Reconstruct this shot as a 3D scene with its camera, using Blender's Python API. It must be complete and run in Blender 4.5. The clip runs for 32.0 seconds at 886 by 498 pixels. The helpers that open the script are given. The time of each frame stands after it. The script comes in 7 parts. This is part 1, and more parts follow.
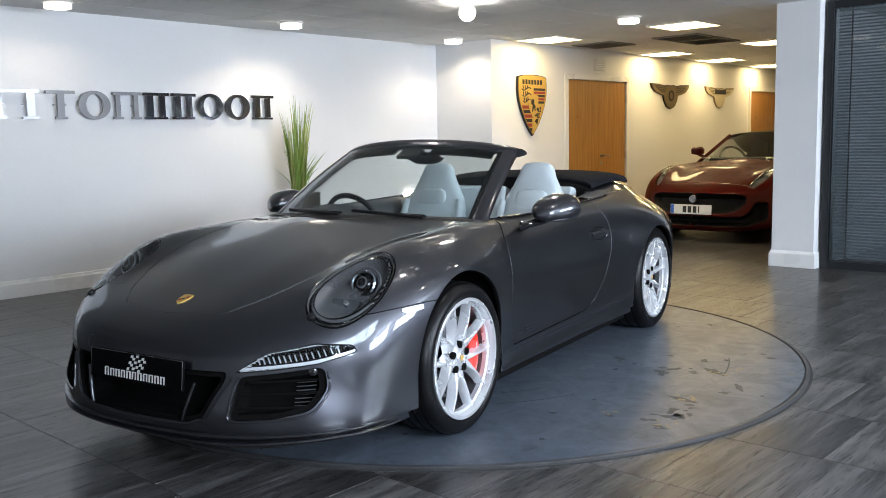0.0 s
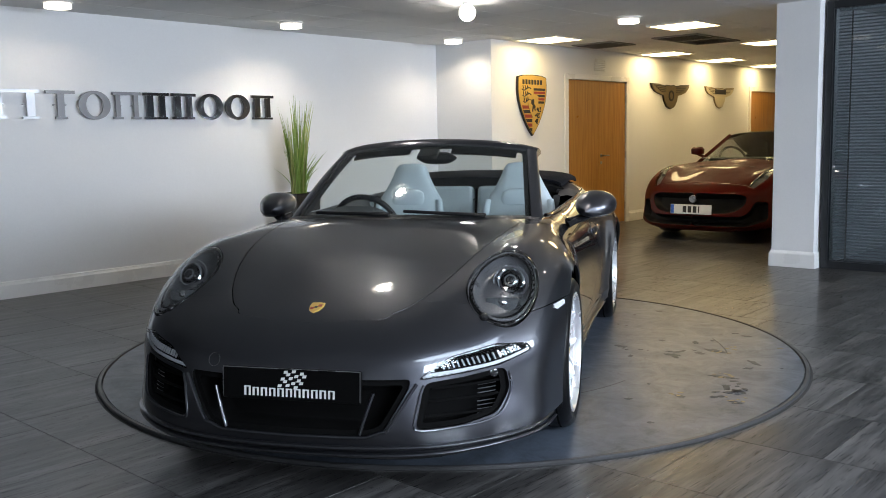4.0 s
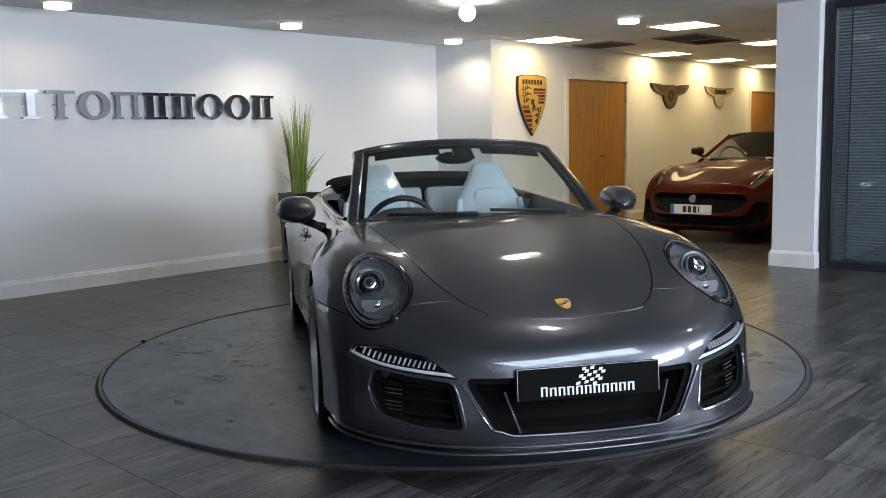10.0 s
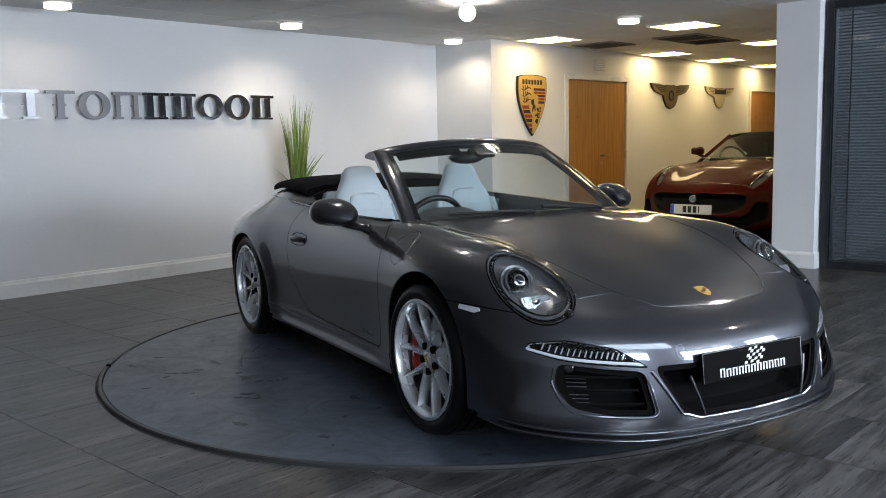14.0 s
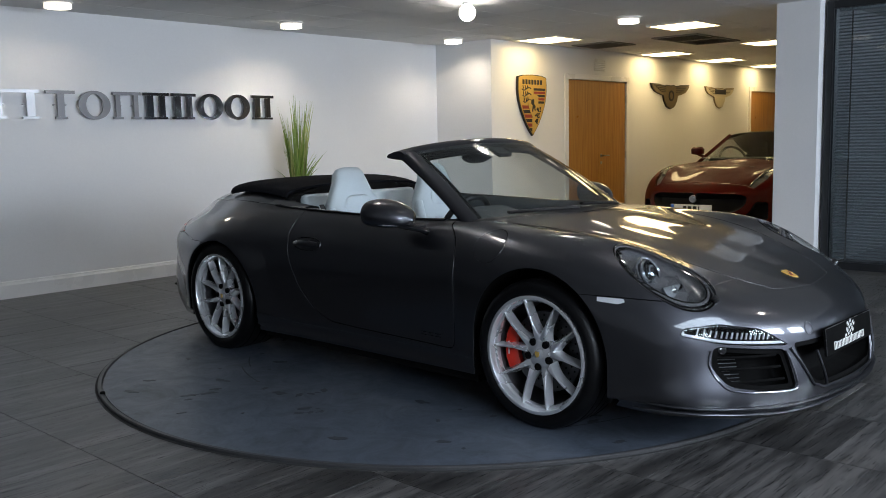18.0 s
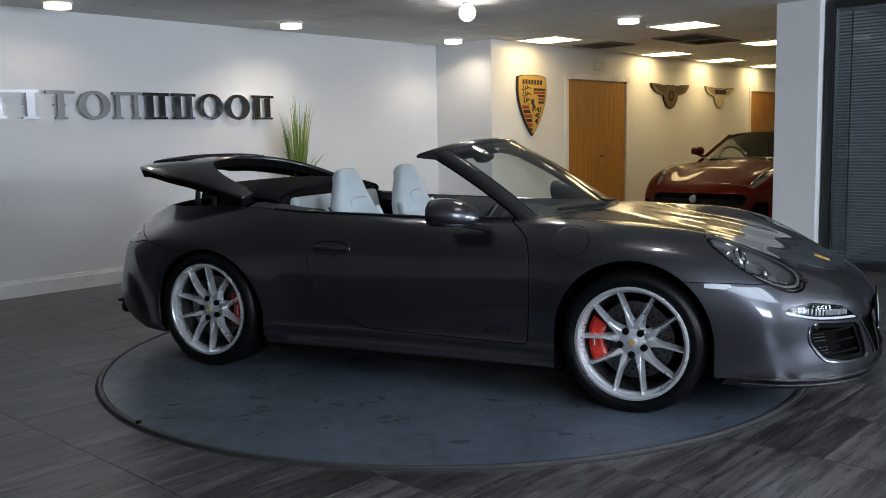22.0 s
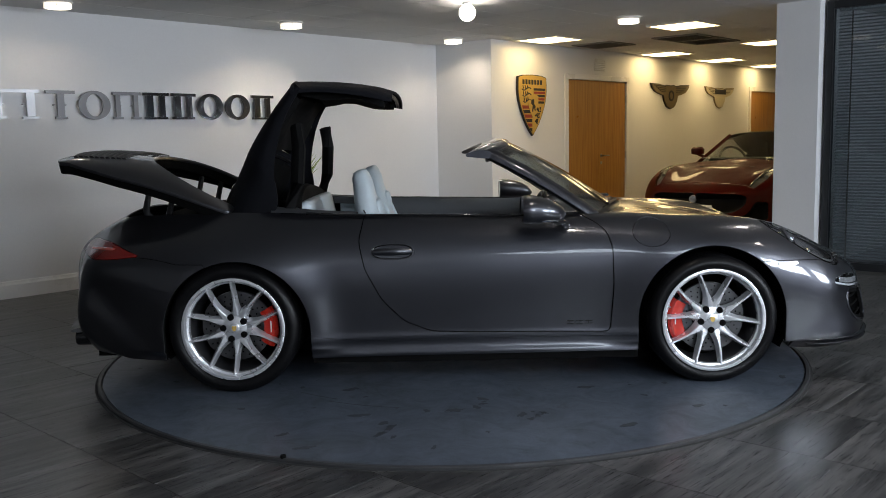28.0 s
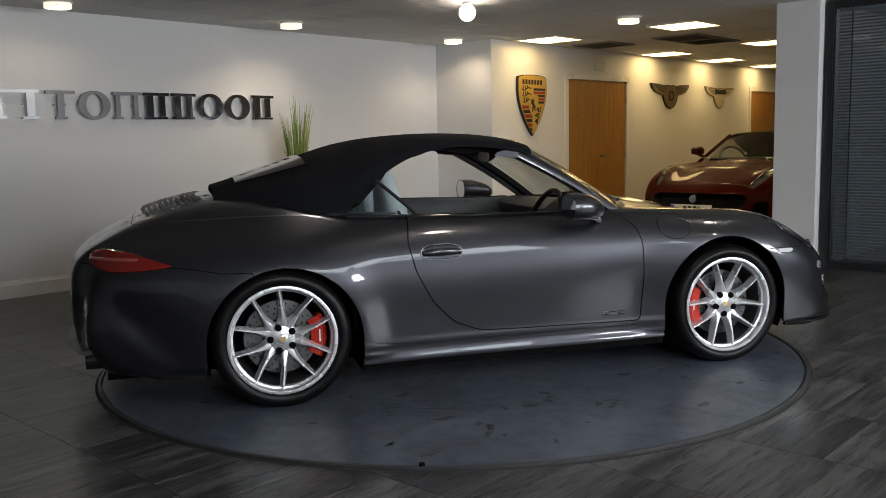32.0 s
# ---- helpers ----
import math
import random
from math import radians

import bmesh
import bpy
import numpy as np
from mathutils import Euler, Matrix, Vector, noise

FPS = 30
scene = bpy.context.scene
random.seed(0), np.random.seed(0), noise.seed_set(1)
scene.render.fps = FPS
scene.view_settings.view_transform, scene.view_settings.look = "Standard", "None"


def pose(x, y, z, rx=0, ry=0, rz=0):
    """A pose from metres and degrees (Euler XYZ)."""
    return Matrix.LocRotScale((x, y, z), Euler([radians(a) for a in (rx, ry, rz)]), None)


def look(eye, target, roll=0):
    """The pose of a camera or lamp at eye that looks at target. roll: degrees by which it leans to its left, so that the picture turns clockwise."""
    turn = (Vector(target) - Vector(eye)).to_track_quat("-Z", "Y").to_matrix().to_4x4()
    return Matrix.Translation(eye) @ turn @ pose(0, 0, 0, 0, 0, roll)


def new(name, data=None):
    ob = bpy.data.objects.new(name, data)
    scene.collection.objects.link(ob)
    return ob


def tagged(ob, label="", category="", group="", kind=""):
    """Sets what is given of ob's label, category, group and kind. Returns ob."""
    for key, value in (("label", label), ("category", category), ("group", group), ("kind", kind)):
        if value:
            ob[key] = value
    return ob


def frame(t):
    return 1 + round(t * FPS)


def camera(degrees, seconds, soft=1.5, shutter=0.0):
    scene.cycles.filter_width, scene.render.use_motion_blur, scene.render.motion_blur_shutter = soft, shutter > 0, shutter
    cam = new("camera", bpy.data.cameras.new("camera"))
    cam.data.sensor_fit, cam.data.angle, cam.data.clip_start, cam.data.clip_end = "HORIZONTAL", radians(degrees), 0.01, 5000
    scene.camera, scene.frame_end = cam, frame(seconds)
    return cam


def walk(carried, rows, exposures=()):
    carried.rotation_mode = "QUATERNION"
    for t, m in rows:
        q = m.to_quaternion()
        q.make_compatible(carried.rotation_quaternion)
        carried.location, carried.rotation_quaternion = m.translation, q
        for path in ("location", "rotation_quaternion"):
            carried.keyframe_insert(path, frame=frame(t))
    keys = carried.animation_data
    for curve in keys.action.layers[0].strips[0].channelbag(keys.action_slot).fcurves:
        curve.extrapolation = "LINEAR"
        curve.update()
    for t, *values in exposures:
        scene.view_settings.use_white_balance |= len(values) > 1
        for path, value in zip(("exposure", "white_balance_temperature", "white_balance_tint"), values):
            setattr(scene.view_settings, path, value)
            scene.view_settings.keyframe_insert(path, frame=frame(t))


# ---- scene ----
# ---------------------------------------------------------------- camera
cam = camera(52.76, 32.0, soft=0.9)


def cam_pose():
    yaw, pitch = radians(-0.4594), radians(7.0138)
    eye = Vector((0.0, -5.3852, 1.2692))
    way = Vector((math.sin(yaw) * math.cos(pitch), math.cos(yaw) * math.cos(pitch), -math.sin(pitch)))
    return look(eye, eye + way, -1.2269)


walk(cam, [(0, cam_pose()), (32.0, cam_pose())],
     [(0, 0.55, 6430, 13), (3, 0.40, 6430, 13), (6, 0.0, 6480, 13), (9, 0.13, 6430, 13), (12, 0.16, 6430, 13), (14, 0.06, 6430, 13), (19, -0.18, 6430, 13),
      (23, -0.24, 6430, 13), (28, -0.42, 6750, 14), (30, -0.55, 6900, 14), (32, -0.65, 7400, 14)])

# ---------------------------------------------------------------- world and daylight
ROOM = pose(0, 0, 0, 0, 0, 47.94)      # the room's own axes: u along the sign wall, v towards it
CEIL = 2.445
FLOOR = -0.012

world = bpy.data.worlds.new("sky")
scene.world = world
world.use_nodes = True
sky = world.node_tree.nodes.new("ShaderNodeTexSky")
sky.sky_type, sky.sun_disc = "NISHITA", False
sky.sun_elevation, sky.sun_rotation = radians(35), radians(200)
world.node_tree.links.new(sky.outputs[0], world.node_tree.nodes["Background"].inputs[0])
world.node_tree.nodes["Background"].inputs[1].default_value = 0.12


def area_lamp(name, u, v, z, aim, size, size_y, power, colour):
    lamp = bpy.data.lights.new(name, "AREA")
    lamp.shape, lamp.size, lamp.size_y, lamp.energy, lamp.color = "RECTANGLE", size, size_y, power, colour
    ob = new(name, lamp)
    ob.matrix_world = look(ROOM @ Vector((u, v, z)), ROOM @ Vector(aim))
    return ob


# daylight in the high shop-front windows behind the camera
for u, power in ((-4.3, 260), (0.4, 300), (3.2, 240)):
    area_lamp("window_daylight", u, -7.75, 1.875, (u, 0, 1.4), 2.1, 1.0, power, (0.77, 0.88, 1.0))

# the roof light behind the camera
SKY = (-4.2, -0.8, -5.9, -4.2)
lamp = bpy.data.lights.new("roof_daylight", "AREA")
lamp.shape, lamp.size, lamp.size_y, lamp.energy, lamp.color = "RECTANGLE", SKY[1] - SKY[0], SKY[3] - SKY[2], 210, (0.77, 0.88, 1.0)
new("roof_daylight", lamp).matrix_world = ROOM @ pose((SKY[0] + SKY[1]) / 2, (SKY[2] + SKY[3]) / 2, CEIL + 0.15)


# ---------------------------------------------------------------- materials
def mk(name, col, rough=0.5, metal=0.0, coat=0.0, vary=0.08, scale=6.0, fine=90.0, bump=0.0, bscale=120.0,
       rvary=0.08, spec=None, sheen=0.0, emit=None, power=0.0, stretch=(1, 1, 1), coords="Object"):
    """A surface with slow stains and fine grain in colour and gloss."""
    m = bpy.data.materials.new(name)
    m.use_nodes = True
    nt = m.node_tree
    b = nt.nodes["Principled BSDF"]
    b.inputs["Metallic"].default_value = metal
    b.inputs["Coat Weight"].default_value = coat
    b.inputs["Coat Roughness"].default_value = 0.03
    b.inputs["Sheen Weight"].default_value = sheen
    if spec is not None:
        b.inputs["Specular IOR Level"].default_value = spec
    tc = nt.nodes.new("ShaderNodeTexCoord")
    mp = nt.nodes.new("ShaderNodeMapping")
    mp.inputs["Scale"].default_value = stretch
    nt.links.new(tc.outputs[coords], mp.inputs[0])
    big = nt.nodes.new("ShaderNodeTexNoise")
    big.inputs["Scale"].default_value, big.inputs["Detail"].default_value = scale, 5
    small = nt.nodes.new("ShaderNodeTexNoise")
    small.inputs["Scale"].default_value, small.inputs["Detail"].default_value = fine, 3
    nt.links.new(mp.outputs[0], big.inputs["Vector"])
    nt.links.new(mp.outputs[0], small.inputs["Vector"])
    add = nt.nodes.new("ShaderNodeMath")
    add.operation = "MULTIPLY_ADD"
    nt.links.new(small.outputs[0], add.inputs[0])
    add.inputs[1].default_value = 0.5
    nt.links.new(big.outputs[0], add.inputs[2])
    ramp = nt.nodes.new("ShaderNodeMapRange")
    ramp.inputs["From Min"].default_value, ramp.inputs["From Max"].default_value = 0.45, 1.05
    ramp.inputs["To Min"].default_value, ramp.inputs["To Max"].default_value = 1 - vary, 1 + vary
    nt.links.new(add.outputs[0], ramp.inputs[0])
    mul = nt.nodes.new("ShaderNodeVectorMath")
    mul.operation = "SCALE"
    mul.inputs[0].default_value = col
    nt.links.new(ramp.outputs[0], mul.inputs["Scale"])
    nt.links.new(mul.outputs[0], b.inputs["Base Color"])
    rr = nt.nodes.new("ShaderNodeMapRange")
    rr.inputs["From Min"].default_value, rr.inputs["From Max"].default_value = 0.3, 0.7
    rr.inputs["To Min"].default_value = max(0.02, rough - rvary)
    rr.inputs["To Max"].default_value = min(1, rough + rvary)
    nt.links.new(big.outputs[0], rr.inputs[0])
    nt.links.new(rr.outputs[0], b.inputs["Roughness"])
    if bump:
        bp = nt.nodes.new("ShaderNodeBump")
        bp.inputs["Strength"].default_value, bp.inputs["Distance"].default_value = bump, 0.002
        bn = nt.nodes.new("ShaderNodeTexNoise")
        bn.inputs["Scale"].default_value = bscale
        nt.links.new(mp.outputs[0], bn.inputs["Vector"])
        nt.links.new(bn.outputs[0], bp.inputs["Height"])
        nt.links.new(bp.outputs[0], b.inputs["Normal"])
    if emit:
        b.inputs["Emission Color"].default_value = (*emit, 1)
        b.inputs["Emission Strength"].default_value = power
    return m


def mk_glass(name, tint=(1, 1, 1), ior=1.45, rough=0.0):
    """A clear pane: it lets light through and mirrors by Fresnel."""
    m = bpy.data.materials.new(name)
    m.use_nodes = True
    nt = m.node_tree
    nt.nodes.remove(nt.nodes["Principled BSDF"])
    mix, tr, gl = (nt.nodes.new("ShaderNode" + k) for k in ("MixShader", "BsdfTransparent", "BsdfGlossy"))
    lw, pw, ma = nt.nodes.new("ShaderNodeLayerWeight"), nt.nodes.new("ShaderNodeMath"), nt.nodes.new("ShaderNodeMath")
    tr.inputs[0].default_value = (*tint, 1)
    gl.inputs["Roughness"].default_value = rough
    lw.inputs[0].default_value = 0.5
    pw.operation, ma.operation = "POWER", "MULTIPLY_ADD"
    pw.inputs[1].default_value = 4.5
    f0 = ((ior - 1) / (ior + 1)) ** 2
    ma.inputs[1].default_value, ma.inputs[2].default_value = 1 - f0, f0
    nt.links.new(lw.outputs["Facing"], pw.inputs[0])
    nt.links.new(pw.outputs[0], ma.inputs[0])
    nt.links.new(ma.outputs[0], mix.inputs[0])
    nt.links.new(tr.outputs[0], mix.inputs[1])
    nt.links.new(gl.outputs[0], mix.inputs[2])
    nt.links.new(mix.outputs[0], nt.nodes["Material Output"].inputs[0])
    return m


def mk_floor(name):
    """Grey wood-look tiles: streaks along u, each tile its own tone."""
    m = bpy.data.materials.new(name)
    m.use_nodes = True
    nt = m.node_tree
    b = nt.nodes["Principled BSDF"]
    N, L = nt.nodes.new, nt.links.new
    geo, info, isl = N("ShaderNodeNewGeometry"), N("ShaderNodeObjectInfo"), N("ShaderNodeMath")
    isl.operation = "ADD"
    L(geo.outputs["Random Per Island"], isl.inputs[0])
    L(info.outputs["Random"], isl.inputs[1])
    rot = N("ShaderNodeVectorRotate")
    rot.rotation_type = "Z_AXIS"
    rot.inputs["Angle"].default_value = radians(-47.94)
    L(geo.outputs["Position"], rot.inputs["Vector"])
    shift = N("ShaderNodeCombineXYZ")
    far = N("ShaderNodeMath")
    far.operation = "MULTIPLY"
    far.inputs[1].default_value = 37.0
    L(isl.outputs[0], far.inputs[0])
    for k in range(3):
        L(far.outputs[0], shift.inputs[k])
    add = N("ShaderNodeVectorMath")
    L(rot.outputs[0], add.inputs[0])
    L(shift.outputs[0], add.inputs[1])

    def noise_at(sx, sy, scale, detail):
        mp = N("ShaderNodeMapping")
        mp.inputs["Scale"].default_value = (sx, sy, 1)
        n = N("ShaderNodeTexNoise")
        n.inputs["Scale"].default_value, n.inputs["Detail"].default_value = scale, detail
        n.inputs["Roughness"].default_value = 0.65
        L(add.outputs[0], mp.inputs[0])
        L(mp.outputs[0], n.inputs["Vector"])
        return n
    streak, grain, cloud = noise_at(0.8, 13.0, 1.6, 7), noise_at(3, 60, 3.0, 4), noise_at(1.0, 3.2, 1.3, 6)
    ramp = N("ShaderNodeValToRGB")
    cr = ramp.color_ramp
    cr.elements[0].position, cr.elements[0].color = 0.34, (0.012, 0.012, 0.0125, 1)
    cr.elements[1].position, cr.elements[1].color = 0.74, (0.170, 0.164, 0.160, 1)
    e = cr.elements.new(0.50)
    e.color = (0.040, 0.039, 0.038, 1)
    s1, s2, s3 = N("ShaderNodeMath"), N("ShaderNodeMath"), N("ShaderNodeMath")
    for s, k in ((s1, 0.58), (s2, 0.24), (s3, 0.50)):
        s.operation = "MULTIPLY_ADD"
        s.inputs[1].default_value = k
    L(streak.outputs[0], s1.inputs[0])
    s1.inputs[2].default_value = -0.05
    L(grain.outputs[0], s2.inputs[0])
    L(s1.outputs[0], s2.inputs[2])
    L(cloud.outputs[0], s3.inputs[0])
    L(s2.outputs[0], s3.inputs[2])
    tone = N("ShaderNodeMath")
    tone.operation = "MULTIPLY_ADD"
    tone.inputs[1].default_value = 0.02
    L(isl.outputs[0], tone.inputs[0])
    L(s3.outputs[0], tone.inputs[2])
    off = N("ShaderNodeMath")
    off.operation = "SUBTRACT"
    off.inputs[1].default_value = 0.115
    L(tone.outputs[0], off.inputs[0])
    L(off.outputs[0], ramp.inputs[0])
    L(ramp.outputs[0], b.inputs["Base Color"])
    rr = N("ShaderNodeMapRange")
    rr.inputs["To Min"].default_value, rr.inputs["To Max"].default_value = 0.22, 0.36
    L(grain.outputs[0], rr.inputs[0])
    L(rr.outputs[0], b.inputs["Roughness"])
    b.inputs["Specular IOR Level"].default_value = 0.36
    return m


def mk_wood(name, dark, light):
    m = mk(name, light, 0.35, coat=0.25, vary=0.1, scale=3, fine=60)
    nt = m.node_tree
    b = nt.nodes["Principled BSDF"]
    tc, mp, w = nt.nodes.new("ShaderNodeTexCoord"), nt.nodes.new("ShaderNodeMapping"), nt.nodes.new("ShaderNodeTexNoise")
    mp.inputs["Scale"].default_value = (14, 14, 0.7)
    w.inputs["Scale"].default_value, w.inputs["Detail"].default_value = 3, 6
    ramp = nt.nodes.new("ShaderNodeValToRGB")
    ramp.color_ramp.elements[0].position, ramp.color_ramp.elements[0].color = 0.3, (*dark, 1)
    ramp.color_ramp.elements[1].position, ramp.color_ramp.elements[1].color = 0.7, (*light, 1)
    nt.links.new(tc.outputs["Object"], mp.inputs[0])
    nt.links.new(mp.outputs[0], w.inputs["Vector"])
    nt.links.new(w.outputs[0], ramp.inputs[0])
    nt.links.new(ramp.outputs[0], b.inputs["Base Color"])
    return m


def mk_disc(name):
    """Worn grey-blue floor paint: cloudy stains, dark tyre smears, dull and glossier patches."""
    m = bpy.data.materials.new(name)
    m.use_nodes = True
    nt = m.node_tree
    b = nt.nodes["Principled BSDF"]
    N, L = nt.nodes.new, nt.links.new
    tc = N("ShaderNodeTexCoord")

    def noise(scale, detail, rough=0.6, warp=0.0):
        n = N("ShaderNodeTexNoise")
        n.inputs["Scale"].default_value, n.inputs["Detail"].default_value = scale, detail
        n.inputs["Roughness"].default_value, n.inputs["Distortion"].default_value = rough, warp
        L(tc.outputs["Object"], n.inputs["Vector"])
        return n

    def ranged(src, a0, a1, b0, b1):
        r = N("ShaderNodeMapRange")
        for k, v in zip(("From Min", "From Max", "To Min", "To Max"), (a0, a1, b0, b1)):
            r.inputs[k].default_value = v
        L(src, r.inputs[0])
        return r.outputs[0]

    def times(p, q):
        k = N("ShaderNodeMath")
        k.operation = "MULTIPLY"
        L(p, k.inputs[0])
        L(q, k.inputs[1])
        return k.outputs[0]
    cloud, blotch, smear, speck = noise(1.1, 6, 0.65, 0.6), noise(4.5, 8, 0.72, 1.2), noise(2.2, 9, 0.75, 2.5), noise(38, 4)
    tone = times(ranged(cloud.outputs[0], 0.3, 0.7, 0.80, 1.18), ranged(blotch.outputs[0], 0.34, 0.66, 0.76, 1.16))
    tone = times(tone, ranged(smear.outputs[0], 0.36, 0.44, 0.62, 1.0))
    tone = times(tone, ranged(speck.outputs[0], 0.3, 0.7, 0.92, 1.08))
    col = N("ShaderNodeVectorMath")
    col.operation = "SCALE"
    col.inputs[0].default_value = (0.080, 0.098, 0.126)
    L(tone, col.inputs["Scale"])
    L(col.outputs[0], b.inputs["Base Color"])
    L(ranged(blotch.outputs[0], 0.3, 0.7, 0.42, 0.27), b.inputs["Roughness"])
    bp = N("ShaderNodeBump")
    bp.inputs["Strength"].default_value, bp.inputs["Distance"].default_value = 0.12, 0.001
    L(speck.outputs[0], bp.inputs["Height"])
    L(bp.outputs[0], b.inputs["Normal"])
    b.inputs["Specular IOR Level"].default_value = 0.4
    return m


M = {}
M["wall"] = mk("wall_paint", (0.78, 0.785, 0.79), 0.6, vary=0.035, scale=0.8, fine=60, bump=0.15, bscale=250)
M["ceiling"] = mk("ceiling_tile", (0.72, 0.72, 0.71), 0.8, vary=0.03, scale=2, fine=200, bump=0.3, bscale=400)
M["grid"] = mk("ceiling_grid", (0.70, 0.70, 0.70), 0.5, vary=0.02)
M["skirting"] = mk("white_gloss", (0.80, 0.80, 0.79), 0.3, vary=0.03, scale=3)
M["floor"] = mk_floor("floor_tile")
M["joint"] = mk("floor_joint", (0.03, 0.03, 0.03), 0.8)
M["oak"] = mk_wood("oak_veneer", (0.36, 0.16, 0.035), (0.50, 0.25, 0.06))
M["steel"] = mk("brushed_steel", (0.40, 0.40, 0.41), 0.3, metal=1.0, vary=0.05, fine=200)
# polished steel letters: the room's bright-to-dark reflection is put into three colours
M["mirror_mid_letter"] = mk("mirror_mid_letter", (0.20, 0.20, 0.21), 0.42, metal=0.6, vary=0.06, fine=200)
M["mirror_bright_letter"] = mk("mirror_bright_letter", (0.55, 0.56, 0.58), 0.42, metal=0.8, vary=0.06, fine=200)
M["chrome"] = mk("chrome", (0.75, 0.75, 0.77), 0.06, metal=1.0, vary=0.02, rvary=0.02)
M["mirror_dark_letter"] = mk("letter_dark_reflection", (0.012, 0.012, 0.014), 0.12, coat=0.6, rvary=0.04)
M["frame"] = mk("dark_aluminium", (0.025, 0.027, 0.03), 0.4, metal=0.3)
M["slat"] = mk("blind_slat", (0.42, 0.44, 0.45), 0.5, metal=0.2, vary=0.06, scale=2)
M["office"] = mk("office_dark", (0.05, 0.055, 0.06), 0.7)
M["glass"] = mk_glass("clear_glass", (0.92, 0.95, 0.95))
M["smoke_glass"] = mk_glass("grey_glass", (0.60, 0.64, 0.66))
M["lamp_warm"] = mk("lamp_warm", (0.9, 0.85, 0.7), 0.5, emit=(1.0, 0.75, 0.35), power=14)
M["lamp_down"] = mk("lamp_down", (0.9, 0.85, 0.7), 0.5, emit=(1.0, 0.88, 0.68), power=330)
M["lamp_unseen"] = mk("lamp_unseen", (0.9, 0.9, 0.85), 0.5, emit=(1.0, 0.95, 0.86), power=140)
M["back_wall"] = mk("back_wall_paint", (0.42, 0.42, 0.42), 0.6, vary=0.04)
# near-black colour stands in for missing light in an unseen bay
M["unlit_wall"] = mk("unlit_bay_colour", (0.06, 0.062, 0.065), 0.6, vary=0.08)
M["lamp_step"] = mk("lamp_step", (0.9, 0.85, 0.7), 0.5, emit=(1.0, 0.88, 0.68), power=230)
M["lamp_dim"] = mk("lamp_dim", (0.9, 0.85, 0.7), 0.5, emit=(1.0, 0.88, 0.68), power=90)
M["lamp_ring"] = mk("lamp_ring", (0.85, 0.85, 0.8), 0.3, emit=(1.0, 0.9, 0.72), power=1.6)
M["lamp_white"] = mk("lamp_white", (0.9, 0.9, 0.9), 0.5, emit=(1.0, 0.95, 0.85), power=30)
M["vent"] = mk("vent_metal", (0.25, 0.24, 0.22), 0.5, metal=0.3)
M["pot"] = mk("pot_black", (0.010, 0.010, 0.011), 0.22, coat=0.5)
M["leaf"] = mk("grass_blade", (0.20, 0.30, 0.05), 0.5, vary=0.35, scale=9)
M["leaf_dry"] = mk("grass_blade_pale", (0.42, 0.44, 0.16), 0.5, vary=0.3, scale=9)
M["soil"] = mk("soil", (0.03, 0.022, 0.015), 0.9)
M["gold"] = mk("sign_gold", (0.62, 0.40, 0.10), 0.4, metal=0.25, vary=0.08, scale=20)
M["sign_red"] = mk("sign_red", (0.30, 0.035, 0.02), 0.4)
M["sign_black"] = mk("sign_black", (0.02, 0.018, 0.016), 0.4)
M["sign_bronze"] = mk("sign_bronze", (0.22, 0.17, 0.09), 0.4, metal=0.3, vary=0.15, scale=20)
M["sign_cream"] = mk("sign_cream", (0.62, 0.55, 0.38), 0.45, vary=0.1, scale=20)
M["disc"] = mk_disc("turntable_disc")
M["disc_mark"] = mk("tyre_mark", (0.040, 0.044, 0.052), 0.5, vary=0.2)
M["disc_chip"] = mk("bare_patch", (0.22, 0.185, 0.10), 0.5, vary=0.2)
M["disc_rim"] = mk("turntable_rim", (0.056, 0.056, 0.058), 0.42, metal=0.3, vary=0.2)
M["paint"] = mk("grey_metallic_paint", (0.055, 0.057, 0.067), 0.34, metal=0.92, coat=1.0, vary=0.02, scale=3, fine=900, rvary=0.008)
M["paint"].node_tree.nodes["Principled BSDF"].inputs["Coat IOR"].default_value = 1.7
M["shell"] = mk("dark_shell", (0.005, 0.005, 0.005), 0.9, spec=0.05)
M["black"] = mk("black_plastic", (0.007, 0.007, 0.008), 0.4, vary=0.1)
M["gloss_black"] = mk("gloss_black", (0.008, 0.008, 0.009), 0.08, coat=0.6, rvary=0.03)
M["rubber"] = mk("tyre_rubber", (0.004, 0.004, 0.0045), 0.36, spec=0.22, vary=0.15, scale=12, bump=0.2, bscale=150)
M["alloy"] = mk("silver_alloy", (0.80, 0.81, 0.83), 0.28, metal=0.68, coat=0.4, vary=0.03)
M["barrel"] = mk("dark_barrel", (0.16, 0.16, 0.17), 0.4, metal=0.8, vary=0.1)
M["disc_brake"] = mk("brake_disc", (0.12, 0.12, 0.125), 0.38, metal=1.0, vary=0.15, scale=30)
M["caliper"] = mk("red_caliper", (0.55, 0.025, 0.012), 0.25, coat=0.6)
M["leather"] = mk("pale_leather", (0.50, 0.58, 0.62), 0.48, vary=0.05, scale=8, bump=0.25, bscale=220)
M["dash"] = mk("dash_grey", (0.05, 0.055, 0.06), 0.55, vary=0.1, bump=0.2, bscale=250)
M["fabric"] = mk("black_canvas", (0.007, 0.0075, 0.010), 0.9, vary=0.12, scale=7, bump=0.5, bscale=500, spec=0.15)
M["lining"] = mk("black_lining", (0.008, 0.008, 0.008), 0.9, spec=0.1)
M["lens"] = mk_glass("lamp_lens", (0.93, 0.95, 0.96))
M["screen"] = mk_glass("windscreen", (0.86, 0.90, 0.90))
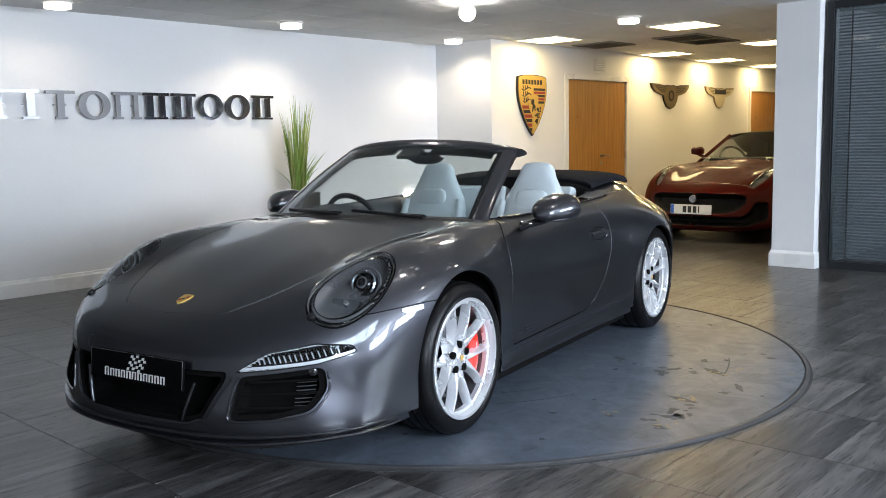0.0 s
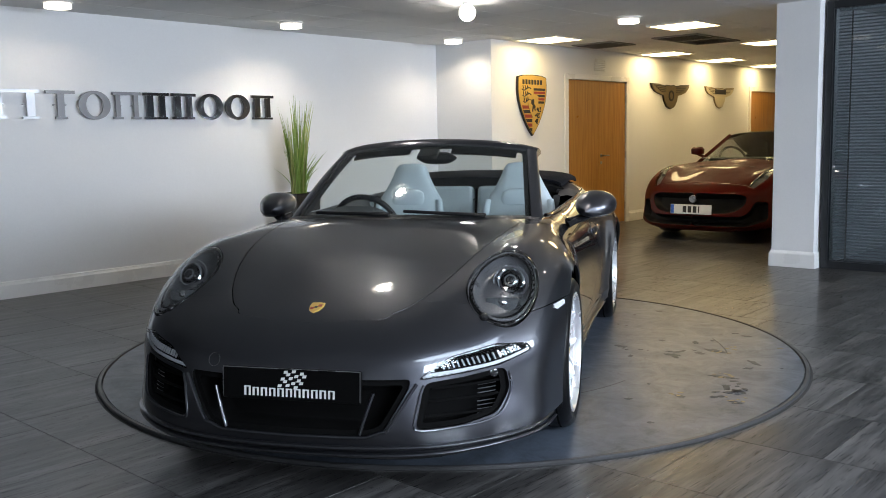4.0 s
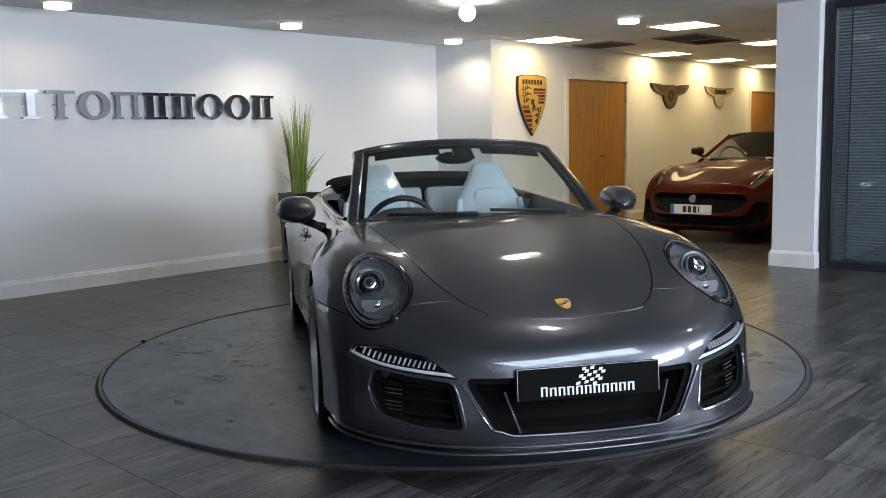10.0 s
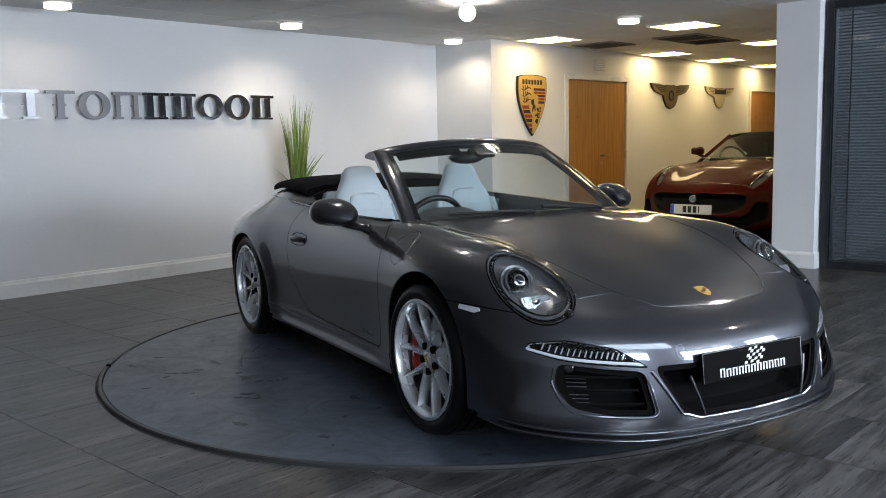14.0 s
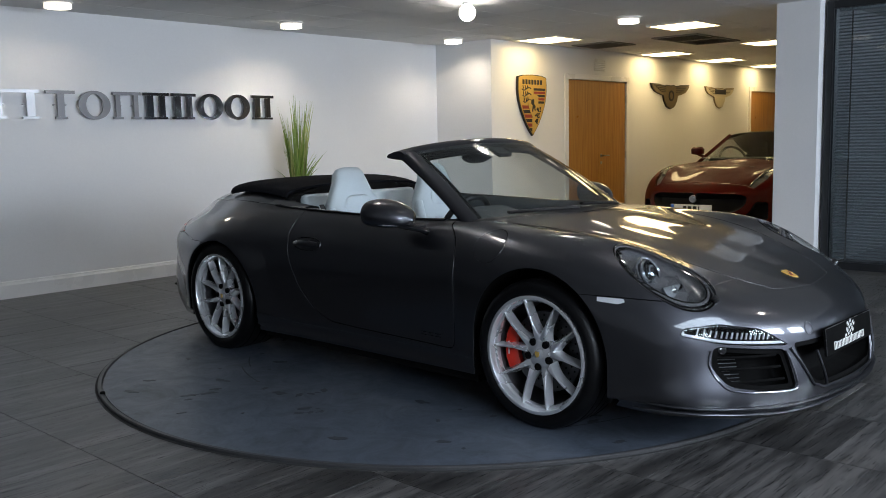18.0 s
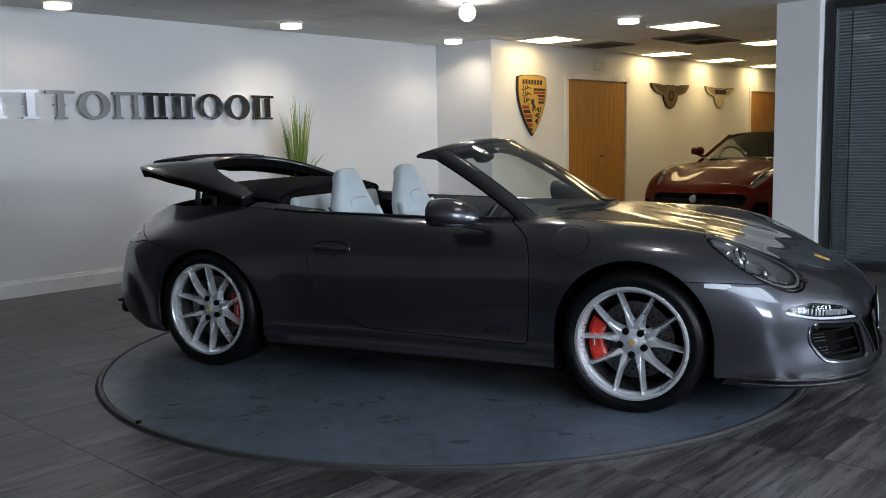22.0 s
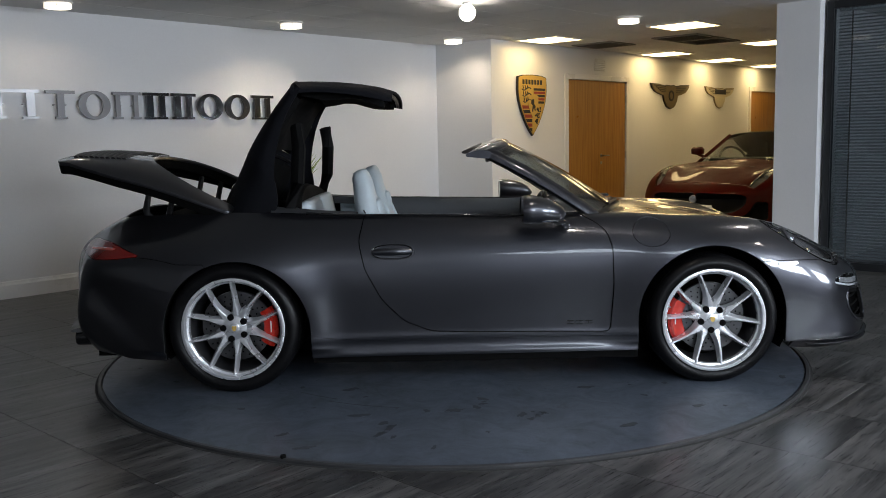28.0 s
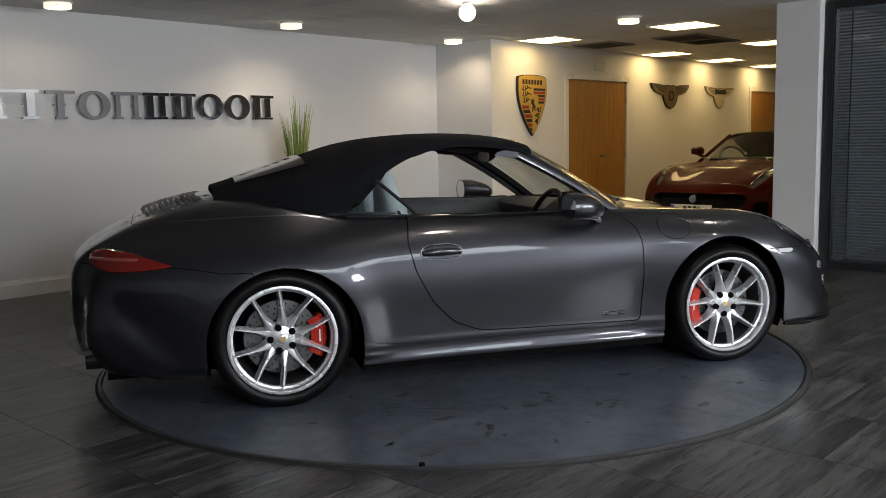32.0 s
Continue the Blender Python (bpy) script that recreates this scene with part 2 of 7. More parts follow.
M["tail_band"] = mk("tail_band", (0.55, 0.10, 0.08), 0.15, coat=1.0, rvary=0.03)
M["tail"] = mk("tail_red", (0.26, 0.012, 0.008), 0.12, coat=1.0, rvary=0.03)
M["drl"] = mk("daylight_strip", (0.62, 0.64, 0.67), 0.2, coat=0.8)
M["reflector"] = mk("lamp_reflector", (0.5, 0.52, 0.55), 0.12, metal=1.0)
M["strip_rib"] = mk("strip_rib", (0.42, 0.43, 0.45), 0.3, coat=0.5)
M["strip_back"] = mk("strip_back", (0.52, 0.53, 0.55), 0.35, metal=0.2, vary=0.2, scale=60)
M["housing"] = mk("lamp_housing", (0.10, 0.102, 0.108), 0.3, metal=0.35)
M["plate_black"] = mk("plate_black", (0.003, 0.003, 0.003), 0.6, spec=0.05)
M["white_plate"] = mk("white_plate", (0.75, 0.75, 0.72), 0.35)
M["blue"] = mk("plate_blue", (0.02, 0.10, 0.45), 0.35)
M["red_paint"] = mk("red_paint", (0.045, 0.0018, 0.0010), 0.45, metal=0.1, spec=0.05, coat=0.27, vary=0.05)
M["mesh_black"] = mk("grille_mesh_black", (0.004, 0.004, 0.004), 0.5, spec=0.08, vary=0.1)
M["orange"] = mk("seat_belt", (0.02, 0.02, 0.02), 0.7)


# ---------------------------------------------------------------- mesh helpers
def box(bm, x0, x1, y0, y1, z0, z1, m=Matrix(), bevel=0.0):
    made = bmesh.ops.create_cube(bm, size=1, matrix=m @ Matrix.Translation(((x0 + x1) / 2, (y0 + y1) / 2, (z0 + z1) / 2))
                                 @ Matrix.Diagonal((abs(x1 - x0), abs(y1 - y0), abs(z1 - z0), 1)))
    if bevel:
        edges = list({e for v in made["verts"] for e in v.link_edges})
        bmesh.ops.bevel(bm, geom=edges, offset=bevel, segments=2, affect="EDGES", profile=0.5)
    return bm


def cyl(bm, r0, r1, depth, m=Matrix(), seg=24, caps=True):
    bmesh.ops.create_cone(bm, cap_ends=caps, segments=seg, radius1=r0, radius2=r1, depth=depth, matrix=m)
    return bm


def ball(bm, r, m=Matrix(), seg=20):
    bmesh.ops.create_uvsphere(bm, u_segments=seg, v_segments=max(8, seg // 2), radius=r, matrix=m)
    return bm


def spin_profile(bm, prof, m=Matrix(), seg=48, closed=False):
    """Turns a profile of (radius, height) round the z axis."""
    rings = []
    for k in range(seg):
        a = 2 * math.pi * k / seg
        rings.append([bm.verts.new(m @ Vector((r * math.cos(a), r * math.sin(a), h))) for r, h in prof])
    n = len(prof)
    for k in range(seg):
        p, q = rings[k], rings[(k + 1) % seg]
        for i in range(n if closed else n - 1):
            j = (i + 1) % n
            bm.faces.new((p[i], q[i], q[j], p[j]))
    return bm


def tube(bm, pts, r, seg=8, m=Matrix(), flat=1.0):
    """A round bar along points."""
    pts = [Vector(p) for p in pts]
    rings = []
    for i, p in enumerate(pts):
        t = (pts[min(i + 1, len(pts) - 1)] - pts[max(i - 1, 0)]).normalized()
        a = t.orthogonal().normalized() if abs(t.z) > 0.98 else t.cross(Vector((0, 0, 1))).normalized()
        b = t.cross(a)
        rr = r(i / (len(pts) - 1)) if callable(r) else r
        rings.append([bm.verts.new(m @ (p + a * math.cos(2 * math.pi * k / seg) * rr
                                        + b * math.sin(2 * math.pi * k / seg) * rr * flat)) for k in range(seg)])
    for p, q in zip(rings, rings[1:]):
        for k in range(seg):
            bm.faces.new((p[k], p[(k + 1) % seg], q[(k + 1) % seg], q[k]))
    for ring in (rings[0][::-1], rings[-1]):
        bm.faces.new(ring)
    return bm


def prism(bm, outline, z0, z1, m=Matrix()):
    """A flat outline (x, y) given thickness along z."""
    lo = [bm.verts.new(m @ Vector((x, y, z0))) for x, y in outline]
    hi = [bm.verts.new(m @ Vector((x, y, z1))) for x, y in outline]
    n = len(outline)
    bm.faces.new(lo[::-1])
    bm.faces.new(hi)
    for k in range(n):
        bm.faces.new((lo[k], lo[(k + 1) % n], hi[(k + 1) % n], hi[k]))
    return bm


def grid_sheet(bm, rows, m=Matrix(), close=False):
    """Quads over rows of points."""
    vs = [[bm.verts.new(m @ Vector(p)) for p in r] for r in rows]
    for a, b in zip(vs, vs[1:]):
        n = len(a)
        for k in range(n if close else n - 1):
            bm.faces.new((a[k], a[(k + 1) % n], b[(k + 1) % n], b[k]))
    return bm


def weigh_normals(me, smooth):
    """Normals weighed by face area, so that bevelled faces stay flat."""
    lim = math.cos(radians(smooth) * 1.02)
    at = {}
    for p in me.polygons:
        n, a = p.normal.copy(), p.area
        for v in p.vertices:
            at.setdefault(v, []).append((n, a))
    out = []
    for p in me.polygons:
        n = p.normal
        for v in p.vertices:
            s = Vector()
            for q, a in at[v]:
                if q.dot(n) > lim:
                    s += q * a
            out.append(s.normalized() if s.length > 1e-12 else n.copy())
    me.normals_split_custom_set(out)


def finish(ob_name, bm, material, smooth=40):
    bmesh.ops.recalc_face_normals(bm, faces=bm.faces[:])
    me = bpy.data.meshes.new(ob_name)
    if smooth:
        for f in bm.faces:
            f.smooth = True
        lim = radians(smooth)
        for e in bm.edges:
            if len(e.link_faces) != 2 or e.calc_face_angle(0) > lim:
                e.smooth = False
    fan = smooth and bm.faces and len(bm.faces) < 600
    bm.to_mesh(me)
    bm.free()
    me.materials.append(material)
    if fan:
        weigh_normals(me, smooth)
    return me


def part(name, bm, material, parent, label="", smooth=40, thick=0.0):
    ob = new(name, finish(name, bm, material, smooth))
    ob.parent = parent
    if label:
        tagged(ob, label)
    if thick:
        mod = ob.modifiers.new("thickness", "SOLIDIFY")
        mod.thickness = thick
    return ob


def thing(name, label, category, m=Matrix(), group="", kind=""):
    ob = new(name)
    ob.empty_display_size = 0.1
    ob.matrix_world = m
    return tagged(ob, label, category, group, kind)


def solid(name, bm, material, label, category, group="", kind="", m=Matrix(), smooth=40):
    ob = new(name, finish(name, bm, material, smooth))
    ob.matrix_world = m
    return tagged(ob, label, category, group, kind)


def B():
    return bmesh.new()


def smoothstep(a, b, x):
    t = min(1, max(0, (x - a) / (b - a)))
    return t * t * (3 - 2 * t)

# ---------------------------------------------------------------- the room: walls, ceiling, floor
V1, V2, UJ = 4.274, 3.370, 4.54       # sign wall, corridor wall, the step between them
U0, VB, UE = -7.5, -7.5, 15.0         # window walls behind the camera, the corridor's end
T = 0.15


def wall(name, boxes, label, material="wall"):
    bm = B()
    for b in boxes:
        box(bm, *b)
    return solid(name, bm, M[material], label, "wall", kind="structure", m=ROOM, smooth=0)


wall("wall_sign", [(-2.0, UJ + T, V1, V1 + T, FLOOR, CEIL + 0.2)], "white painted plaster wall behind the metal letters")
# unseen walls added so that the car's flank mirrors a dark bay
wall("wall_dark", [(U0 - T, -2.0, V1 + 1.5, V1 + 1.5 + T, FLOOR, CEIL + 0.2), (-2.15, -2.0, V1 + T, V1 + 1.5, FLOOR, CEIL + 0.2)], "unseen added wall, its dark grey standing in for an unlit bay", "unlit_wall")
wall("wall_step", [(UJ, UJ + T, V2 + T, V1, FLOOR, CEIL + 0.2)], "white painted plaster return wall")
D1, D2 = (6.159, 7.652, 2.037), (12.00, 13.45, 2.02)
for name, u0, u1, z0 in (("wall_corridor_1", UJ, D1[0], FLOOR), ("wall_corridor_2", D1[1], D2[0], FLOOR), ("wall_corridor_3", D2[1], UE, FLOOR),
                         ("wall_over_door_1", D1[0], D1[1], D1[2]), ("wall_over_door_2", D2[0], D2[1], D2[2])):
    wall(name, [(u0, u1, V2, V2 + T, z0, CEIL + 0.2)], "white plaster wall washed by warm ceiling panels")
wall("wall_end", [(UE, UE + T, -0.6, V2 + T, FLOOR, CEIL + 0.2)], "white plaster end wall")
wall("wall_office", [(4.9, UE, -0.55, -0.4, FLOOR, CEIL + 0.2)], "white plaster wall beside the offices")
# unseen office wall, added in near-black behind the blinds and grey glass
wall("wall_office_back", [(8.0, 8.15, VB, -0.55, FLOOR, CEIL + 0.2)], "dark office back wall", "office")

# window walls behind the camera: piers, sill and lintel round real openings
WIN_V = [(-5.4, -3.2), (-0.7, 1.5), (2.1, 4.3)]
WZ = (1.35, 2.40)
boxes = [(U0 - T, 8.15, VB - T, VB, FLOOR, WZ[0]), (U0 - T, 8.15, VB - T, VB, WZ[1], CEIL + 0.2)]
edges = [U0 - T] + [e for w in WIN_V for e in w] + [8.15]
boxes += [(edges[k], edges[k + 1], VB - T, VB, WZ[0], WZ[1]) for k in range(0, len(edges), 2)]
wall("wall_front", boxes, "grey wall with the shop-front windows", "back_wall")
wall("wall_side", [(U0 - T, U0, VB, V1 + 1.5, FLOOR, CEIL + 0.2)], "grey painted side wall", "back_wall")


def window(name, m, w):
    t = thing(name, "shop window with dark aluminium mullions", "window", m, kind="structure")
    h = WZ[1] - WZ[0]
    bm = B()
    for x0, x1, z0, z1 in ((-w / 2, w / 2, 0, 0.06), (-w / 2, w / 2, h - 0.06, h), (-w / 2, -w / 2 + 0.06, 0.06, h - 0.06),
                           (w / 2 - 0.06, w / 2, 0.06, h - 0.06), (-0.03, 0.03, 0.06, h - 0.06)):
        box(bm, x0, x1, -0.04, 0.04, z0, z1)
    for x in (-w / 4 - 0.015, w / 4 - 0.015):
        box(bm, x - 0.015, x + 0.015, -0.03, 0.03, 0.06, h - 0.06)
    box(bm, -w / 2 + 0.06, w / 2 - 0.06, -0.025, 0.025, h * 0.66, h * 0.66 + 0.03)
    part("window_frame", bm, M["frame"], t, smooth=0)
    for x0, x1 in ((-w / 2 + 0.06, -0.03), (0.03, w / 2 - 0.06)):
        bm = B()
        box(bm, x0, x1, -0.006, 0.006, 0.06, h - 0.06)
        part("pane", bm, M["glass"], t, smooth=0).visible_shadow = False
    return t


for k, (a, b) in enumerate(WIN_V):
    window(f"window_{k + 1}", ROOM @ pose((a + b) / 2, VB - 0.075, WZ[0]), b - a)

# ceiling: tiles between thin bars, all one sheet
bm = B()
for u0, u1, v0, v1 in ((U0 - T, UE + T, SKY[3], V1 + 1.7), (U0 - T, UE + T, VB - T, SKY[2]), (U0 - T, SKY[0], SKY[2], SKY[3]), (SKY[1], UE + T, SKY[2], SKY[3])):
    box(bm, u0, u1, v0, v1, CEIL + 0.012, CEIL + 0.16)
for k in range(40):
    u = U0 + 0.3 + 0.6 * k
    if u < UE:
        box(bm, u - 0.012, u + 0.012, SKY[3], V1, CEIL + 0.0105, CEIL + 0.0115)
for k in range(22):
    v = V1 - 0.55 - 0.6 * k
    if v > SKY[3]:
        box(bm, U0, UE, v - 0.012, v + 0.012, CEIL + 0.0100, CEIL + 0.0112)
solid("ceiling", bm, M["ceiling"], "suspended ceiling of white mineral tiles", "ceiling", kind="structure", m=ROOM, smooth=0)

# roof light: an upstand with glazing bars and panes
t = thing("roof_light", "glazed roof light with thin white bars", "window", ROOM @ pose(0, 0, CEIL), kind="structure")
bm = B()
for u0, u1, v0, v1 in ((SKY[0] - 0.06, SKY[1] + 0.06, SKY[2] - 0.06, SKY[2]), (SKY[0] - 0.06, SKY[1] + 0.06, SKY[3], SKY[3] + 0.06),
                       (SKY[0] - 0.06, SKY[0], SKY[2], SKY[3]), (SKY[1], SKY[1] + 0.06, SKY[2], SKY[3])):
    box(bm, u0, u1, v0, v1, 0.162, 0.20)
part("upstand", bm, M["wall"], t, smooth=0)
n_bars = 5
for k in range(n_bars + 1):
    u = SKY[0] + (SKY[1] - SKY[0]) * k / n_bars
    bm = B()
    box(bm, u - 0.02, u + 0.02, SKY[2], SKY[3], 0.05, 0.09)
    part("glazing_bar", bm, M["frame"], t, smooth=0)
    if k < n_bars:
        bm = B()
        box(bm, u + 0.02, u + (SKY[1] - SKY[0]) / n_bars - 0.02, SKY[2], SKY[3], 0.075, 0.082)
        part("pane", bm, M["glass"], t, smooth=0).visible_shadow = False

# skirting boards with a rounded top
def skirting(name, u0, v0, u1, v1, h=0.15, t=0.02):
    d_ = Vector((u1 - u0, v1 - v0))
    ln = d_.length
    m = ROOM @ Matrix.Translation((u0, v0, FLOOR)) @ Matrix.Rotation(math.atan2(d_.y, d_.x), 4, "Z")
    bm = B()
    prof = [(0, 0), (-t, 0), (-t, h - 0.035), (-t * 0.55, h - 0.02), (-t * 0.5, h - 0.006), (0, h)]
    a = [bm.verts.new((0, y, z)) for y, z in prof]
    b = [bm.verts.new((ln, y, z)) for y, z in prof]
    n = len(prof)
    bm.faces.new(a)
    bm.faces.new(b[::-1])
    for k in range(n):
        bm.faces.new((a[k], b[k], b[(k + 1) % n], a[(k + 1) % n]))
    return solid(name, bm, M["skirting"], "white gloss skirting board", "skirting", kind="structure", m=m, smooth=30)


skirting("baseboard", -2.0, V1 - 0.001, UJ - 0.021, V1 - 0.001)
skirting("baseboard", UJ - 0.001, V1 - 0.022, UJ - 0.001, V2)
skirting("baseboard", UJ, V2 - 0.001, D1[0] - 0.09, V2 - 0.001)
skirting("baseboard", D1[1] + 0.09, V2 - 0.001, D2[0] - 0.09, V2 - 0.001)

# doors in the corridor wall
def door(name, u0, u1, top):
    t = thing(name, "closed pair of oak veneer doors in a white frame", "door", ROOM @ pose(u0, V2, FLOOR), kind="structure")
    w, h = u1 - u0, top - FLOOR
    bm = B()
    for x0, x1, z0, z1 in ((-0.075, 0.0, 0, h + 0.07), (w, w + 0.075, 0, h + 0.07), (0.0, w, h, h + 0.07)):
        box(bm, x0, x1, -0.022, 0.03, z0, z1, bevel=0.004)
    part("door_frame", bm, M["skirting"], t, smooth=30)
    mid = w * 0.525
    for x0, x1, hinge in ((0.004, mid - 0.0015, 0.004), (mid + 0.0015, w - 0.004, w - 0.004)):
        bm = B()
        box(bm, x0, x1, 0.006, 0.05, 0.008, h - 0.003, bevel=0.002)
        leaf = part("door_leaf", bm, M["oak"], t, smooth=30)
        for z in (0.25, 1.0, 1.8):
            bm = B()
            cyl(bm, 0.007, 0.007, 0.1, pose(hinge, 0.0, z))
            part("hinge", bm, M["steel"], leaf)
    bm = B()
    cyl(bm, 0.026, 0.026, 0.008, pose(mid + 0.06, 0.004, 1.0, 90))
    tube(bm, [(mid + 0.06, 0.0, 1.0), (mid + 0.06, -0.045, 1.0), (mid + 0.075, -0.05, 1.0), (mid + 0.19, -0.05, 1.0)], 0.009)
    cyl(bm, 0.024, 0.024, 0.006, pose(mid + 0.06, 0.004, 0.9, 90))
    part("door_handle", bm, M["steel"], t, "brushed steel lever handle")
    return t


door("door_1", *D1)
door("door_2", *D2)

# the square pillar with its moulded foot
bm = B()
box(bm, 4.455, 4.90, -0.56, -0.16, FLOOR, CEIL + 0.02, bevel=0.004)
pillar = solid("pillar", bm, M["wall"], "white painted square pillar", "pillar", kind="structure", m=ROOM, smooth=30)
bm = B()
rows = []
for z, o in ((0, 0.018), (0.12, 0.018), (0.135, 0.012), (0.15, 0.004), (0.156, 0.001)):
    rows.append([(4.455 - o, -0.56 - o, FLOOR + z), (4.90 + o, -0.56 - o, FLOOR + z), (4.90 + o, -0.16 + o, FLOOR + z), (4.455 - o, -0.16 + o, FLOOR + z)])
grid_sheet(bm, rows, close=True)
part("skirting_foot", bm, M["skirting"], pillar, smooth=30)


# glazed office front with blinds behind the glass
def office_front():
    t = thing("office_glazing", "dark framed office glazing with lowered grey blinds", "window", ROOM @ pose(4.56, -0.585, FLOOR), kind="structure")
    h = CEIL - FLOOR - 0.002
    edges = [0.0, -1.25, -2.5, -3.75, -5.0, VB + 0.585]
    bm = B()
    for z0, z1 in ((0, 0.07), (h - 0.07, h)):
        box(bm, 0, 0.06, edges[-1], 0, z0, z1)
    for e in edges[:-1]:
        box(bm, -0.003, 0.063, e - 0.06, e, 0.0, h - 0.001)
    part("window_frame", bm, M["frame"], t, smooth=0)
    for a, b in zip(edges, edges[1:]):
        bm = B()
        box(bm, 0.02, 0.03, b, a - 0.06, 0.07, h - 0.07)
        part("pane", bm, M["smoke_glass"], t, smooth=0).visible_shadow = False
    for a, b in zip(edges[:2], edges[1:3]):
        blind = tagged(new("blind"), "lowered grey aluminium slat blind")
        blind.parent = t
        me = None
        for k in range(78):
            z = 0.10 + k * 0.0288
            if me is None:
                bm = B()
                grid_sheet(bm, [[(0, y, 0.0055 - 0.9 * abs(s) ** 2 * 0.004 + s * 0.008) for y in (b + 0.02, a - 0.08)] for s in (-1, 0, 1)])
                for i, v in enumerate(bm.verts):
                    v.co.x = (-0.012, 0.0, 0.012)[i // 2]
                me = finish("slat", bm, M["slat"], 60)
            ob = new("slat", me)
            ob.parent, ob.location = blind, (0.095, 0, z)
        for y in (a - 0.2, (a + b) / 2 - 0.03, b + 0.14):
            bm = B()
            box(bm, 0.078, 0.080, y - 0.006, y + 0.006, 0.09, h - 0.05)
            part("ladder_tape", bm, M["vent"], blind, smooth=0)
        bm = B()
        box(bm, 0.075, 0.115, b + 0.02, a - 0.08, 2.36, 2.40, bevel=0.003)
        part("head_rail", bm, M["slat"], blind)


office_front()


# ---------------------------------------------------------------- ceiling lamps
def downlight(u, v, lamp="lamp_down"):
    t = thing("downlight", "round downlight with a glowing drop ring", "ceiling light", ROOM @ pose(u, v, CEIL), "ceiling downlights")
    bm = B()
    spin_profile(bm, [(0.085, 0.011), (0.118, 0.010), (0.122, 0.0), (0.112, -0.008), (0.098, -0.008)], seg=40, closed=True)
    part("trim_ring", bm, M["skirting"], t)
    bm = B()
    spin_profile(bm, [(0.001, 0.004), (0.056, 0.004), (0.056, 0.010), (0.001, 0.010)], seg=40)
    part("lamp", bm, M[lamp], t)
    bm = B()
    spin_profile(bm, [(0.094, -0.008), (0.106, -0.008), (0.108, -0.046), (0.104, -0.050), (0.096, -0.046)], seg=40, closed=True)
    part("glass_ring", bm, M["lamp_ring"], t, "frosted glass drop ring")
    for a in (0, 120, 240):
        bm = B()
        cyl(bm, 0.003, 0.003, 0.034, pose(0.112 * math.cos(radians(a)), 0.112 * math.sin(radians(a)), -0.024), 8)
        part("stud", bm, M["steel"], t)


downlight(-0.571, 3.75, "lamp_dim")
for u, v in ((1.72, 3.62), (4.15, 1.24)):
    downlight(u, v)
downlight(4.12, 3.60, "lamp_step")
# downlights out of view, added at guessed places to light the car from above
for u, v in ((-0.6, -1.6), (1.6, -1.8), (0.8, -3.4), (-0.5, 0.4), (1.2, 0.2)):
    downlight(u, v, "lamp_unseen")


def panel(u, v):
    t = thing("panel_light", "square recessed panel light with a warm diffuser", "ceiling light", ROOM @ pose(u, v, CEIL), "corridor panel lights")
    bm = B()
    for x0, x1, y0, y1 in ((-0.3, 0.3, -0.3, -0.28), (-0.3, 0.3, 0.28, 0.3), (-0.3, -0.28, -0.28, 0.28), (0.28, 0.3, -0.28, 0.28)):
        box(bm, x0, x1, y0, y1, -0.006, 0.01)
    part("frame", bm, M["grid"], t, smooth=0)
    bm = B()
    box(bm, -0.28, 0.28, -0.28, 0.28, -0.002, 0.006)
    part("diffuser", bm, M["lamp_warm"], t, smooth=0)


for u, v in ((5.14, 2.93), (5.2, 1.17), (8.17, 3.0), (7.87, 1.3), (10.0, 3.0), (12.0, 3.0), (10.2, 1.2)):
    panel(u, v)


def ceiling_vent(u, v, w, d_):
    t = thing("ceiling_vent", "grey louvred air grille in the ceiling", "vent", ROOM @ pose(u, v, CEIL), "ceiling vents")
    bm = B()
    for x0, x1, y0, y1 in ((-w, w, -d_, -d_ + 0.03), (-w, w, d_ - 0.03, d_), (-w, -w + 0.03, -d_ + 0.03, d_ - 0.03), (w - 0.03, w, -d_ + 0.03, d_ - 0.03)):
        box(bm, x0, x1, y0, y1, -0.008, 0.008)
    part("frame", bm, M["vent"], t, smooth=0)
    bm = B()
    box(bm, -w + 0.03, w - 0.03, -d_ + 0.03, d_ - 0.03, 0.003, 0.009)
    part("backing", bm, M["black"], t, smooth=0)
    n = int(2 * d_ / 0.05)
    for k in range(1, n):
        y = -d_ + 0.03 + (2 * d_ - 0.06) * k / n
        bm = B()
        box(bm, -w + 0.03, w - 0.03, -0.014, 0.014, -0.0015, 0.0015, pose(0, y, -0.001, 35))
        part("slat", bm, M["vent"], t, smooth=0)


ceiling_vent(6.25, 2.86, 0.3, 0.3)
ceiling_vent(6.35, 1.75, 0.3, 0.3)
ceiling_vent(6.96, 1.75, 0.3, 0.3)

t = thing("ceiling_spotlight", "white globe spotlight on a short ceiling stem", "ceiling light", ROOM @ pose(2.07, 1.61, CEIL))
bm = B()
cyl(bm, 0.045, 0.045, 0.02, pose(0, 0, -0.008))
cyl(bm, 0.012, 0.012, 0.03, pose(0, 0, -0.02))
part("stem", bm, M["skirting"], t)
bm = B()
ball(bm, 0.072, pose(0, 0, -0.085), 28)
part("globe", bm, M["lamp_white"], t, "glowing white globe")

# a pale louvred grille in the wall above the doors
t = thing("wall_vent", "small white louvred wall vent above the doors", "vent", ROOM @ pose(6.95, V2, 2.26))
for k in range(7):
    bm = B()
    box(bm, -0.13, 0.13, -0.012, -0.002, -0.006, 0.006, pose(0, 0, -0.075 + 0.025 * k, 25))
    part("slat", bm, M["skirting"], t, smooth=0)


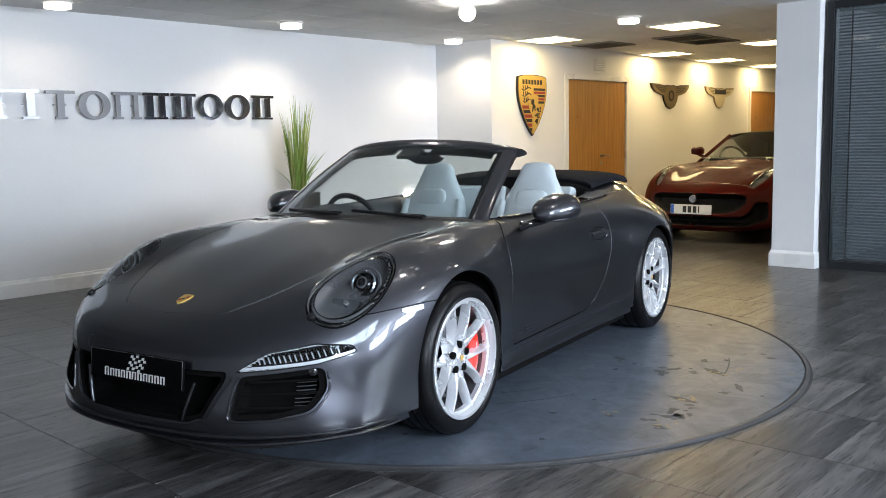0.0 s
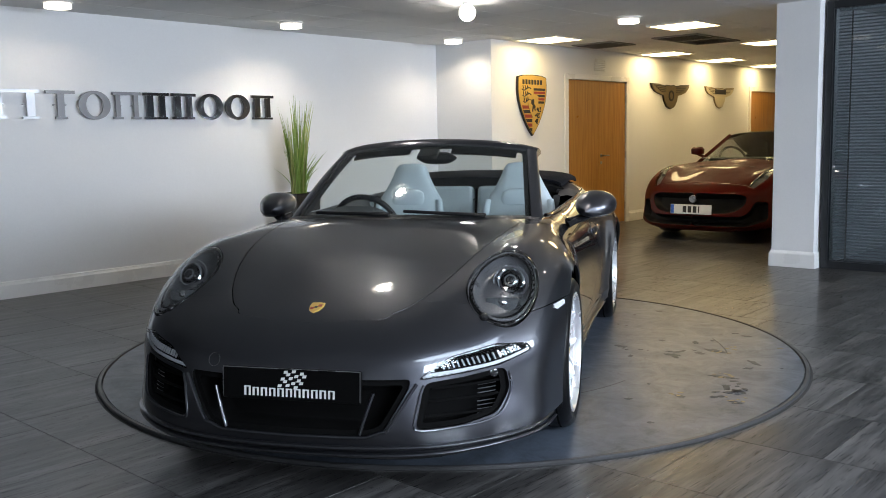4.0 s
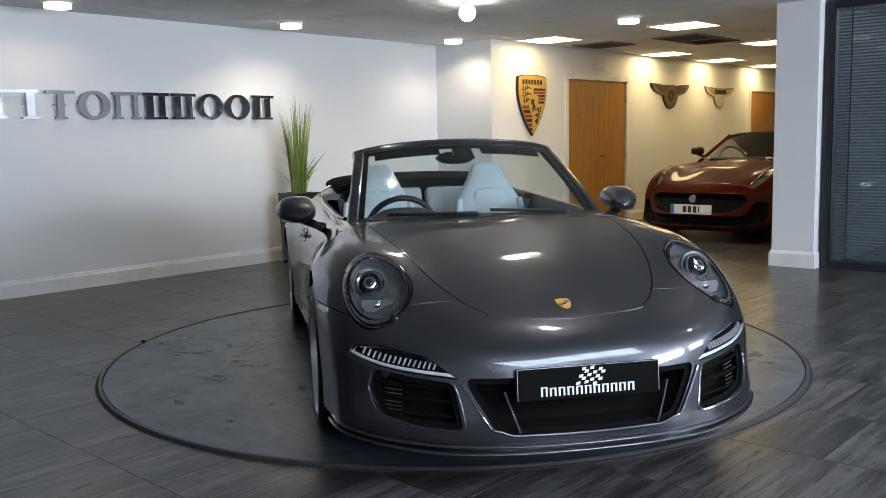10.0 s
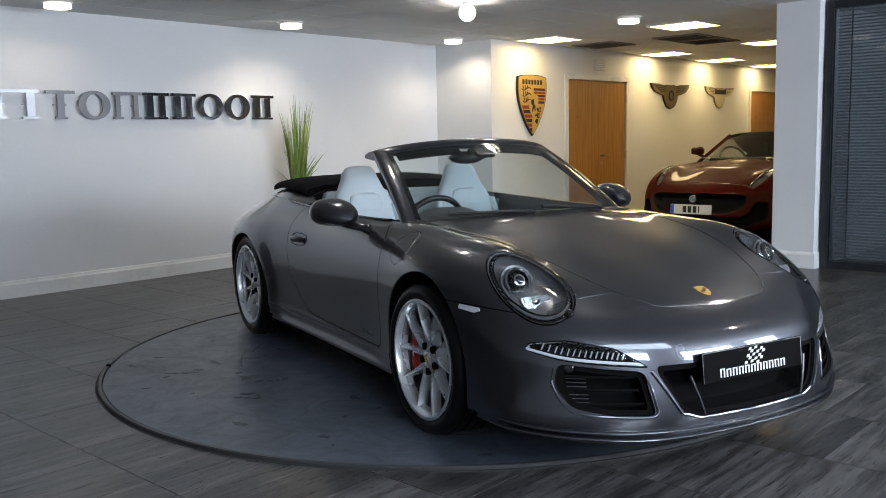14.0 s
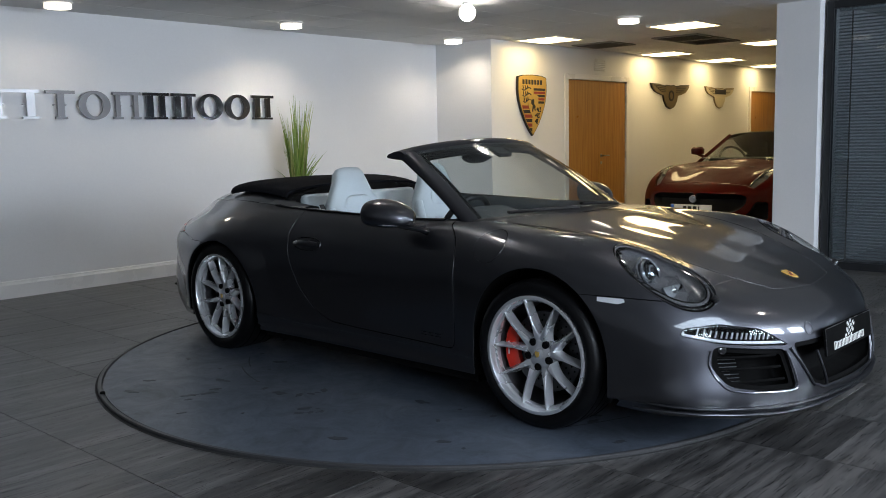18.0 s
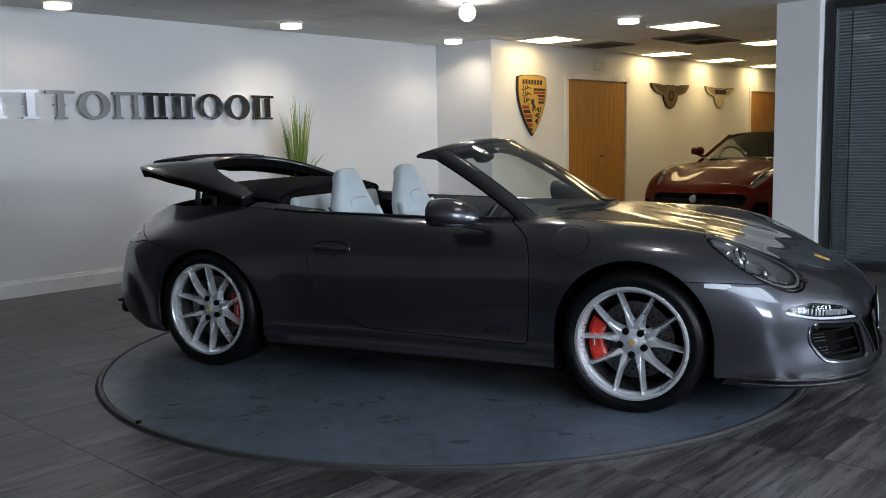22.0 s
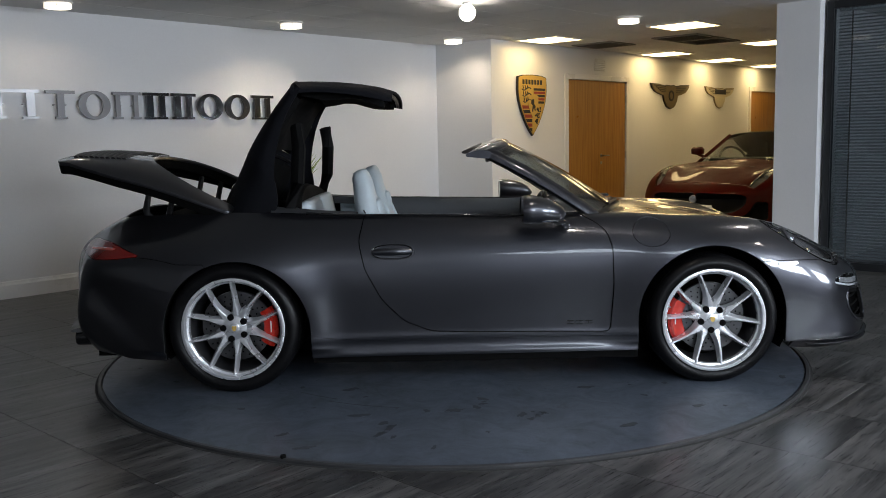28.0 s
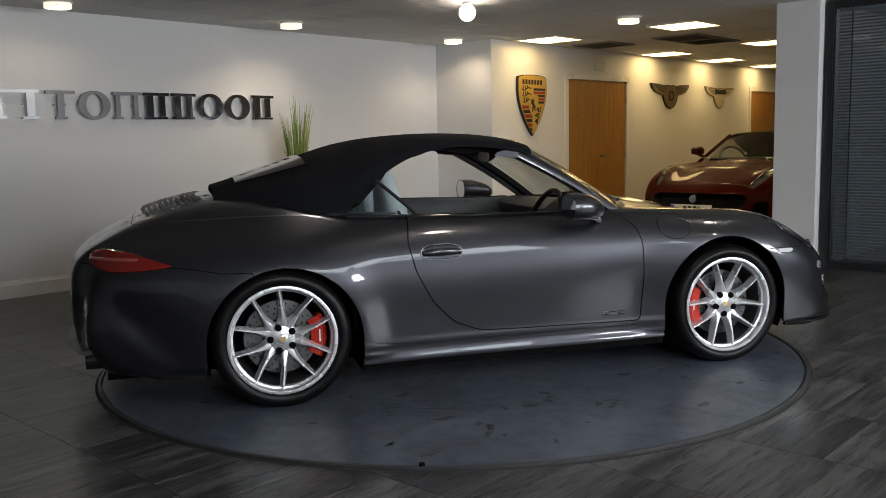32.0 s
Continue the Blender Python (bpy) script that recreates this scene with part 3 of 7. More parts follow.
# ---------------------------------------------------------------- signs on the walls
def letter_slab(u, w, kind_, mat):
    """A plain upright slab of one letter's size on the sign wall, coloured as its reflection."""
    t = thing("wall_letter", {"mirror_bright_letter": "raised steel sign shape on the white wall, coloured as its bright reflection", "mirror_dark_letter": "raised steel sign shape on the white wall, coloured as its dark reflection",
                              "mirror_mid_letter": "raised steel sign shape on the white wall, coloured as its grey reflection"}[mat], "sign", ROOM @ pose(u, V1 - 0.035, 1.515), "wall sign shapes")
    h = 0.25
    bm = B()
    m = Matrix.Rotation(radians(90), 4, "X")
    if kind_ == "ring":
        n = 40
        out = [(w / 2 + math.cos(a) * w / 2, h / 2 + math.sin(a) * (h / 2 + 0.004)) for a in (2 * math.pi * k / n for k in range(n))]
        inn = [(w / 2 + math.cos(a) * w * 0.27, h / 2 + math.sin(a) * h * 0.40) for a in (2 * math.pi * k / n for k in range(n))]
        vo = [[bm.verts.new(m @ Vector((x, y, z))) for x, y in pts] for z in (0, 0.02) for pts in (out, inn)]
        for k in range(n):
            j = (k + 1) % n
            bm.faces.new((vo[0][k], vo[0][j], vo[1][j], vo[1][k]))
            bm.faces.new((vo[2][k], vo[3][k], vo[3][j], vo[2][j]))
            bm.faces.new((vo[0][k], vo[2][k], vo[2][j], vo[0][j]))
            bm.faces.new((vo[1][k], vo[1][j], vo[3][j], vo[3][k]))
    else:
        bars = {"one": [(0.38, 0.24)], "two": [(0.10, 0.16), (0.74, 0.16)], "stem": [(0.12, 0.26), (0.62, 0.22)]}[kind_]
        prism(bm, [(0, h - 0.028), (w, h - 0.028), (w, h), (0, h)], 0, 0.02, m)
        for a, b in bars:
            prism(bm, [(a * w, 0.022), ((a + b) * w, 0.022), ((a + b) * w, h - 0.029), (a * w, h - 0.029)], 0.0, 0.02, m)
            prism(bm, [((a - 0.09) * w, 0.0), ((a + b + 0.09) * w, 0.0), ((a + b + 0.09) * w, 0.021), ((a - 0.09) * w, 0.021)], 0.0, 0.02, m)
    part("face", bm, M[mat], t, smooth=35)
    for x in (0.3 * w, 0.7 * w):
        bm = B()
        cyl(bm, 0.006, 0.006, 0.036, pose(x if kind_ != "ring" else w * (0.12 if x < w / 2 else 0.88), 0.017, h * 0.5, 90), 10)
        part("stand_off", bm, M["steel"], t)


for u, w, k_, mat in ((-1.00, 0.43, "two", "mirror_bright_letter"), (-0.515, 0.26, "one", "mirror_mid_letter"), (-0.225, 0.30, "ring", "mirror_mid_letter"), (0.10, 0.28, "two", "mirror_mid_letter"),
                      (0.405, 0.27, "stem", "mirror_dark_letter"), (0.70, 0.27, "stem", "mirror_dark_letter"), (0.985, 0.30, "ring", "mirror_dark_letter"),
                      (1.31, 0.30, "ring", "mirror_dark_letter"), (1.635, 0.28, "stem", "mirror_dark_letter")):
    letter_slab(u, w, k_, mat)


def shield_outline(w, h, n=14):
    right = []
    for k in range(n + 1):
        f = k / n
        right.append((w / 2 * (1 - f ** 2.6) * (1.0 + 0.05 * math.sin(math.pi * min(1, f * 1.6))), -h * f))
    return right


def shield_sign():
    w, h = 0.60, 0.745
    t = thing("shield_sign", "painted wooden shield sign in gold, red and black", "sign", ROOM @ pose(5.33, V2 - 0.004, 2.03))
    m = Matrix.Rotation(radians(90), 4, "X")
    r = shield_outline(w, h)
    out = [(-x, y) for x, y in r[::-1]][:-1] + [(-r[0][0], 0.0)] + [(-0.2, 0.022), (0, 0.03), (0.2, 0.022)] + r
    pts = []
    for p in out:
        if not pts or (Vector(p) - Vector(pts[-1])).length > 1e-4:
            pts.append(p)
    if (Vector(pts[0]) - Vector(pts[-1])).length < 1e-4:
        pts.pop()
    bm = B()
    prism(bm, pts, 0, 0.028, m)
    part("edge", bm, M["sign_black"], t, smooth=30)
    bm = B()
    prism(bm, [(x * 0.95, y * 0.965 - 0.008) for x, y in pts], 0.0285, 0.034, m)
    part("face", bm, M["gold"], t, smooth=30)

    def half(y):
        return 0.95 * w / 2 * (1 - min(1, -y / h) ** 2.6)
    band = 0
    for side, y0, y1 in ((1, -0.14, -0.345), (-1, -0.36, -0.70)):
        n = 5 if side > 0 else 6
        for k in range(n):
            a, b = y0 + (y1 - y0) * k / n, y0 + (y1 - y0) * (k + 0.72) / n
            bm = B()
            x1, x2 = half(a) - 0.014, half(b) - 0.014
            if x2 < 0.03:
                continue
            prism(bm, [(side * 0.02, b), (side * x2, b), (side * x1, a), (side * 0.02, a)], 0.0345, 0.0375, m)
            part("stripe", bm, M["sign_red" if band % 2 else "sign_black"], t, smooth=0)
            band += 1
    for side, y0 in ((-1, -0.15), (1, -0.42)):
        for k in range(3):
            y = y0 - 0.075 * k
            hw = half(y - 0.04) * 0.82
            bm = B()
            tube(bm, [(side * (0.04 + (hw - 0.04) * f), y + 0.02 * math.sin(6 * f), 0.037) for f in np.linspace(0, 1, 9)], 0.007, 6, m)
            for f in (0.35, 0.6, 0.85):
                x = side * (0.04 + (hw - 0.04) * f)
                tube(bm, [(x, y, 0.037), (x + side * 0.012, y + 0.04, 0.037)], 0.006, 6, m)
            part("antler_bar", bm, M["sign_black"], t)
    # small inner shield with a dark figure shape
    bm = B()
    prism(bm, [(x * 0.36, y * 0.38 - 0.235) for x, y in pts], 0.0345, 0.041, m)
    part("inner_shield", bm, M["gold"], t, smooth=30)
    bm = B()
    prism(bm, [(-0.03, -0.43), (-0.015, -0.36), (-0.05, -0.33), (-0.035, -0.29), (0.0, -0.275), (0.02, -0.30), (0.015, -0.335), (0.045, -0.37),
               (0.03, -0.43), (0.018, -0.395), (0.0, -0.40), (-0.012, -0.445)], 0.0415, 0.044, m)
    part("figure_shape", bm, M["sign_black"], t, smooth=0)
    bm = B()
    for k in range(7):
        x = -0.215 + 0.062 * k
        prism(bm, [(x, -0.095), (x + 0.04, -0.095), (x + 0.04, -0.035), (x, -0.035)], 0.0345, 0.0375, m)
    part("bar_row", bm, M["sign_black"], t, smooth=0)


shield_sign()


def wing_sign(u, w, h, face, edge, name_label):
    t = thing("winged_sign", name_label, "sign", ROOM @ pose(u, V2 - 0.004, 2.04))
    m = Matrix.Rotation(radians(90), 4, "X")
    half = [(0, -0.02), (0.09, 0.0), (0.14, -0.03), (0.30, 0.012), (0.5, 0.02), (0.47, -0.10), (0.40, -0.20), (0.30, -0.26), (0.19, -0.30), (0.17, -0.45), (0.10, -0.62), (0, -0.68)]
    pts = [(x * w, y * h / 0.70) for x, y in half] + [(-x * w, y * h / 0.70) for x, y in half[::-1][1:-1]]
    bm = B()
    prism(bm, pts[::-1], 0, 0.02, m)
    part("edge", bm, M[edge], t, smooth=0)
    bm = B()
    prism(bm, [(x * 0.95, y * 0.93 - 0.012) for x, y in pts[::-1]], 0.0205, 0.027, m)
    part("face", bm, M[face], t, smooth=0)
    for s in (-1, 1):
        for k in range(4):
            bm = B()
            y0 = -0.03 - 0.05 * k
            tube(bm, [(s * w * 0.14, (y0 - 0.02) * h / 0.7, 0.03), (s * w * (0.43 - 0.05 * k), (y0 + 0.0) * h / 0.7, 0.03)], 0.006, 6, m)
            part("feather_line", bm, M[edge], t)
    return t, m


t, m = wing_sign(8.97, 1.24, 0.39, "sign_bronze", "sign_black", "bronze and black winged wall badge with a round boss")
bm = B()
spin_profile(bm, [(0.055, 0.029), (0.085, 0.031), (0.085, 0.036), (0.055, 0.036)], m @ Matrix.Translation((0, -0.17, 0)), 28, True)
part("boss_ring", bm, M["sign_black"], t)
bm = B()
cyl(bm, 0.05, 0.05, 0.012, m @ Matrix.Translation((0, -0.17, 0.03)))
part("boss", bm, M["sign_bronze"], t)
t, m = wing_sign(10.70, 1.10, 0.36, "sign_cream", "sign_bronze", "cream and bronze winged wall badge with a dark bar")
bm = B()
prism(bm, [(-0.2, -0.11), (0.2, -0.11), (0.2, -0.03), (-0.2, -0.03)], 0.0275, 0.036, m)
part("bar", bm, M["sign_black"], t, smooth=0)


# ---------------------------------------------------------------- the potted grass
def potted_grass():
    rnd = random.Random(4)
    t = thing("potted_grass", "tall green ornamental grass in a gloss black square pot", "plant", ROOM @ pose(1.98, 3.93, FLOOR))
    bm = B()
    rows = []
    for z, w in ((0, 0.135), (0.01, 0.14), (0.73, 0.158), (0.75, 0.16), (0.75, 0.142), (0.70, 0.140)):
        rows.append([(-w, -w, z), (w, -w, z), (w, w, z), (-w, w, z)])
    grid_sheet(bm, rows, close=True)
    bm.faces.new([bm.verts[i] for i in range(3, -1, -1)] if not bm.verts.ensure_lookup_table() else [])
    part("pot", bm, M["pot"], t, smooth=30)
    bm = B()
    box(bm, -0.139, 0.139, -0.139, 0.139, 0.66, 0.705)
    part("soil", bm, M["soil"], t, smooth=0)
    for mat, n in (("leaf", 90), ("leaf_dry", 45)):
        bm = B()
        for _ in range(n):
            a, r = rnd.uniform(0, 6.28), rnd.uniform(0, 0.085)
            lean, ln = rnd.uniform(0.02, 0.28) ** 1.4, rnd.uniform(0.5, 1.10)
            if rnd.random() < 0.12:
                lean, ln = rnd.uniform(0.35, 0.6), rnd.uniform(0.35, 0.6)
            w = rnd.uniform(0.005, 0.010)
            tw = rnd.uniform(0, 3.14)
            side = Vector((math.cos(tw), math.sin(tw), 0)) * w
            base = Vector((r * math.cos(a), r * math.sin(a), 0.69))
            out = Vector((math.cos(a), math.sin(a), 0))
            prev = None
            for k in range(8):
                f = k / 7
                p = base + Vector((0, 0, ln * f * (1 - 0.25 * lean * f))) + out * lean * ln * f ** 1.8
                s = side * (1 - f ** 3 * 0.97)
                cur = (bm.verts.new(p - s), bm.verts.new(p + Vector((0, 0, 0)) + out * 0.002 * (1 - f)), bm.verts.new(p + s))
                if prev:
                    bm.faces.new((prev[0], prev[1], cur[1], cur[0]))
                    bm.faces.new((prev[1], prev[2], cur[2], cur[1]))
                prev = cur
        part("blades", bm, M[mat], t, smooth=60)


potted_grass()

# ---------------------------------------------------------------- the grey convertible: body lines
# Each rail runs from the lip under the nose to the rear valance: x forward, y half-width, z up.
RAILS = [
    "2.16,0,.12 2.25,0,.19 2.235,0,.40 2.19,0,.52 2.10,0,.585 1.974,0,.637 1.60,0,.752 1.20,0,.832 .80,0,.892 .3,0,.890 -.35,0,.899 -.85,0,.930 -1.30,0,1.011 -1.70,0,.975 -1.93,0,.899 -2.12,0,.800 -2.22,0,.700 -2.24,0,.52 -2.22,0,.28 -2.14,0,.18",
    "2.155,.23,.12 2.235,.235,.19 2.22,.23,.40 2.175,.23,.518 2.09,.235,.585 1.968,.24,.640 1.60,.27,.757 1.20,.29,.832 .80,.31,.888 .3,.33,.886 -.35,.34,.897 -.85,.34,.923 -1.30,.33,1.004 -1.68,.3,.968 -1.91,.27,.898 -2.10,.24,.800 -2.21,.22,.700 -2.235,.22,.52 -2.215,.22,.28 -2.13,.22,.18",
    "2.13,.44,.125 2.19,.455,.192 2.17,.445,.395 2.135,.445,.512 2.06,.45,.58 1.945,.47,.640 1.59,.52,.765 1.2,.56,.832 .8,.60,.868 .3,.65,.868 -.35,.67,.883 -.83,.665,.899 -1.24,.62,.950 -1.60,.56,.931 -1.86,.50,.881 -2.06,.44,.796 -2.18,.40,.695 -2.21,.40,.515 -2.19,.40,.28 -2.11,.4,.18",
    "2.07,.58,.135 2.12,.60,.195 2.10,.585,.38 2.07,.585,.505 2.01,.59,.575 1.90,.615,.645 1.58,.66,.800 1.20,.69,.845 .80,.71,.858 .3,.735,.848 -.35,.745,.861 -.82,.745,.873 -1.22,.735,.879 -1.57,.675,.860 -1.84,.580,.836 -2.03,.500,.786 -2.15,.450,.690 -2.18,.450,.51 -2.17,.460,.28 -2.09,.460,.18",
    "1.97,.70,.145 2.03,.725,.20 2.015,.71,.36 1.985,.715,.48 1.93,.73,.56 1.82,.765,.635 1.55,.825,.735 1.20,.852,.770 .80,.83,.780 .3,.82,.766 -.35,.822,.772 -.8,.85,.773 -1.2,.868,.773 -1.56,.836,.759 -1.83,.742,.744 -2.0,.645,.721 -2.10,.590,.650 -2.13,.580,.50 -2.135,.580,.28 -2.06,.575,.18",
    "1.86,.80,.155 1.90,.83,.205 1.885,.825,.33 1.85,.838,.45 1.78,.855,.52 1.68,.873,.570 1.50,.893,.600 1.20,.905,.620 .80,.875,.600 .30,.862,.580 -.35,.868,.580 -.8,.90,.600 -1.25,.926,.620 -1.60,.896,.620 -1.85,.819,.620 -2.0,.730,.600 -2.06,.695,.520 -2.10,.685,.42 -2.095,.675,.28 -2.02,.665,.18",
    "1.74,.845,.16 1.77,.865,.205 1.75,.868,.28 1.71,.874,.33 1.65,.88,.36 1.56,.886,.380 1.40,.89,.390 1.15,.89,.390 .8,.853,.370 .3,.845,.360 -.35,.855,.360 -.8,.885,.380 -1.22,.915,.400 -1.55,.895,.400 -1.74,.843,.400 -1.84,.800,.390 -1.93,.777,.360 -1.965,.759,.29 -1.98,.743,.22 -1.93,.729,.175",
    "1.62,.868,.17 1.64,.876,.20 1.60,.88,.20 1.55,.882,.19 1.50,.885,.185 1.42,.885,.180 1.30,.88,.175 1.10,.875,.170 .8,.862,.170 .3,.855,.165 -.35,.86,.165 -.8,.88,.165 -1.2,.90,.165 -1.5,.894,.165 -1.62,.868,.165 -1.68,.851,.165 -1.72,.836,.165 -1.77,.819,.165 -1.82,.793,.166 -1.84,.770,.17",
]
HALF = np.array([[[float(c) for c in p.split(",")] for p in r.split()] for r in RAILS])
NET = np.concatenate([HALF[:0:-1] * np.array([1, -1, 1]), HALF])          # right side, centre, left side


def spline_weights(knots, at):
    """The matrix that takes values at the knots to a natural cubic spline at other places."""
    n = len(knots)
    h = np.diff(knots)
    A, R = np.zeros((n, n)), np.zeros((n, n))
    A[0, 0] = A[-1, -1] = 1
    for i in range(1, n - 1):
        A[i, i - 1], A[i, i], A[i, i + 1] = h[i - 1], 2 * (h[i - 1] + h[i]), h[i]
        R[i, i - 1], R[i, i], R[i, i + 1] = 6 / h[i - 1], -6 / h[i - 1] - 6 / h[i], 6 / h[i]
    S = np.linalg.solve(A, R)
    W = np.zeros((len(at), n))
    for r, x in enumerate(at):
        i = min(n - 2, max(0, int(np.searchsorted(knots, x) - 1)))
        a, b = (knots[i + 1] - x) / h[i], (x - knots[i]) / h[i]
        W[r, i] += a
        W[r, i + 1] += b
        W[r] += ((a ** 3 - a) * S[i] + (b ** 3 - b) * S[i + 1]) * h[i] ** 2 / 6
    return W


def loft(net, n_across, n_along, dense=0.5):
    ka = np.concatenate([[0], np.cumsum(np.sqrt(np.linalg.norm(np.diff(net, axis=0), axis=2).mean(1)))])
    kl = np.concatenate([[0], np.cumsum(np.sqrt(np.linalg.norm(np.diff(net, axis=1), axis=2).mean(0)))])
    WA, WL = spline_weights(ka, np.linspace(0, ka[-1], n_across)), spline_weights(kl, np.interp(np.linspace(0, 1, n_along), [0, dense, 1], [0, kl[6], kl[-1]]))
    g = np.einsum("ai,ijk,lj->alk", WA, net, WL)
    idx = np.arange(n_across * n_along).reshape(n_across, n_along)
    f = np.stack([idx[:-1, :-1], idx[:-1, 1:], idx[1:, 1:], idx[1:, :-1]], -1).reshape(-1, 4)
    return g.reshape(-1, 3), [tuple(q) for q in f.tolist()]


def normals(V, F):
    Q = np.array(F)
    n = np.cross(V[Q[:, 2]] - V[Q[:, 0]], V[Q[:, 3]] - V[Q[:, 1]])
    N = np.zeros_like(V)
    for k in range(4):
        np.add.at(N, Q[:, k], n)
    return N / np.maximum(1e-9, np.linalg.norm(N, axis=1))[:, None]


def clip(V, F, N, fn, level=0.0):
    """The part of a sheet where fn(V) > level, cut clean along the line."""
    s = fn(V) - level
    pts, nrm, made, keep = list(V), list(N), {}, []
    for f in F:
        q = [s[i] > 0 for i in f]
        if all(q):
            keep.append(f)
        elif any(q):
            out = []
            for k, i in enumerate(f):
                j = f[(k + 1) % len(f)]
                if s[i] > 0:
                    out.append(i)
                if (s[i] > 0) != (s[j] > 0):
                    e = (min(i, j), max(i, j))
                    if e not in made:
                        w = s[e[0]] / (s[e[0]] - s[e[1]])
                        made[e] = len(pts)
                        pts.append(V[e[0]] * (1 - w) + V[e[1]] * w)
                        nrm.append(N[e[0]] * (1 - w) + N[e[1]] * w)
                    out.append(made[e])
            if len(out) > 2:
                keep.append(tuple(out))
    used = sorted({i for f in keep for i in f})
    back = {i: k for k, i in enumerate(used)}
    if not used:
        return np.zeros((0, 3)), [], np.zeros((0, 3))
    return np.array([pts[i] for i in used]), [tuple(back[i] for i in f) for f in keep], np.array([nrm[i] for i in used])


def sheet_bm(S, edge=0.010, lift=0.0):
    """A bmesh from a cut sheet, its rim turned inwards so that the gaps have depth."""
    V, F, N = S
    bm = B()
    if len(V) == 0:
        return bm
    vs = [bm.verts.new(p) for p in (V + N * lift)]
    for f in F:
        try:
            bm.faces.new([vs[i] for i in f])
        except ValueError:
            pass
    if edge:
        cnt = {}
        for f in F:
            for k, i in enumerate(f):
                j = f[(k + 1) % len(f)]
                cnt.setdefault((min(i, j), max(i, j)), []).append((i, j))
        top, low = {}, {}
        for e, uses in cnt.items():
            if len(uses) == 1:
                i, j = uses[0]
                for a in (i, j):
                    if a not in low:
                        top[a] = bm.verts.new(V[a] + N[a] * (lift - 0.3 * edge))
                        low[a] = bm.verts.new(V[a] + N[a] * (lift - edge))
                bm.faces.new((vs[j], vs[i], top[i], top[j])).material_index = 2
                bm.faces.new((top[j], top[i], low[i], low[j])).material_index = 1
    return bm


def sheet_part(name, S, material, parent, label="", edge=0.010, lift=0.0, smooth=50):
    bm = sheet_bm(S, edge, lift)
    me = bpy.data.meshes.new(name)
    for f in bm.faces:
        f.smooth = True
    for e in bm.edges:
        if len(e.link_faces) == 2 and e.calc_face_angle(0) > radians(smooth):
            e.smooth = False
    bm.to_mesh(me)
    bm.free()
    if material is M["paint"]:
        n = S[2] / np.maximum(1e-9, np.linalg.norm(S[2], axis=1))[:, None]
        me.normals_split_custom_set([(0, 0, 0) if p.material_index else tuple(n[v]) for p in me.polygons for v in p.vertices])
    me.materials.append(material)
    me.materials.append(M["shell"] if edge and material is M["paint"] else material)
    me.materials.append(material)
    ob = new(name, me)
    ob.parent = parent
    if label:
        tagged(ob, label)
    return ob


def split(S, fn, gap=0.0022):
    return clip(*S, fn, gap), clip(*S, lambda P: -fn(P), gap)


def curve(xs, ys):
    """A smooth line through a few points, as a function."""
    xs, ys = np.array(xs, float), np.array(ys, float)

    def f(x):
        x = np.clip(x, xs[0], xs[-1])
        i = np.clip(np.searchsorted(xs, x) - 1, 0, len(xs) - 2)
        m = np.gradient(ys, xs)
        h = xs[i + 1] - xs[i]
        t = (x - xs[i]) / h
        return ((2 * t ** 3 - 3 * t ** 2 + 1) * ys[i] + (t ** 3 - 2 * t ** 2 + t) * h * m[i]
                + (-2 * t ** 3 + 3 * t ** 2) * ys[i + 1] + (t ** 3 - t ** 2) * h * m[i + 1])
    return f


def poly_field(pts):
    """Signed distance to a closed outline in a plane, positive inside."""
    P = np.array(pts, float)

    def f(a, b):
        d = np.full(a.shape, 1e9)
        inside = np.zeros(a.shape, bool)
        for (x0, y0), (x1, y1) in zip(P, np.roll(P, -1, axis=0)):
            ex, ey = x1 - x0, y1 - y0
            t = np.clip(((a - x0) * ex + (b - y0) * ey) / (ex * ex + ey * ey), 0, 1)
            d = np.minimum(d, np.hypot(a - x0 - t * ex, b - y0 - t * ey))
            cross = (y0 > b) != (y1 > b)
            with np.errstate(divide="ignore", invalid="ignore"):
                inside ^= cross & (a < ex * (b - y0) / (ey if ey else 1e-12) + x0)
        return np.where(inside, d, -d)
    return f


def rounded(pts, r=0.02, n=4):
    """An outline with its corners rounded."""
    out = []
    for k in range(len(pts)):
        a, b, c = (Vector(pts[(k + j) % len(pts)]) for j in (-1, 0, 1))
        u, v = (a - b), (c - b)
        q = min(r, u.length * 0.45, v.length * 0.45)
        p0, p1 = b + u.normalized() * q, b + v.normalized() * q
        for i in range(n + 1):
            t = i / n
            out.append(tuple(p0 * (1 - t) ** 2 + b * 2 * t * (1 - t) + p1 * t * t))
    return out


# outlines of panels, lamps and openings
def f_arch(P):
    return np.hypot(P[:, 0] - 1.221, np.maximum(P[:, 2] - 0.335, 0)) - 0.374 + 10 * (np.abs(P[:, 1]) < 0.5)


def r_arch(P):
    return np.hypot(P[:, 0] + 1.208, np.maximum(P[:, 2] - 0.303, 0)) - 0.378 + 10 * (np.abs(P[:, 1]) < 0.5)


hood_half = curve([0.70, 1.2, 1.5, 1.75, 1.89, 1.985, 2.04, 2.07], [0.625, 0.57, 0.52, 0.455, 0.395, 0.325, 0.235, 0.0])


def hood(P):
    y = np.abs(P[:, 1])
    s = np.where(P[:, 0] < 2.07, hood_half(P[:, 0]) - y, -y - 0.01)
    return np.minimum(np.minimum(s, (2.07 - P[:, 0]) * 0.7 + 0.004), P[:, 0] - cowl_x(y))


cowl_x = curve([0, 0.35, 0.6, 0.75], [0.84, 0.80, 0.70, 0.62])


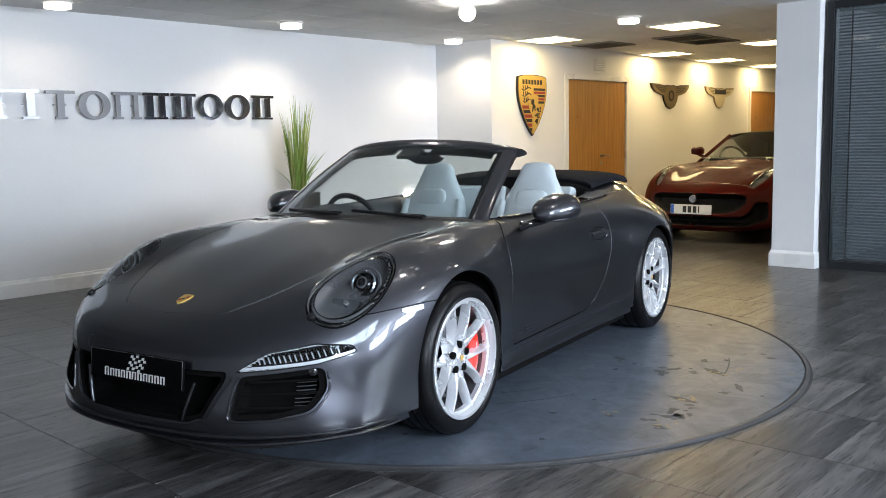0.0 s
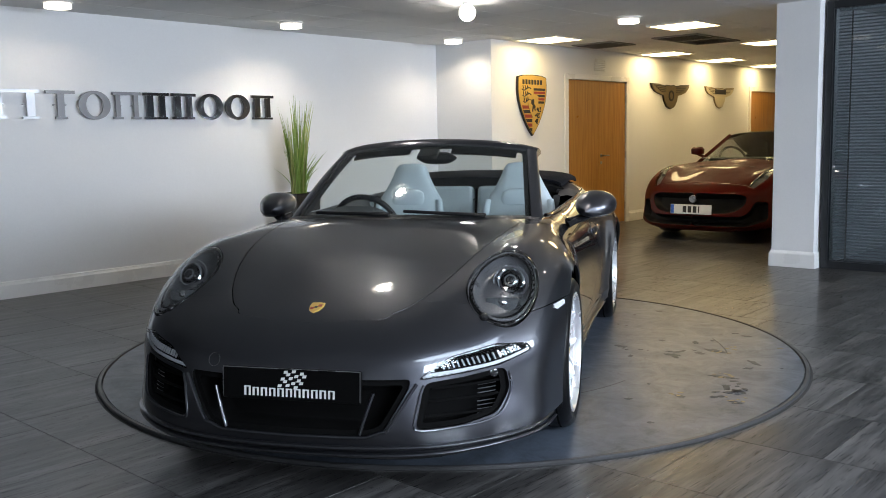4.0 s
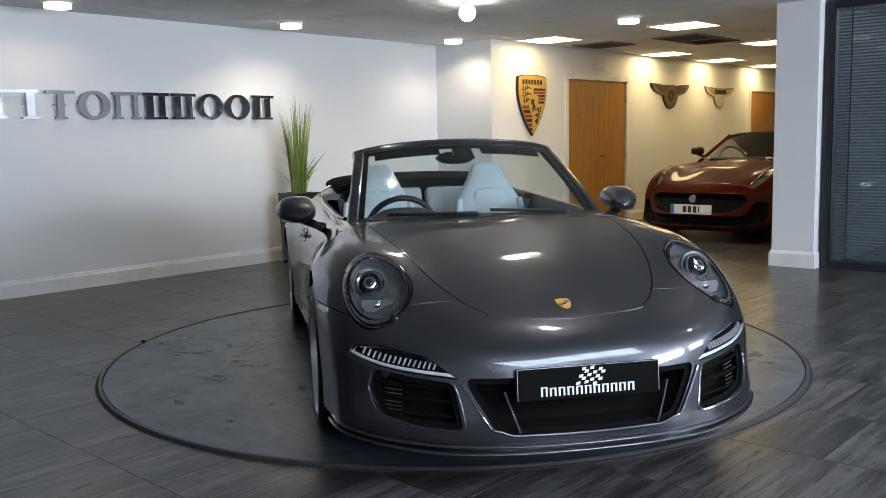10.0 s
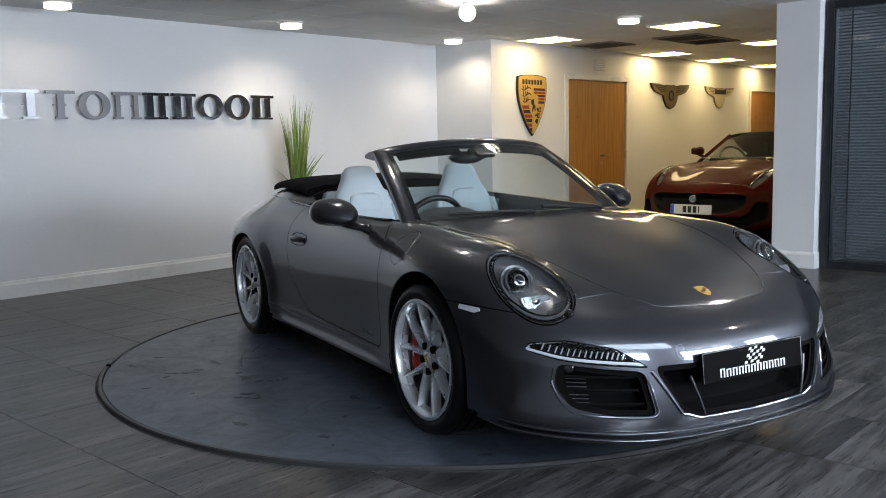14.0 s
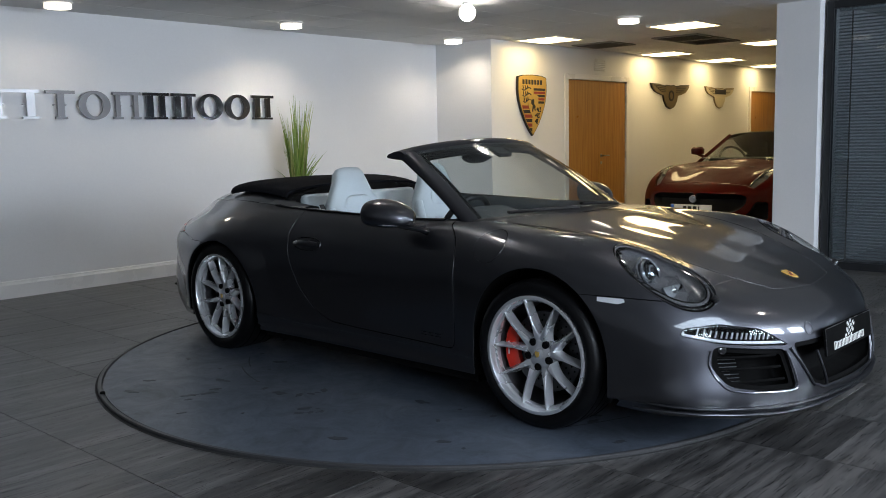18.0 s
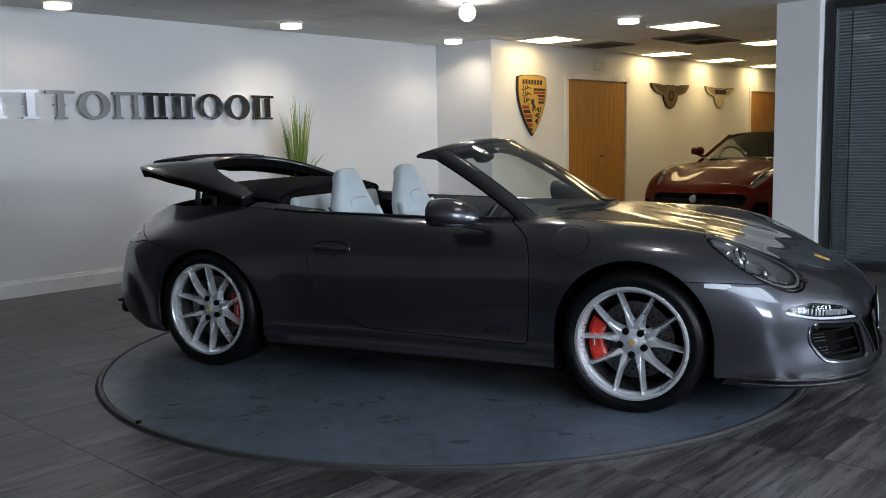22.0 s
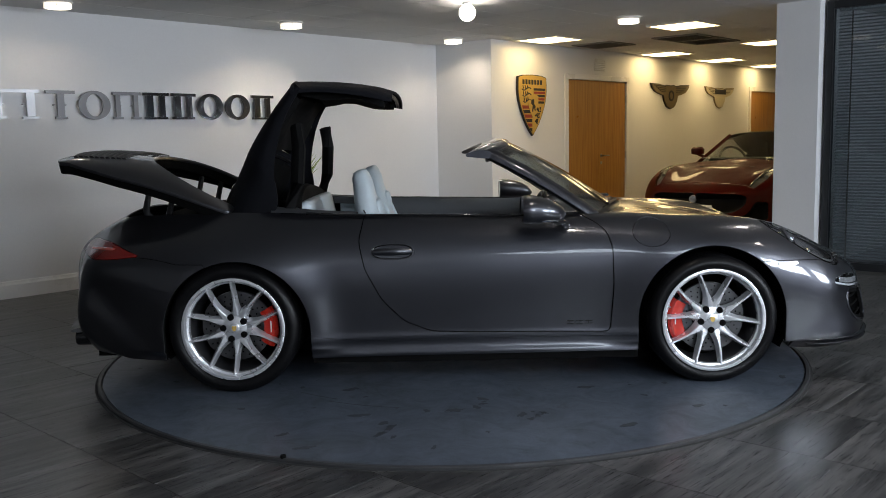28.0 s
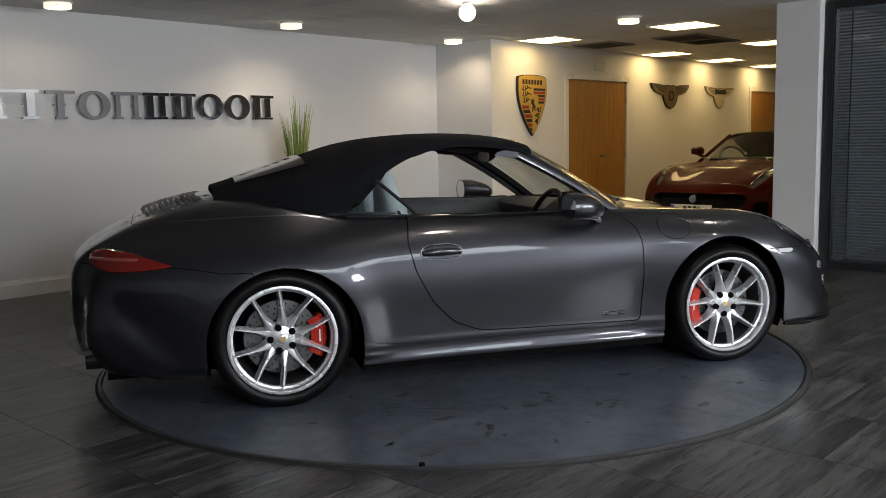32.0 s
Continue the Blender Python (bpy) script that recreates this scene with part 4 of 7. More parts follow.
def lamp_oval(P):
    x, y = P[:, 0] - 1.727, np.abs(P[:, 1]) - 0.682
    a, b = x * math.cos(0.12) - y * math.sin(0.12), x * math.sin(0.12) + y * math.cos(0.12)
    r = np.hypot(a / 0.215, b / 0.130)
    return (1 - r) * 0.12 - 5 * (P[:, 2] < 0.5)


strip_out = poly_field(rounded([(0.455, 0.425), (0.60, 0.437), (0.72, 0.452), (0.815, 0.485), (0.80, 0.512), (0.70, 0.525), (0.56, 0.497)], 0.012))
vent_out = poly_field(rounded([(0.475, 0.412), (0.60, 0.424), (0.735, 0.442), (0.750, 0.36), (0.715, 0.285), (0.60, 0.258), (0.45, 0.252)], 0.025))
mouth_half = poly_field(rounded([(-0.43, 0.43), (0.43, 0.43), (0.425, 0.395), (0.345, 0.255), (0.29, 0.232), (-0.29, 0.232), (-0.345, 0.255), (-0.425, 0.395)], 0.02))


def mouth_out(y, z):
    return mouth_half(y, z)


def front_only(field):
    return lambda P: np.where(P[:, 0] > 1.6, field(np.abs(P[:, 1]), P[:, 2]), -1.0)


door_out = poly_field(rounded([(-0.548, 0.93), (-0.562, 0.85), (-0.581, 0.761), (-0.55, 0.616), (-0.464, 0.454), (-0.351, 0.341), (-0.215, 0.287), (0.0, 0.279),
                               (0.706, 0.268), (0.722, 0.50), (0.718, 0.70), (0.695, 0.78), (0.655, 0.82), (0.56, 0.87), (0.5, 0.95)], 0.03))


def door_field(P):
    return np.where(np.abs(P[:, 1]) > 0.6, door_out(P[:, 0], P[:, 2]), -1.0)


def flap_field(P):
    return np.where((P[:, 1] < 0) & (P[:, 2] > 0.6), 0.088 - np.hypot((P[:, 0] - 0.918) * 0.95, (P[:, 2] - 0.775) * 1.25), -1.0)


cock_half = curve([-0.95, -0.80, -0.5, 0.0, 0.4, 0.6, 0.84], [0.70, 0.705, 0.71, 0.70, 0.685, 0.66, 0.64])


def cockpit(P):
    y = np.abs(P[:, 1])
    s = np.minimum(cock_half(P[:, 0]) - y, cowl_x(y) - P[:, 0])
    return np.minimum(np.minimum(s, P[:, 0] + 0.86), (P[:, 2] - 0.7) * 5)


# the lid: a rear deck with two arms that reach forward beside the roof well
lid_half = curve([-1.95, -1.90, -1.80, -1.6, -1.3, -1.0, -0.86], [0.30, 0.44, 0.52, 0.61, 0.68, 0.705, 0.70])


def lid_field(P):
    y = np.abs(P[:, 1])
    s = np.minimum(lid_half(P[:, 0]) - y, P[:, 0] + 1.905)
    return np.minimum(np.minimum(s, -0.862 - P[:, 0]), (P[:, 2] - 0.7) * 5)


def well_field(P):
    """The roof well inside the lid's arms."""
    y = np.abs(P[:, 1])
    s = np.where(P[:, 0] > -1.0, 0.56, 0.56 * np.sqrt(np.clip(1 - ((P[:, 0] + 1.0) / 0.50) ** 2, 0, 1))) - y
    return np.minimum(np.minimum(s, -0.80 - P[:, 0]), (P[:, 2] - 0.7) * 5)


tail_out = poly_field(rounded([(-1.70, 0.705), (-1.90, 0.762), (-2.04, 0.775), (-2.10, 0.755), (-2.11, 0.70), (-2.00, 0.675), (-1.85, 0.685)], 0.012))


def tail_field(P):
    return np.where((np.abs(P[:, 1]) > 0.42) & (P[:, 0] < -1.5), tail_out(P[:, 0], P[:, 2]), -1.0)


nose_cut = curve([1.45, 1.58, 1.70, 1.80, 1.88], [0.622, 0.622, 0.618, 0.612, 0.605])
tail_cut = curve([-2.1, -1.9, -1.75, -1.6, -1.5], [0.70, 0.70, 0.70, 0.688, 0.668])


def nose_field(P):
    y = np.abs(P[:, 1])
    side = nose_cut(P[:, 0]) - P[:, 2] + np.maximum(0, P[:, 0] - 1.88) * 3
    return np.minimum(side, P[:, 0] - 1.3)


def tail_bumper(P):
    return np.minimum(tail_cut(P[:, 0]) - P[:, 2], -1.35 - P[:, 0])


def sill_field(P):
    line = 0.245 + np.where(P[:, 0] < -0.55, (-0.55 - P[:, 0]) * 0.12, 0)
    return np.minimum(np.minimum(line - P[:, 2], P[:, 0] + 1.0), 1.1 - P[:, 0])


def left(P):
    return P[:, 1]


def right(P):
    return -P[:, 1]


car = thing("sports_car", "dark grey metallic convertible sports car with silver wheels on the turntable", "car")


def build_body():
    V, F = loft(NET, 211, 360, 0.52)
    G = V.reshape(211, 360, 3)
    for _ in range(14):
        mean = (G[2:, 1:-1] + G[:-2, 1:-1] + G[1:-1, 2:] + G[1:-1, :-2]) / 4
        G[1:-1, 1:-1] += 0.6 * (mean - G[1:-1, 1:-1])
    # long, even reflections on the flanks: a stronger fairing between the arches
    fair = np.clip((0.98 - np.abs(G[..., 0])) / 0.25, 0, 1) * np.clip((np.abs(G[..., 1]) - 0.74) / 0.06, 0, 1)
    for _ in range(90):
        mean = (G[2:, 1:-1] + G[:-2, 1:-1] + G[1:-1, 2:] + G[1:-1, :-2]) / 4
        G[1:-1, 1:-1] += 0.6 * fair[1:-1, 1:-1, None] * (mean - G[1:-1, 1:-1])
    V = G.reshape(-1, 3)
    # wheel-arch lips stand slightly proud
    for fn in (f_arch, r_arch):
        s = fn(V)
        out = (np.exp(-np.maximum(s, 0) / 0.05) * 0.006 + np.exp(-(np.maximum(s, 0) / 0.12) ** 2) * (0.010 if fn is f_arch else 0.020)) * (np.abs(V[:, 1]) > 0.6) * (s > -0.1) * (V[:, 2] > 0.2)
        V[:, 1] += np.sign(V[:, 1]) * out
    # sill step and a soft crease over the skirt
    sk = (V[:, 0] > -0.9) & (V[:, 0] < 0.9) & (np.abs(V[:, 1]) > 0.7)
    V[:, 1] += np.sign(V[:, 1]) * np.where(sk, 0.008 * np.exp(-((V[:, 2] - 0.178) / 0.016) ** 2) + 0.004 * np.exp(-((V[:, 2] - 0.262) / 0.014) ** 2) - 0.004 * np.exp(-((V[:, 2] - 0.222) / 0.02) ** 2), 0)
    N = normals(V, F)
    if N[len(N) // 2][2] < 0:
        N = -N
        F = [f[::-1] for f in F]
    S = clip(V, F, N, f_arch)
    S = clip(*S, r_arch)
    # dark inner shell, seen through gaps and openings
    I = clip(*S, lambda P: -cockpit(P), -0.02)
    for fn in (lid_field, well_field):
        I = clip(*I, lambda P: -fn(P), -0.01)
    for field in (vent_out, mouth_out):
        I = clip(*I, lambda P: -front_only(field)(P), -0.02)
    I = clip(*I, lambda P: -lamp_oval(P), -0.02)
    sheet_part("inner_shell", (I[0] - I[2] * 0.014, I[1], I[2]), M["shell"], car, edge=0)

    bonnet, S = split(S, hood, 0.0028)
    sheet_part("bonnet", bonnet, M["paint"], car, edge=0.012)
    S = clip(*S, lambda P: -cockpit(P))
    well = clip(*S, lambda P: np.maximum(lid_field(P), well_field(P)))
    lid, S = split(S, lid_field, 0.003)
    lid = clip(*lid, lambda P: -well_field(P), 0.0)
    S = clip(*S, lambda P: -well_field(P))
    lamps, S = split(S, lamp_oval, 0.002)
    strips, S = split(S, front_only(strip_out), 0.0015)
    holes = []
    for field, depth in ((vent_out, 0.09), (mouth_out, 0.13)):
        hole, S = split(S, front_only(field), 0.0)
        holes.append((hole, field, depth))
    tails, S = split(S, tail_field, 0.0015)
    flap, S = split(S, flap_field, 0.0016)
    doors, S = split(S, door_field, 0.0028)
    nose, S = split(S, nose_field, 0.0018)
    rear, S = split(S, tail_bumper, 0.0018)
    sills, S = split(S, sill_field, 0.0012)
    sheet_part("front_bumper", nose, M["paint"], car, edge=0.02)
    sheet_part("rear_bumper", rear, M["paint"], car, edge=0.02)
    sheet_part("fuel_flap", flap, M["paint"], car)
    out = {"skin": (V, N), "holes": holes, "well": well, "lid": lid, "lamps": [], "strips": [], "tails": [], "doors": []}
    for side in (left, right):
        sheet_part("side_sill", clip(*sills, side), M["paint"], car, edge=0.015)
        out["doors"].append(sheet_part("door", clip(*doors, side), M["paint"], car))
        rest = clip(*S, side)
        wing, rest = split(rest, lambda P: P[:, 0] - 0.2, 0.0)
        sheet_part("front_wing", wing, M["paint"], car, edge=0.02)
        sheet_part("rear_quarter", rest, M["paint"], car, edge=0.02)
        out["lamps"].append(clip(*lamps, side))
        out["strips"].append(clip(*strips, side))
        out["tails"].append(clip(*tails, side))
    return out


BODY = build_body()


# ---------------------------------------------------------------- wheels
def build_wheel(phase, radius, rim, width, caliper_x):
    """One wheel round its own centre; its face looks along +y."""
    w = new("wheel")
    w.empty_display_size = 0.05
    turn = Matrix.Rotation(radians(-90), 4, "X")          # profile height runs along +y
    hw = width / 2
    bm = B()
    prof = [(rim + 0.004, hw - 0.012), (rim + 0.012, hw - 0.004), (rim + 0.03, hw + 0.004), (radius - 0.03, hw + 0.002), (radius - 0.010, hw - 0.014),
            (radius - 0.002, hw - 0.035), (radius, 0), (radius - 0.002, -hw + 0.035), (radius - 0.012, -hw + 0.012), (rim + 0.03, -hw), (rim + 0.004, -hw + 0.012)]
    spin_profile(bm, prof, turn, 72, True)
    tyre = part("tyre", bm, M["rubber"], w, "black low-profile tyre")
    for k in range(4):
        r = radius - 0.0015
        bm = B()
        y = (-0.3 + 0.2 * k) * width
        spin_profile(bm, [(r - 0.004, y - 0.004), (r + 0.0012, y - 0.004), (r + 0.0012, y + 0.004), (r - 0.004, y + 0.004)], turn, 72, True)
        part("tread_groove", bm, M["shell"], tyre)
    bm = B()
    spin_profile(bm, [(rim + 0.006, hw - 0.010), (rim + 0.006, hw - 0.001), (rim - 0.002, hw + 0.002), (rim - 0.009, hw + 0.001), (rim - 0.012, hw - 0.004), (rim - 0.014, hw - 0.030),
                      (rim - 0.024, hw - 0.034), (rim - 0.026, hw - 0.056), (rim - 0.006, hw - 0.060)], turn, 72, True)
    rim_ob = part("rim", bm, M["alloy"], w, "silver alloy rim")
    bm = B()
    spin_profile(bm, [(rim - 0.025, hw - 0.057), (rim - 0.034, -hw + 0.02), (rim - 0.028, -hw + 0.02), (rim - 0.008, hw - 0.061)], turn, 72, True)
    part("barrel", bm, M["barrel"], rim_ob)
    # ten slim spokes in five splayed pairs
    face = hw - 0.012
    for k in range(10):
        bolt = 2 * math.pi * (k // 2) / 5 + radians(phase)
        root, tip = bolt + radians(27 if k % 2 else -27), bolt + radians(15.5 if k % 2 else -15.5)
        bm = B()
        rows = []
        for f in np.linspace(0, 1, 9):
            r = 0.060 + (rim - 0.006 - 0.060) * f
            ang_ = root + (tip - root) * f ** 0.55
            half = 0.0125 - 0.0048 * f + 0.016 * max(0, 0.34 - f) / 0.34
            y = face - 0.030 + 0.020 * f ** 0.8 + 0.006 * math.sin(math.pi * f)
            c, s = math.cos(ang_), math.sin(ang_)

            def at(o, h):
                return (c * r - s * o, h, s * r + c * o)
            rows.append([at(-half * 1.15 - 0.004, y - 0.042), at(-half * 0.62, y - 0.003), at(-half * 0.38, y), at(half * 0.38, y), at(half * 0.62, y - 0.003), at(half * 1.15 + 0.004, y - 0.042)])
        grid_sheet(bm, rows, close=True)
        bm.verts.ensure_lookup_table()
        part("spoke", bm, M["alloy"], w, smooth=28)
    bm = B()
    spin_profile(bm, [(0.0005, face - 0.022), (0.030, face - 0.022), (0.036, face - 0.025), (0.060, face - 0.029), (0.074, face - 0.036), (0.076, face - 0.07), (0.0005, face - 0.07)], turn, 40)
    hub = part("hub", bm, M["alloy"], w)
    bm = B()
    spin_profile(bm, [(0.0005, face - 0.016), (0.020, face - 0.017), (0.027, face - 0.021), (0.027, face - 0.024)], turn, 28)
    part("centre_cap", bm, M["alloy"], hub)
    bm = B()
    mm = Matrix.Translation((0, face - 0.0155, 0)) @ Matrix.Rotation(radians(90), 4, "X") @ Matrix.Scale(-1, 4, (0, 0, 1))
    prism(bm, [(-0.011, 0.012), (0.011, 0.012), (0.012, 0.0), (0.007, -0.010), (0, -0.015), (-0.007, -0.010), (-0.012, 0.0)], 0, 0.002, mm)
    part("cap_badge", bm, M["gold"], hub, "small gold badge")
    for k in range(5):
        a = 2 * math.pi * k / 5 + radians(phase)
        bm = B()
        cyl(bm, 0.0165, 0.0165, 0.022, Matrix.Translation((0.058 * math.cos(a), face - 0.032, 0.058 * math.sin(a))) @ turn, 12)
        cyl(bm, 0.0085, 0.0085, 0.004, Matrix.Translation((0.058 * math.cos(a), face - 0.020, 0.058 * math.sin(a))) @ turn, 6)
        part("wheel_bolt", bm, M["shell"], hub)
    bm = B()
    spin_profile(bm, [(0.09, hw - 0.10), (rim * 0.70, hw - 0.10), (rim * 0.70, hw - 0.125), (0.09, hw - 0.125)], turn, 60, True)
    disc_ob = part("brake_disc", bm, M["disc_brake"], w, "cross-drilled steel brake disc")
    bm = B()
    for ring in range(3):
        for k in range(24):
            a = 2 * math.pi * (k + ring * 0.33) / 24
            r = rim * (0.46 + 0.085 * ring)
            cyl(bm, 0.0045, 0.0045, 0.002, Matrix.Translation((r * math.cos(a), hw - 0.0995, r * math.sin(a))) @ turn, 8)
    part("drill_holes", bm, M["shell"], disc_ob)
    bm = B()
    rows = []
    for a in np.linspace(-0.52, 0.52, 9) + (math.pi if caliper_x < 0 else 0):
        c, s = math.cos(a), math.sin(a)
        rows.append([(c * r, y, s * r) for r, y in ((rim * 0.56, hw - 0.125), (rim * 0.56, hw - 0.075), (rim * 0.64, hw - 0.058), (rim * 0.78, hw - 0.058), (rim * 0.85, hw - 0.075), (rim * 0.85, hw - 0.125))])
    grid_sheet(bm, rows, close=True)
    bm.verts.ensure_lookup_table()
    bm.faces.new(bm.verts[:6])
    bm.faces.new(bm.verts[-6:])
    cal = part("caliper", bm, M["caliper"], w, "red brake caliper")
    bm = B()
    a = math.pi if caliper_x < 0 else 0
    box(bm, -0.003, 0.003, hw - 0.0578, hw - 0.0572, -0.030, 0.030, Matrix.Translation((math.cos(a) * rim * 0.71, 0, 0)))
    part("caliper_mark", bm, M["white_plate"], cal)
    bm = B()
    spin_profile(bm, [(0.0005, -hw + 0.03), (rim - 0.03, -hw + 0.03), (rim - 0.03, -hw + 0.02), (0.0005, -hw + 0.02)], turn, 40)
    part("dust_shield", bm, M["shell"], w)
    bm = B()
    cyl(bm, 0.004, 0.004, 0.03, Matrix.Translation(((rim - 0.03) * math.cos(0.3), face - 0.03, (rim - 0.03) * math.sin(0.3))) @ turn, 8)
    part("tyre_valve", bm, M["steel"], w)
    return w


def add_wheels():
    for x, r, rim, wd, yface, cal in ((1.225, 0.333, 0.258, 0.245, 0.885, -1), (-1.225, 0.338, 0.258, 0.305, 0.897, 1)):
        for s in (1, -1):
            w = build_wheel((58 if x > 0 else 0) if s < 0 else (20 if x > 0 else 44), r, rim, wd, cal * s)
            w.parent = car
            y = yface - wd / 2 + 0.022
            w.matrix_basis = Matrix.Translation((x, s * y, r - 0.008)) @ (Matrix() if s > 0 else Matrix.Rotation(math.pi, 4, "Z"))
            tagged(w, "silver ten-spoke alloy wheel with a low-profile tyre")
    # wheel wells and floor pan
    for x, r, z in ((1.221, 0.391, 0.335), (-1.208, 0.395, 0.303)):
        for s in (1, -1):
            bm = B()
            rows = []
            for a in np.linspace(-0.45, math.pi + 0.45, 30):
                rows.append([(x + r * math.cos(a), s * y, max(0.17, z + r * math.sin(a))) for y in (0.872, 0.55)])
            grid_sheet(bm, rows)
            part("wheel_well", bm, M["shell"], car)
            bm = B()
            box(bm, x - r, x + r, s * 0.55 - 0.005, s * 0.55 + 0.005, 0.17, z + r)
            part("well_wall", bm, M["shell"], car, smooth=0)
    bm = B()
    for x0, x1, hw in ((1.60, 2.10, 0.52), (0.85, 1.60, 0.54), (-0.83, 0.85, 0.845), (-1.60, -0.83, 0.54), (-2.05, -1.60, 0.58)):
        box(bm, x0, x1, -hw, hw, 0.128, 0.19)
    part("floor_pan", bm, M["shell"], car, smooth=0)


add_wheels()


# ---------------------------------------------------------------- where the skin lies
SKIN_V, SKIN_N = BODY["skin"]


def skin_side(x, z, side):
    """The point and normal of the flank at x, z."""
    ok = (SKIN_V[:, 1] * side > 0.55)
    P, n = SKIN_V[ok], SKIN_N[ok]
    w = np.argsort(np.hypot(P[:, 0] - x, P[:, 2] - z))[:6]
    k = 1 / (1e-4 + np.hypot(P[w, 0] - x, P[w, 2] - z))
    y = float((P[w, 1] * k).sum() / k.sum())
    return Vector((x, y, z)), Vector(n[w].mean(0)).normalized()


def skin_front(y, z):
    ok = SKIN_V[:, 0] > 1.5
    P, n = SKIN_V[ok], SKIN_N[ok]
    w = np.argsort(np.hypot(P[:, 1] - y, P[:, 2] - z))[:6]
    k = 1 / (1e-4 + np.hypot(P[w, 1] - y, P[w, 2] - z))
    return Vector((float((P[w, 0] * k).sum() / k.sum()), y, z)), Vector(n[w].mean(0)).normalized()


def skin_top(x, y):
    ok = SKIN_V[:, 2] > 0.45
    P, n = SKIN_V[ok], SKIN_N[ok]
    w = np.argsort(np.hypot(P[:, 0] - x, P[:, 1] - y))[:6]
    k = 1 / (1e-4 + np.hypot(P[w, 0] - x, P[w, 1] - y))
    return Vector((x, y, float((P[w, 2] * k).sum() / k.sum()))), Vector(n[w].mean(0)).normalized()


def frame_at(p, n, up=(0, 0, 1)):
    """A pose whose z looks along n and whose y looks upwards."""
    n = Vector(n).normalized()
    x = Vector(up).cross(n).normalized()
    y = n.cross(x)
    return Matrix.Translation(p) @ Matrix((x, y, n)).transposed().to_4x4()


# ---------------------------------------------------------------- lamps, intakes and badges
def front_details():
    for i, side in enumerate((1, -1)):
        S = BODY["lamps"][i]
        lamp = tagged(new("headlight"), "oval clear headlight with a round projector")
        lamp.parent = car
        V, F, N = S
        depth = np.clip(lamp_oval(V) / 0.05, 0, 1)
        depth = (1 - (1 - depth) ** 2) * 0.055 + 0.004
        sheet_part("housing", (V - N * depth[:, None], F, N), M["housing"], lamp, edge=0)
        ring = clip(V, F, N, lambda P: 0.0035 - lamp_oval(P))
        sheet_part("seal", ring, M["gloss_black"], lamp, edge=0.004, lift=0.0006)
        ring = clip(V - N * 0.008, F, N, lambda P: np.minimum(0.019 - lamp_oval(P), lamp_oval(P) - 0.0135))
        sheet_part("bezel", ring, M["housing"], lamp, edge=0.002)
        ob = sheet_part("lens", clip(V, F, N, lamp_oval, 0.004), M["lens"], lamp, "clear curved lens", edge=0.003, lift=0.0012)
        ob.visible_shadow = False
        way = Vector((0.86, 0.10 * side, 0.42))
        m = frame_at(Vector((1.672, side * 0.702, 0.705)), way)
        bm = B()
        spin_profile(bm, [(0.044, 0.010), (0.050, 0.014), (0.056, 0.008), (0.056, -0.045), (0.044, -0.045)], m, 36, True)
        part("projector_ring", bm, M["reflector"], lamp)
        bm = B()
        spin_profile(bm, [(0.061, -0.004), (0.070, -0.002), (0.073, -0.012), (0.061, -0.016)], m, 36, True)
        part("outer_ring", bm, M["housing"], lamp)
        bm = B()
        ball(bm, 0.041, m @ Matrix.Translation((0, 0, -0.016)), 24)
        part("projector", bm, M["gloss_black"], lamp)
        bm = B()
        spin_profile(bm, [(0.018, 0.0225), (0.024, 0.0205), (0.024, 0.018), (0.018, 0.018)], m, 24, True)
        part("inner_ring", bm, M["reflector"], lamp)
        m2 = frame_at(Vector((1.775, side * 0.688, 0.640)), way)
        bm = B()
        prism(bm, rounded([(-0.068, 0.018), (0.068, 0.018), (0.050, -0.030), (-0.050, -0.030)], 0.018), -0.012, 0.004, m2)
        part("low_reflector", bm, M["reflector"], lamp)
        bm = B()
        spin_profile(bm, [(0.0005, 0.012), (0.010, 0.010), (0.016, 0.005), (0.016, 0.003)], m2, 18)
        part("bulb_cap", bm, M["chrome"], lamp)
        # daylight strip: clear cover over a white bar and ribs
        V, F, N = BODY["strips"][i]
        st = tagged(new("daylight_lamp"), "slim clear daytime lamp over the air intake")
        st.parent = car
        sheet_part("housing", (V - N * 0.014, F, N), M["strip_back"], st, edge=0.0)
        sheet_part("cover", (V, F, N), M["lens"], st, edge=0.004, lift=0.001).visible_shadow = False
        low = curve([0.44, 0.60, 0.72, 0.83], [0.427, 0.439, 0.4545, 0.489])
        bar = clip(V - N * 0.004, F, N, lambda P: np.minimum(0.014 - (P[:, 2] - low(np.abs(P[:, 1]))), P[:, 2] - low(np.abs(P[:, 1])) - 0.003))
        sheet_part("light_bar", bar, M["drl"], st, edge=0.006)
        for k in range(15):
            y = 0.535 + 0.0165 * k
            p, n = skin_front(side * y, float(low(np.array(y))) + 0.034)
            bm = B()
            box(bm, -0.0022, 0.0022, -0.013, 0.013, -0.012, -0.004, frame_at(p, n) @ Matrix.Rotation(0.35 * side, 4, "Z"))
            part("rib", bm, M["strip_rib"], st)
        # headlight washer nozzle, side marker
        p, n = skin_top(1.935, side * 0.648)
        bm = B()
        spin_profile(bm, [(0.0005, 0.016), (0.012, 0.014), (0.018, 0.006), (0.018, -0.004)], frame_at(p, n), 16)
        part("washer_nozzle", bm, M["gloss_black"], car)
        p, n = skin_side(1.600, 0.606, side)
        n = Vector((n.x, n.y, n.z))
        bm = B()
        m = frame_at(p, n)
        s = -side
        pts = [(-0.055 * s, -0.006), (0.035 * s, -0.013), (0.062 * s, -0.003), (0.055 * s, 0.010), (-0.055 * s, 0.012)]
        prism(bm, pts if s > 0 else pts[::-1], -0.006, 0.003, m)
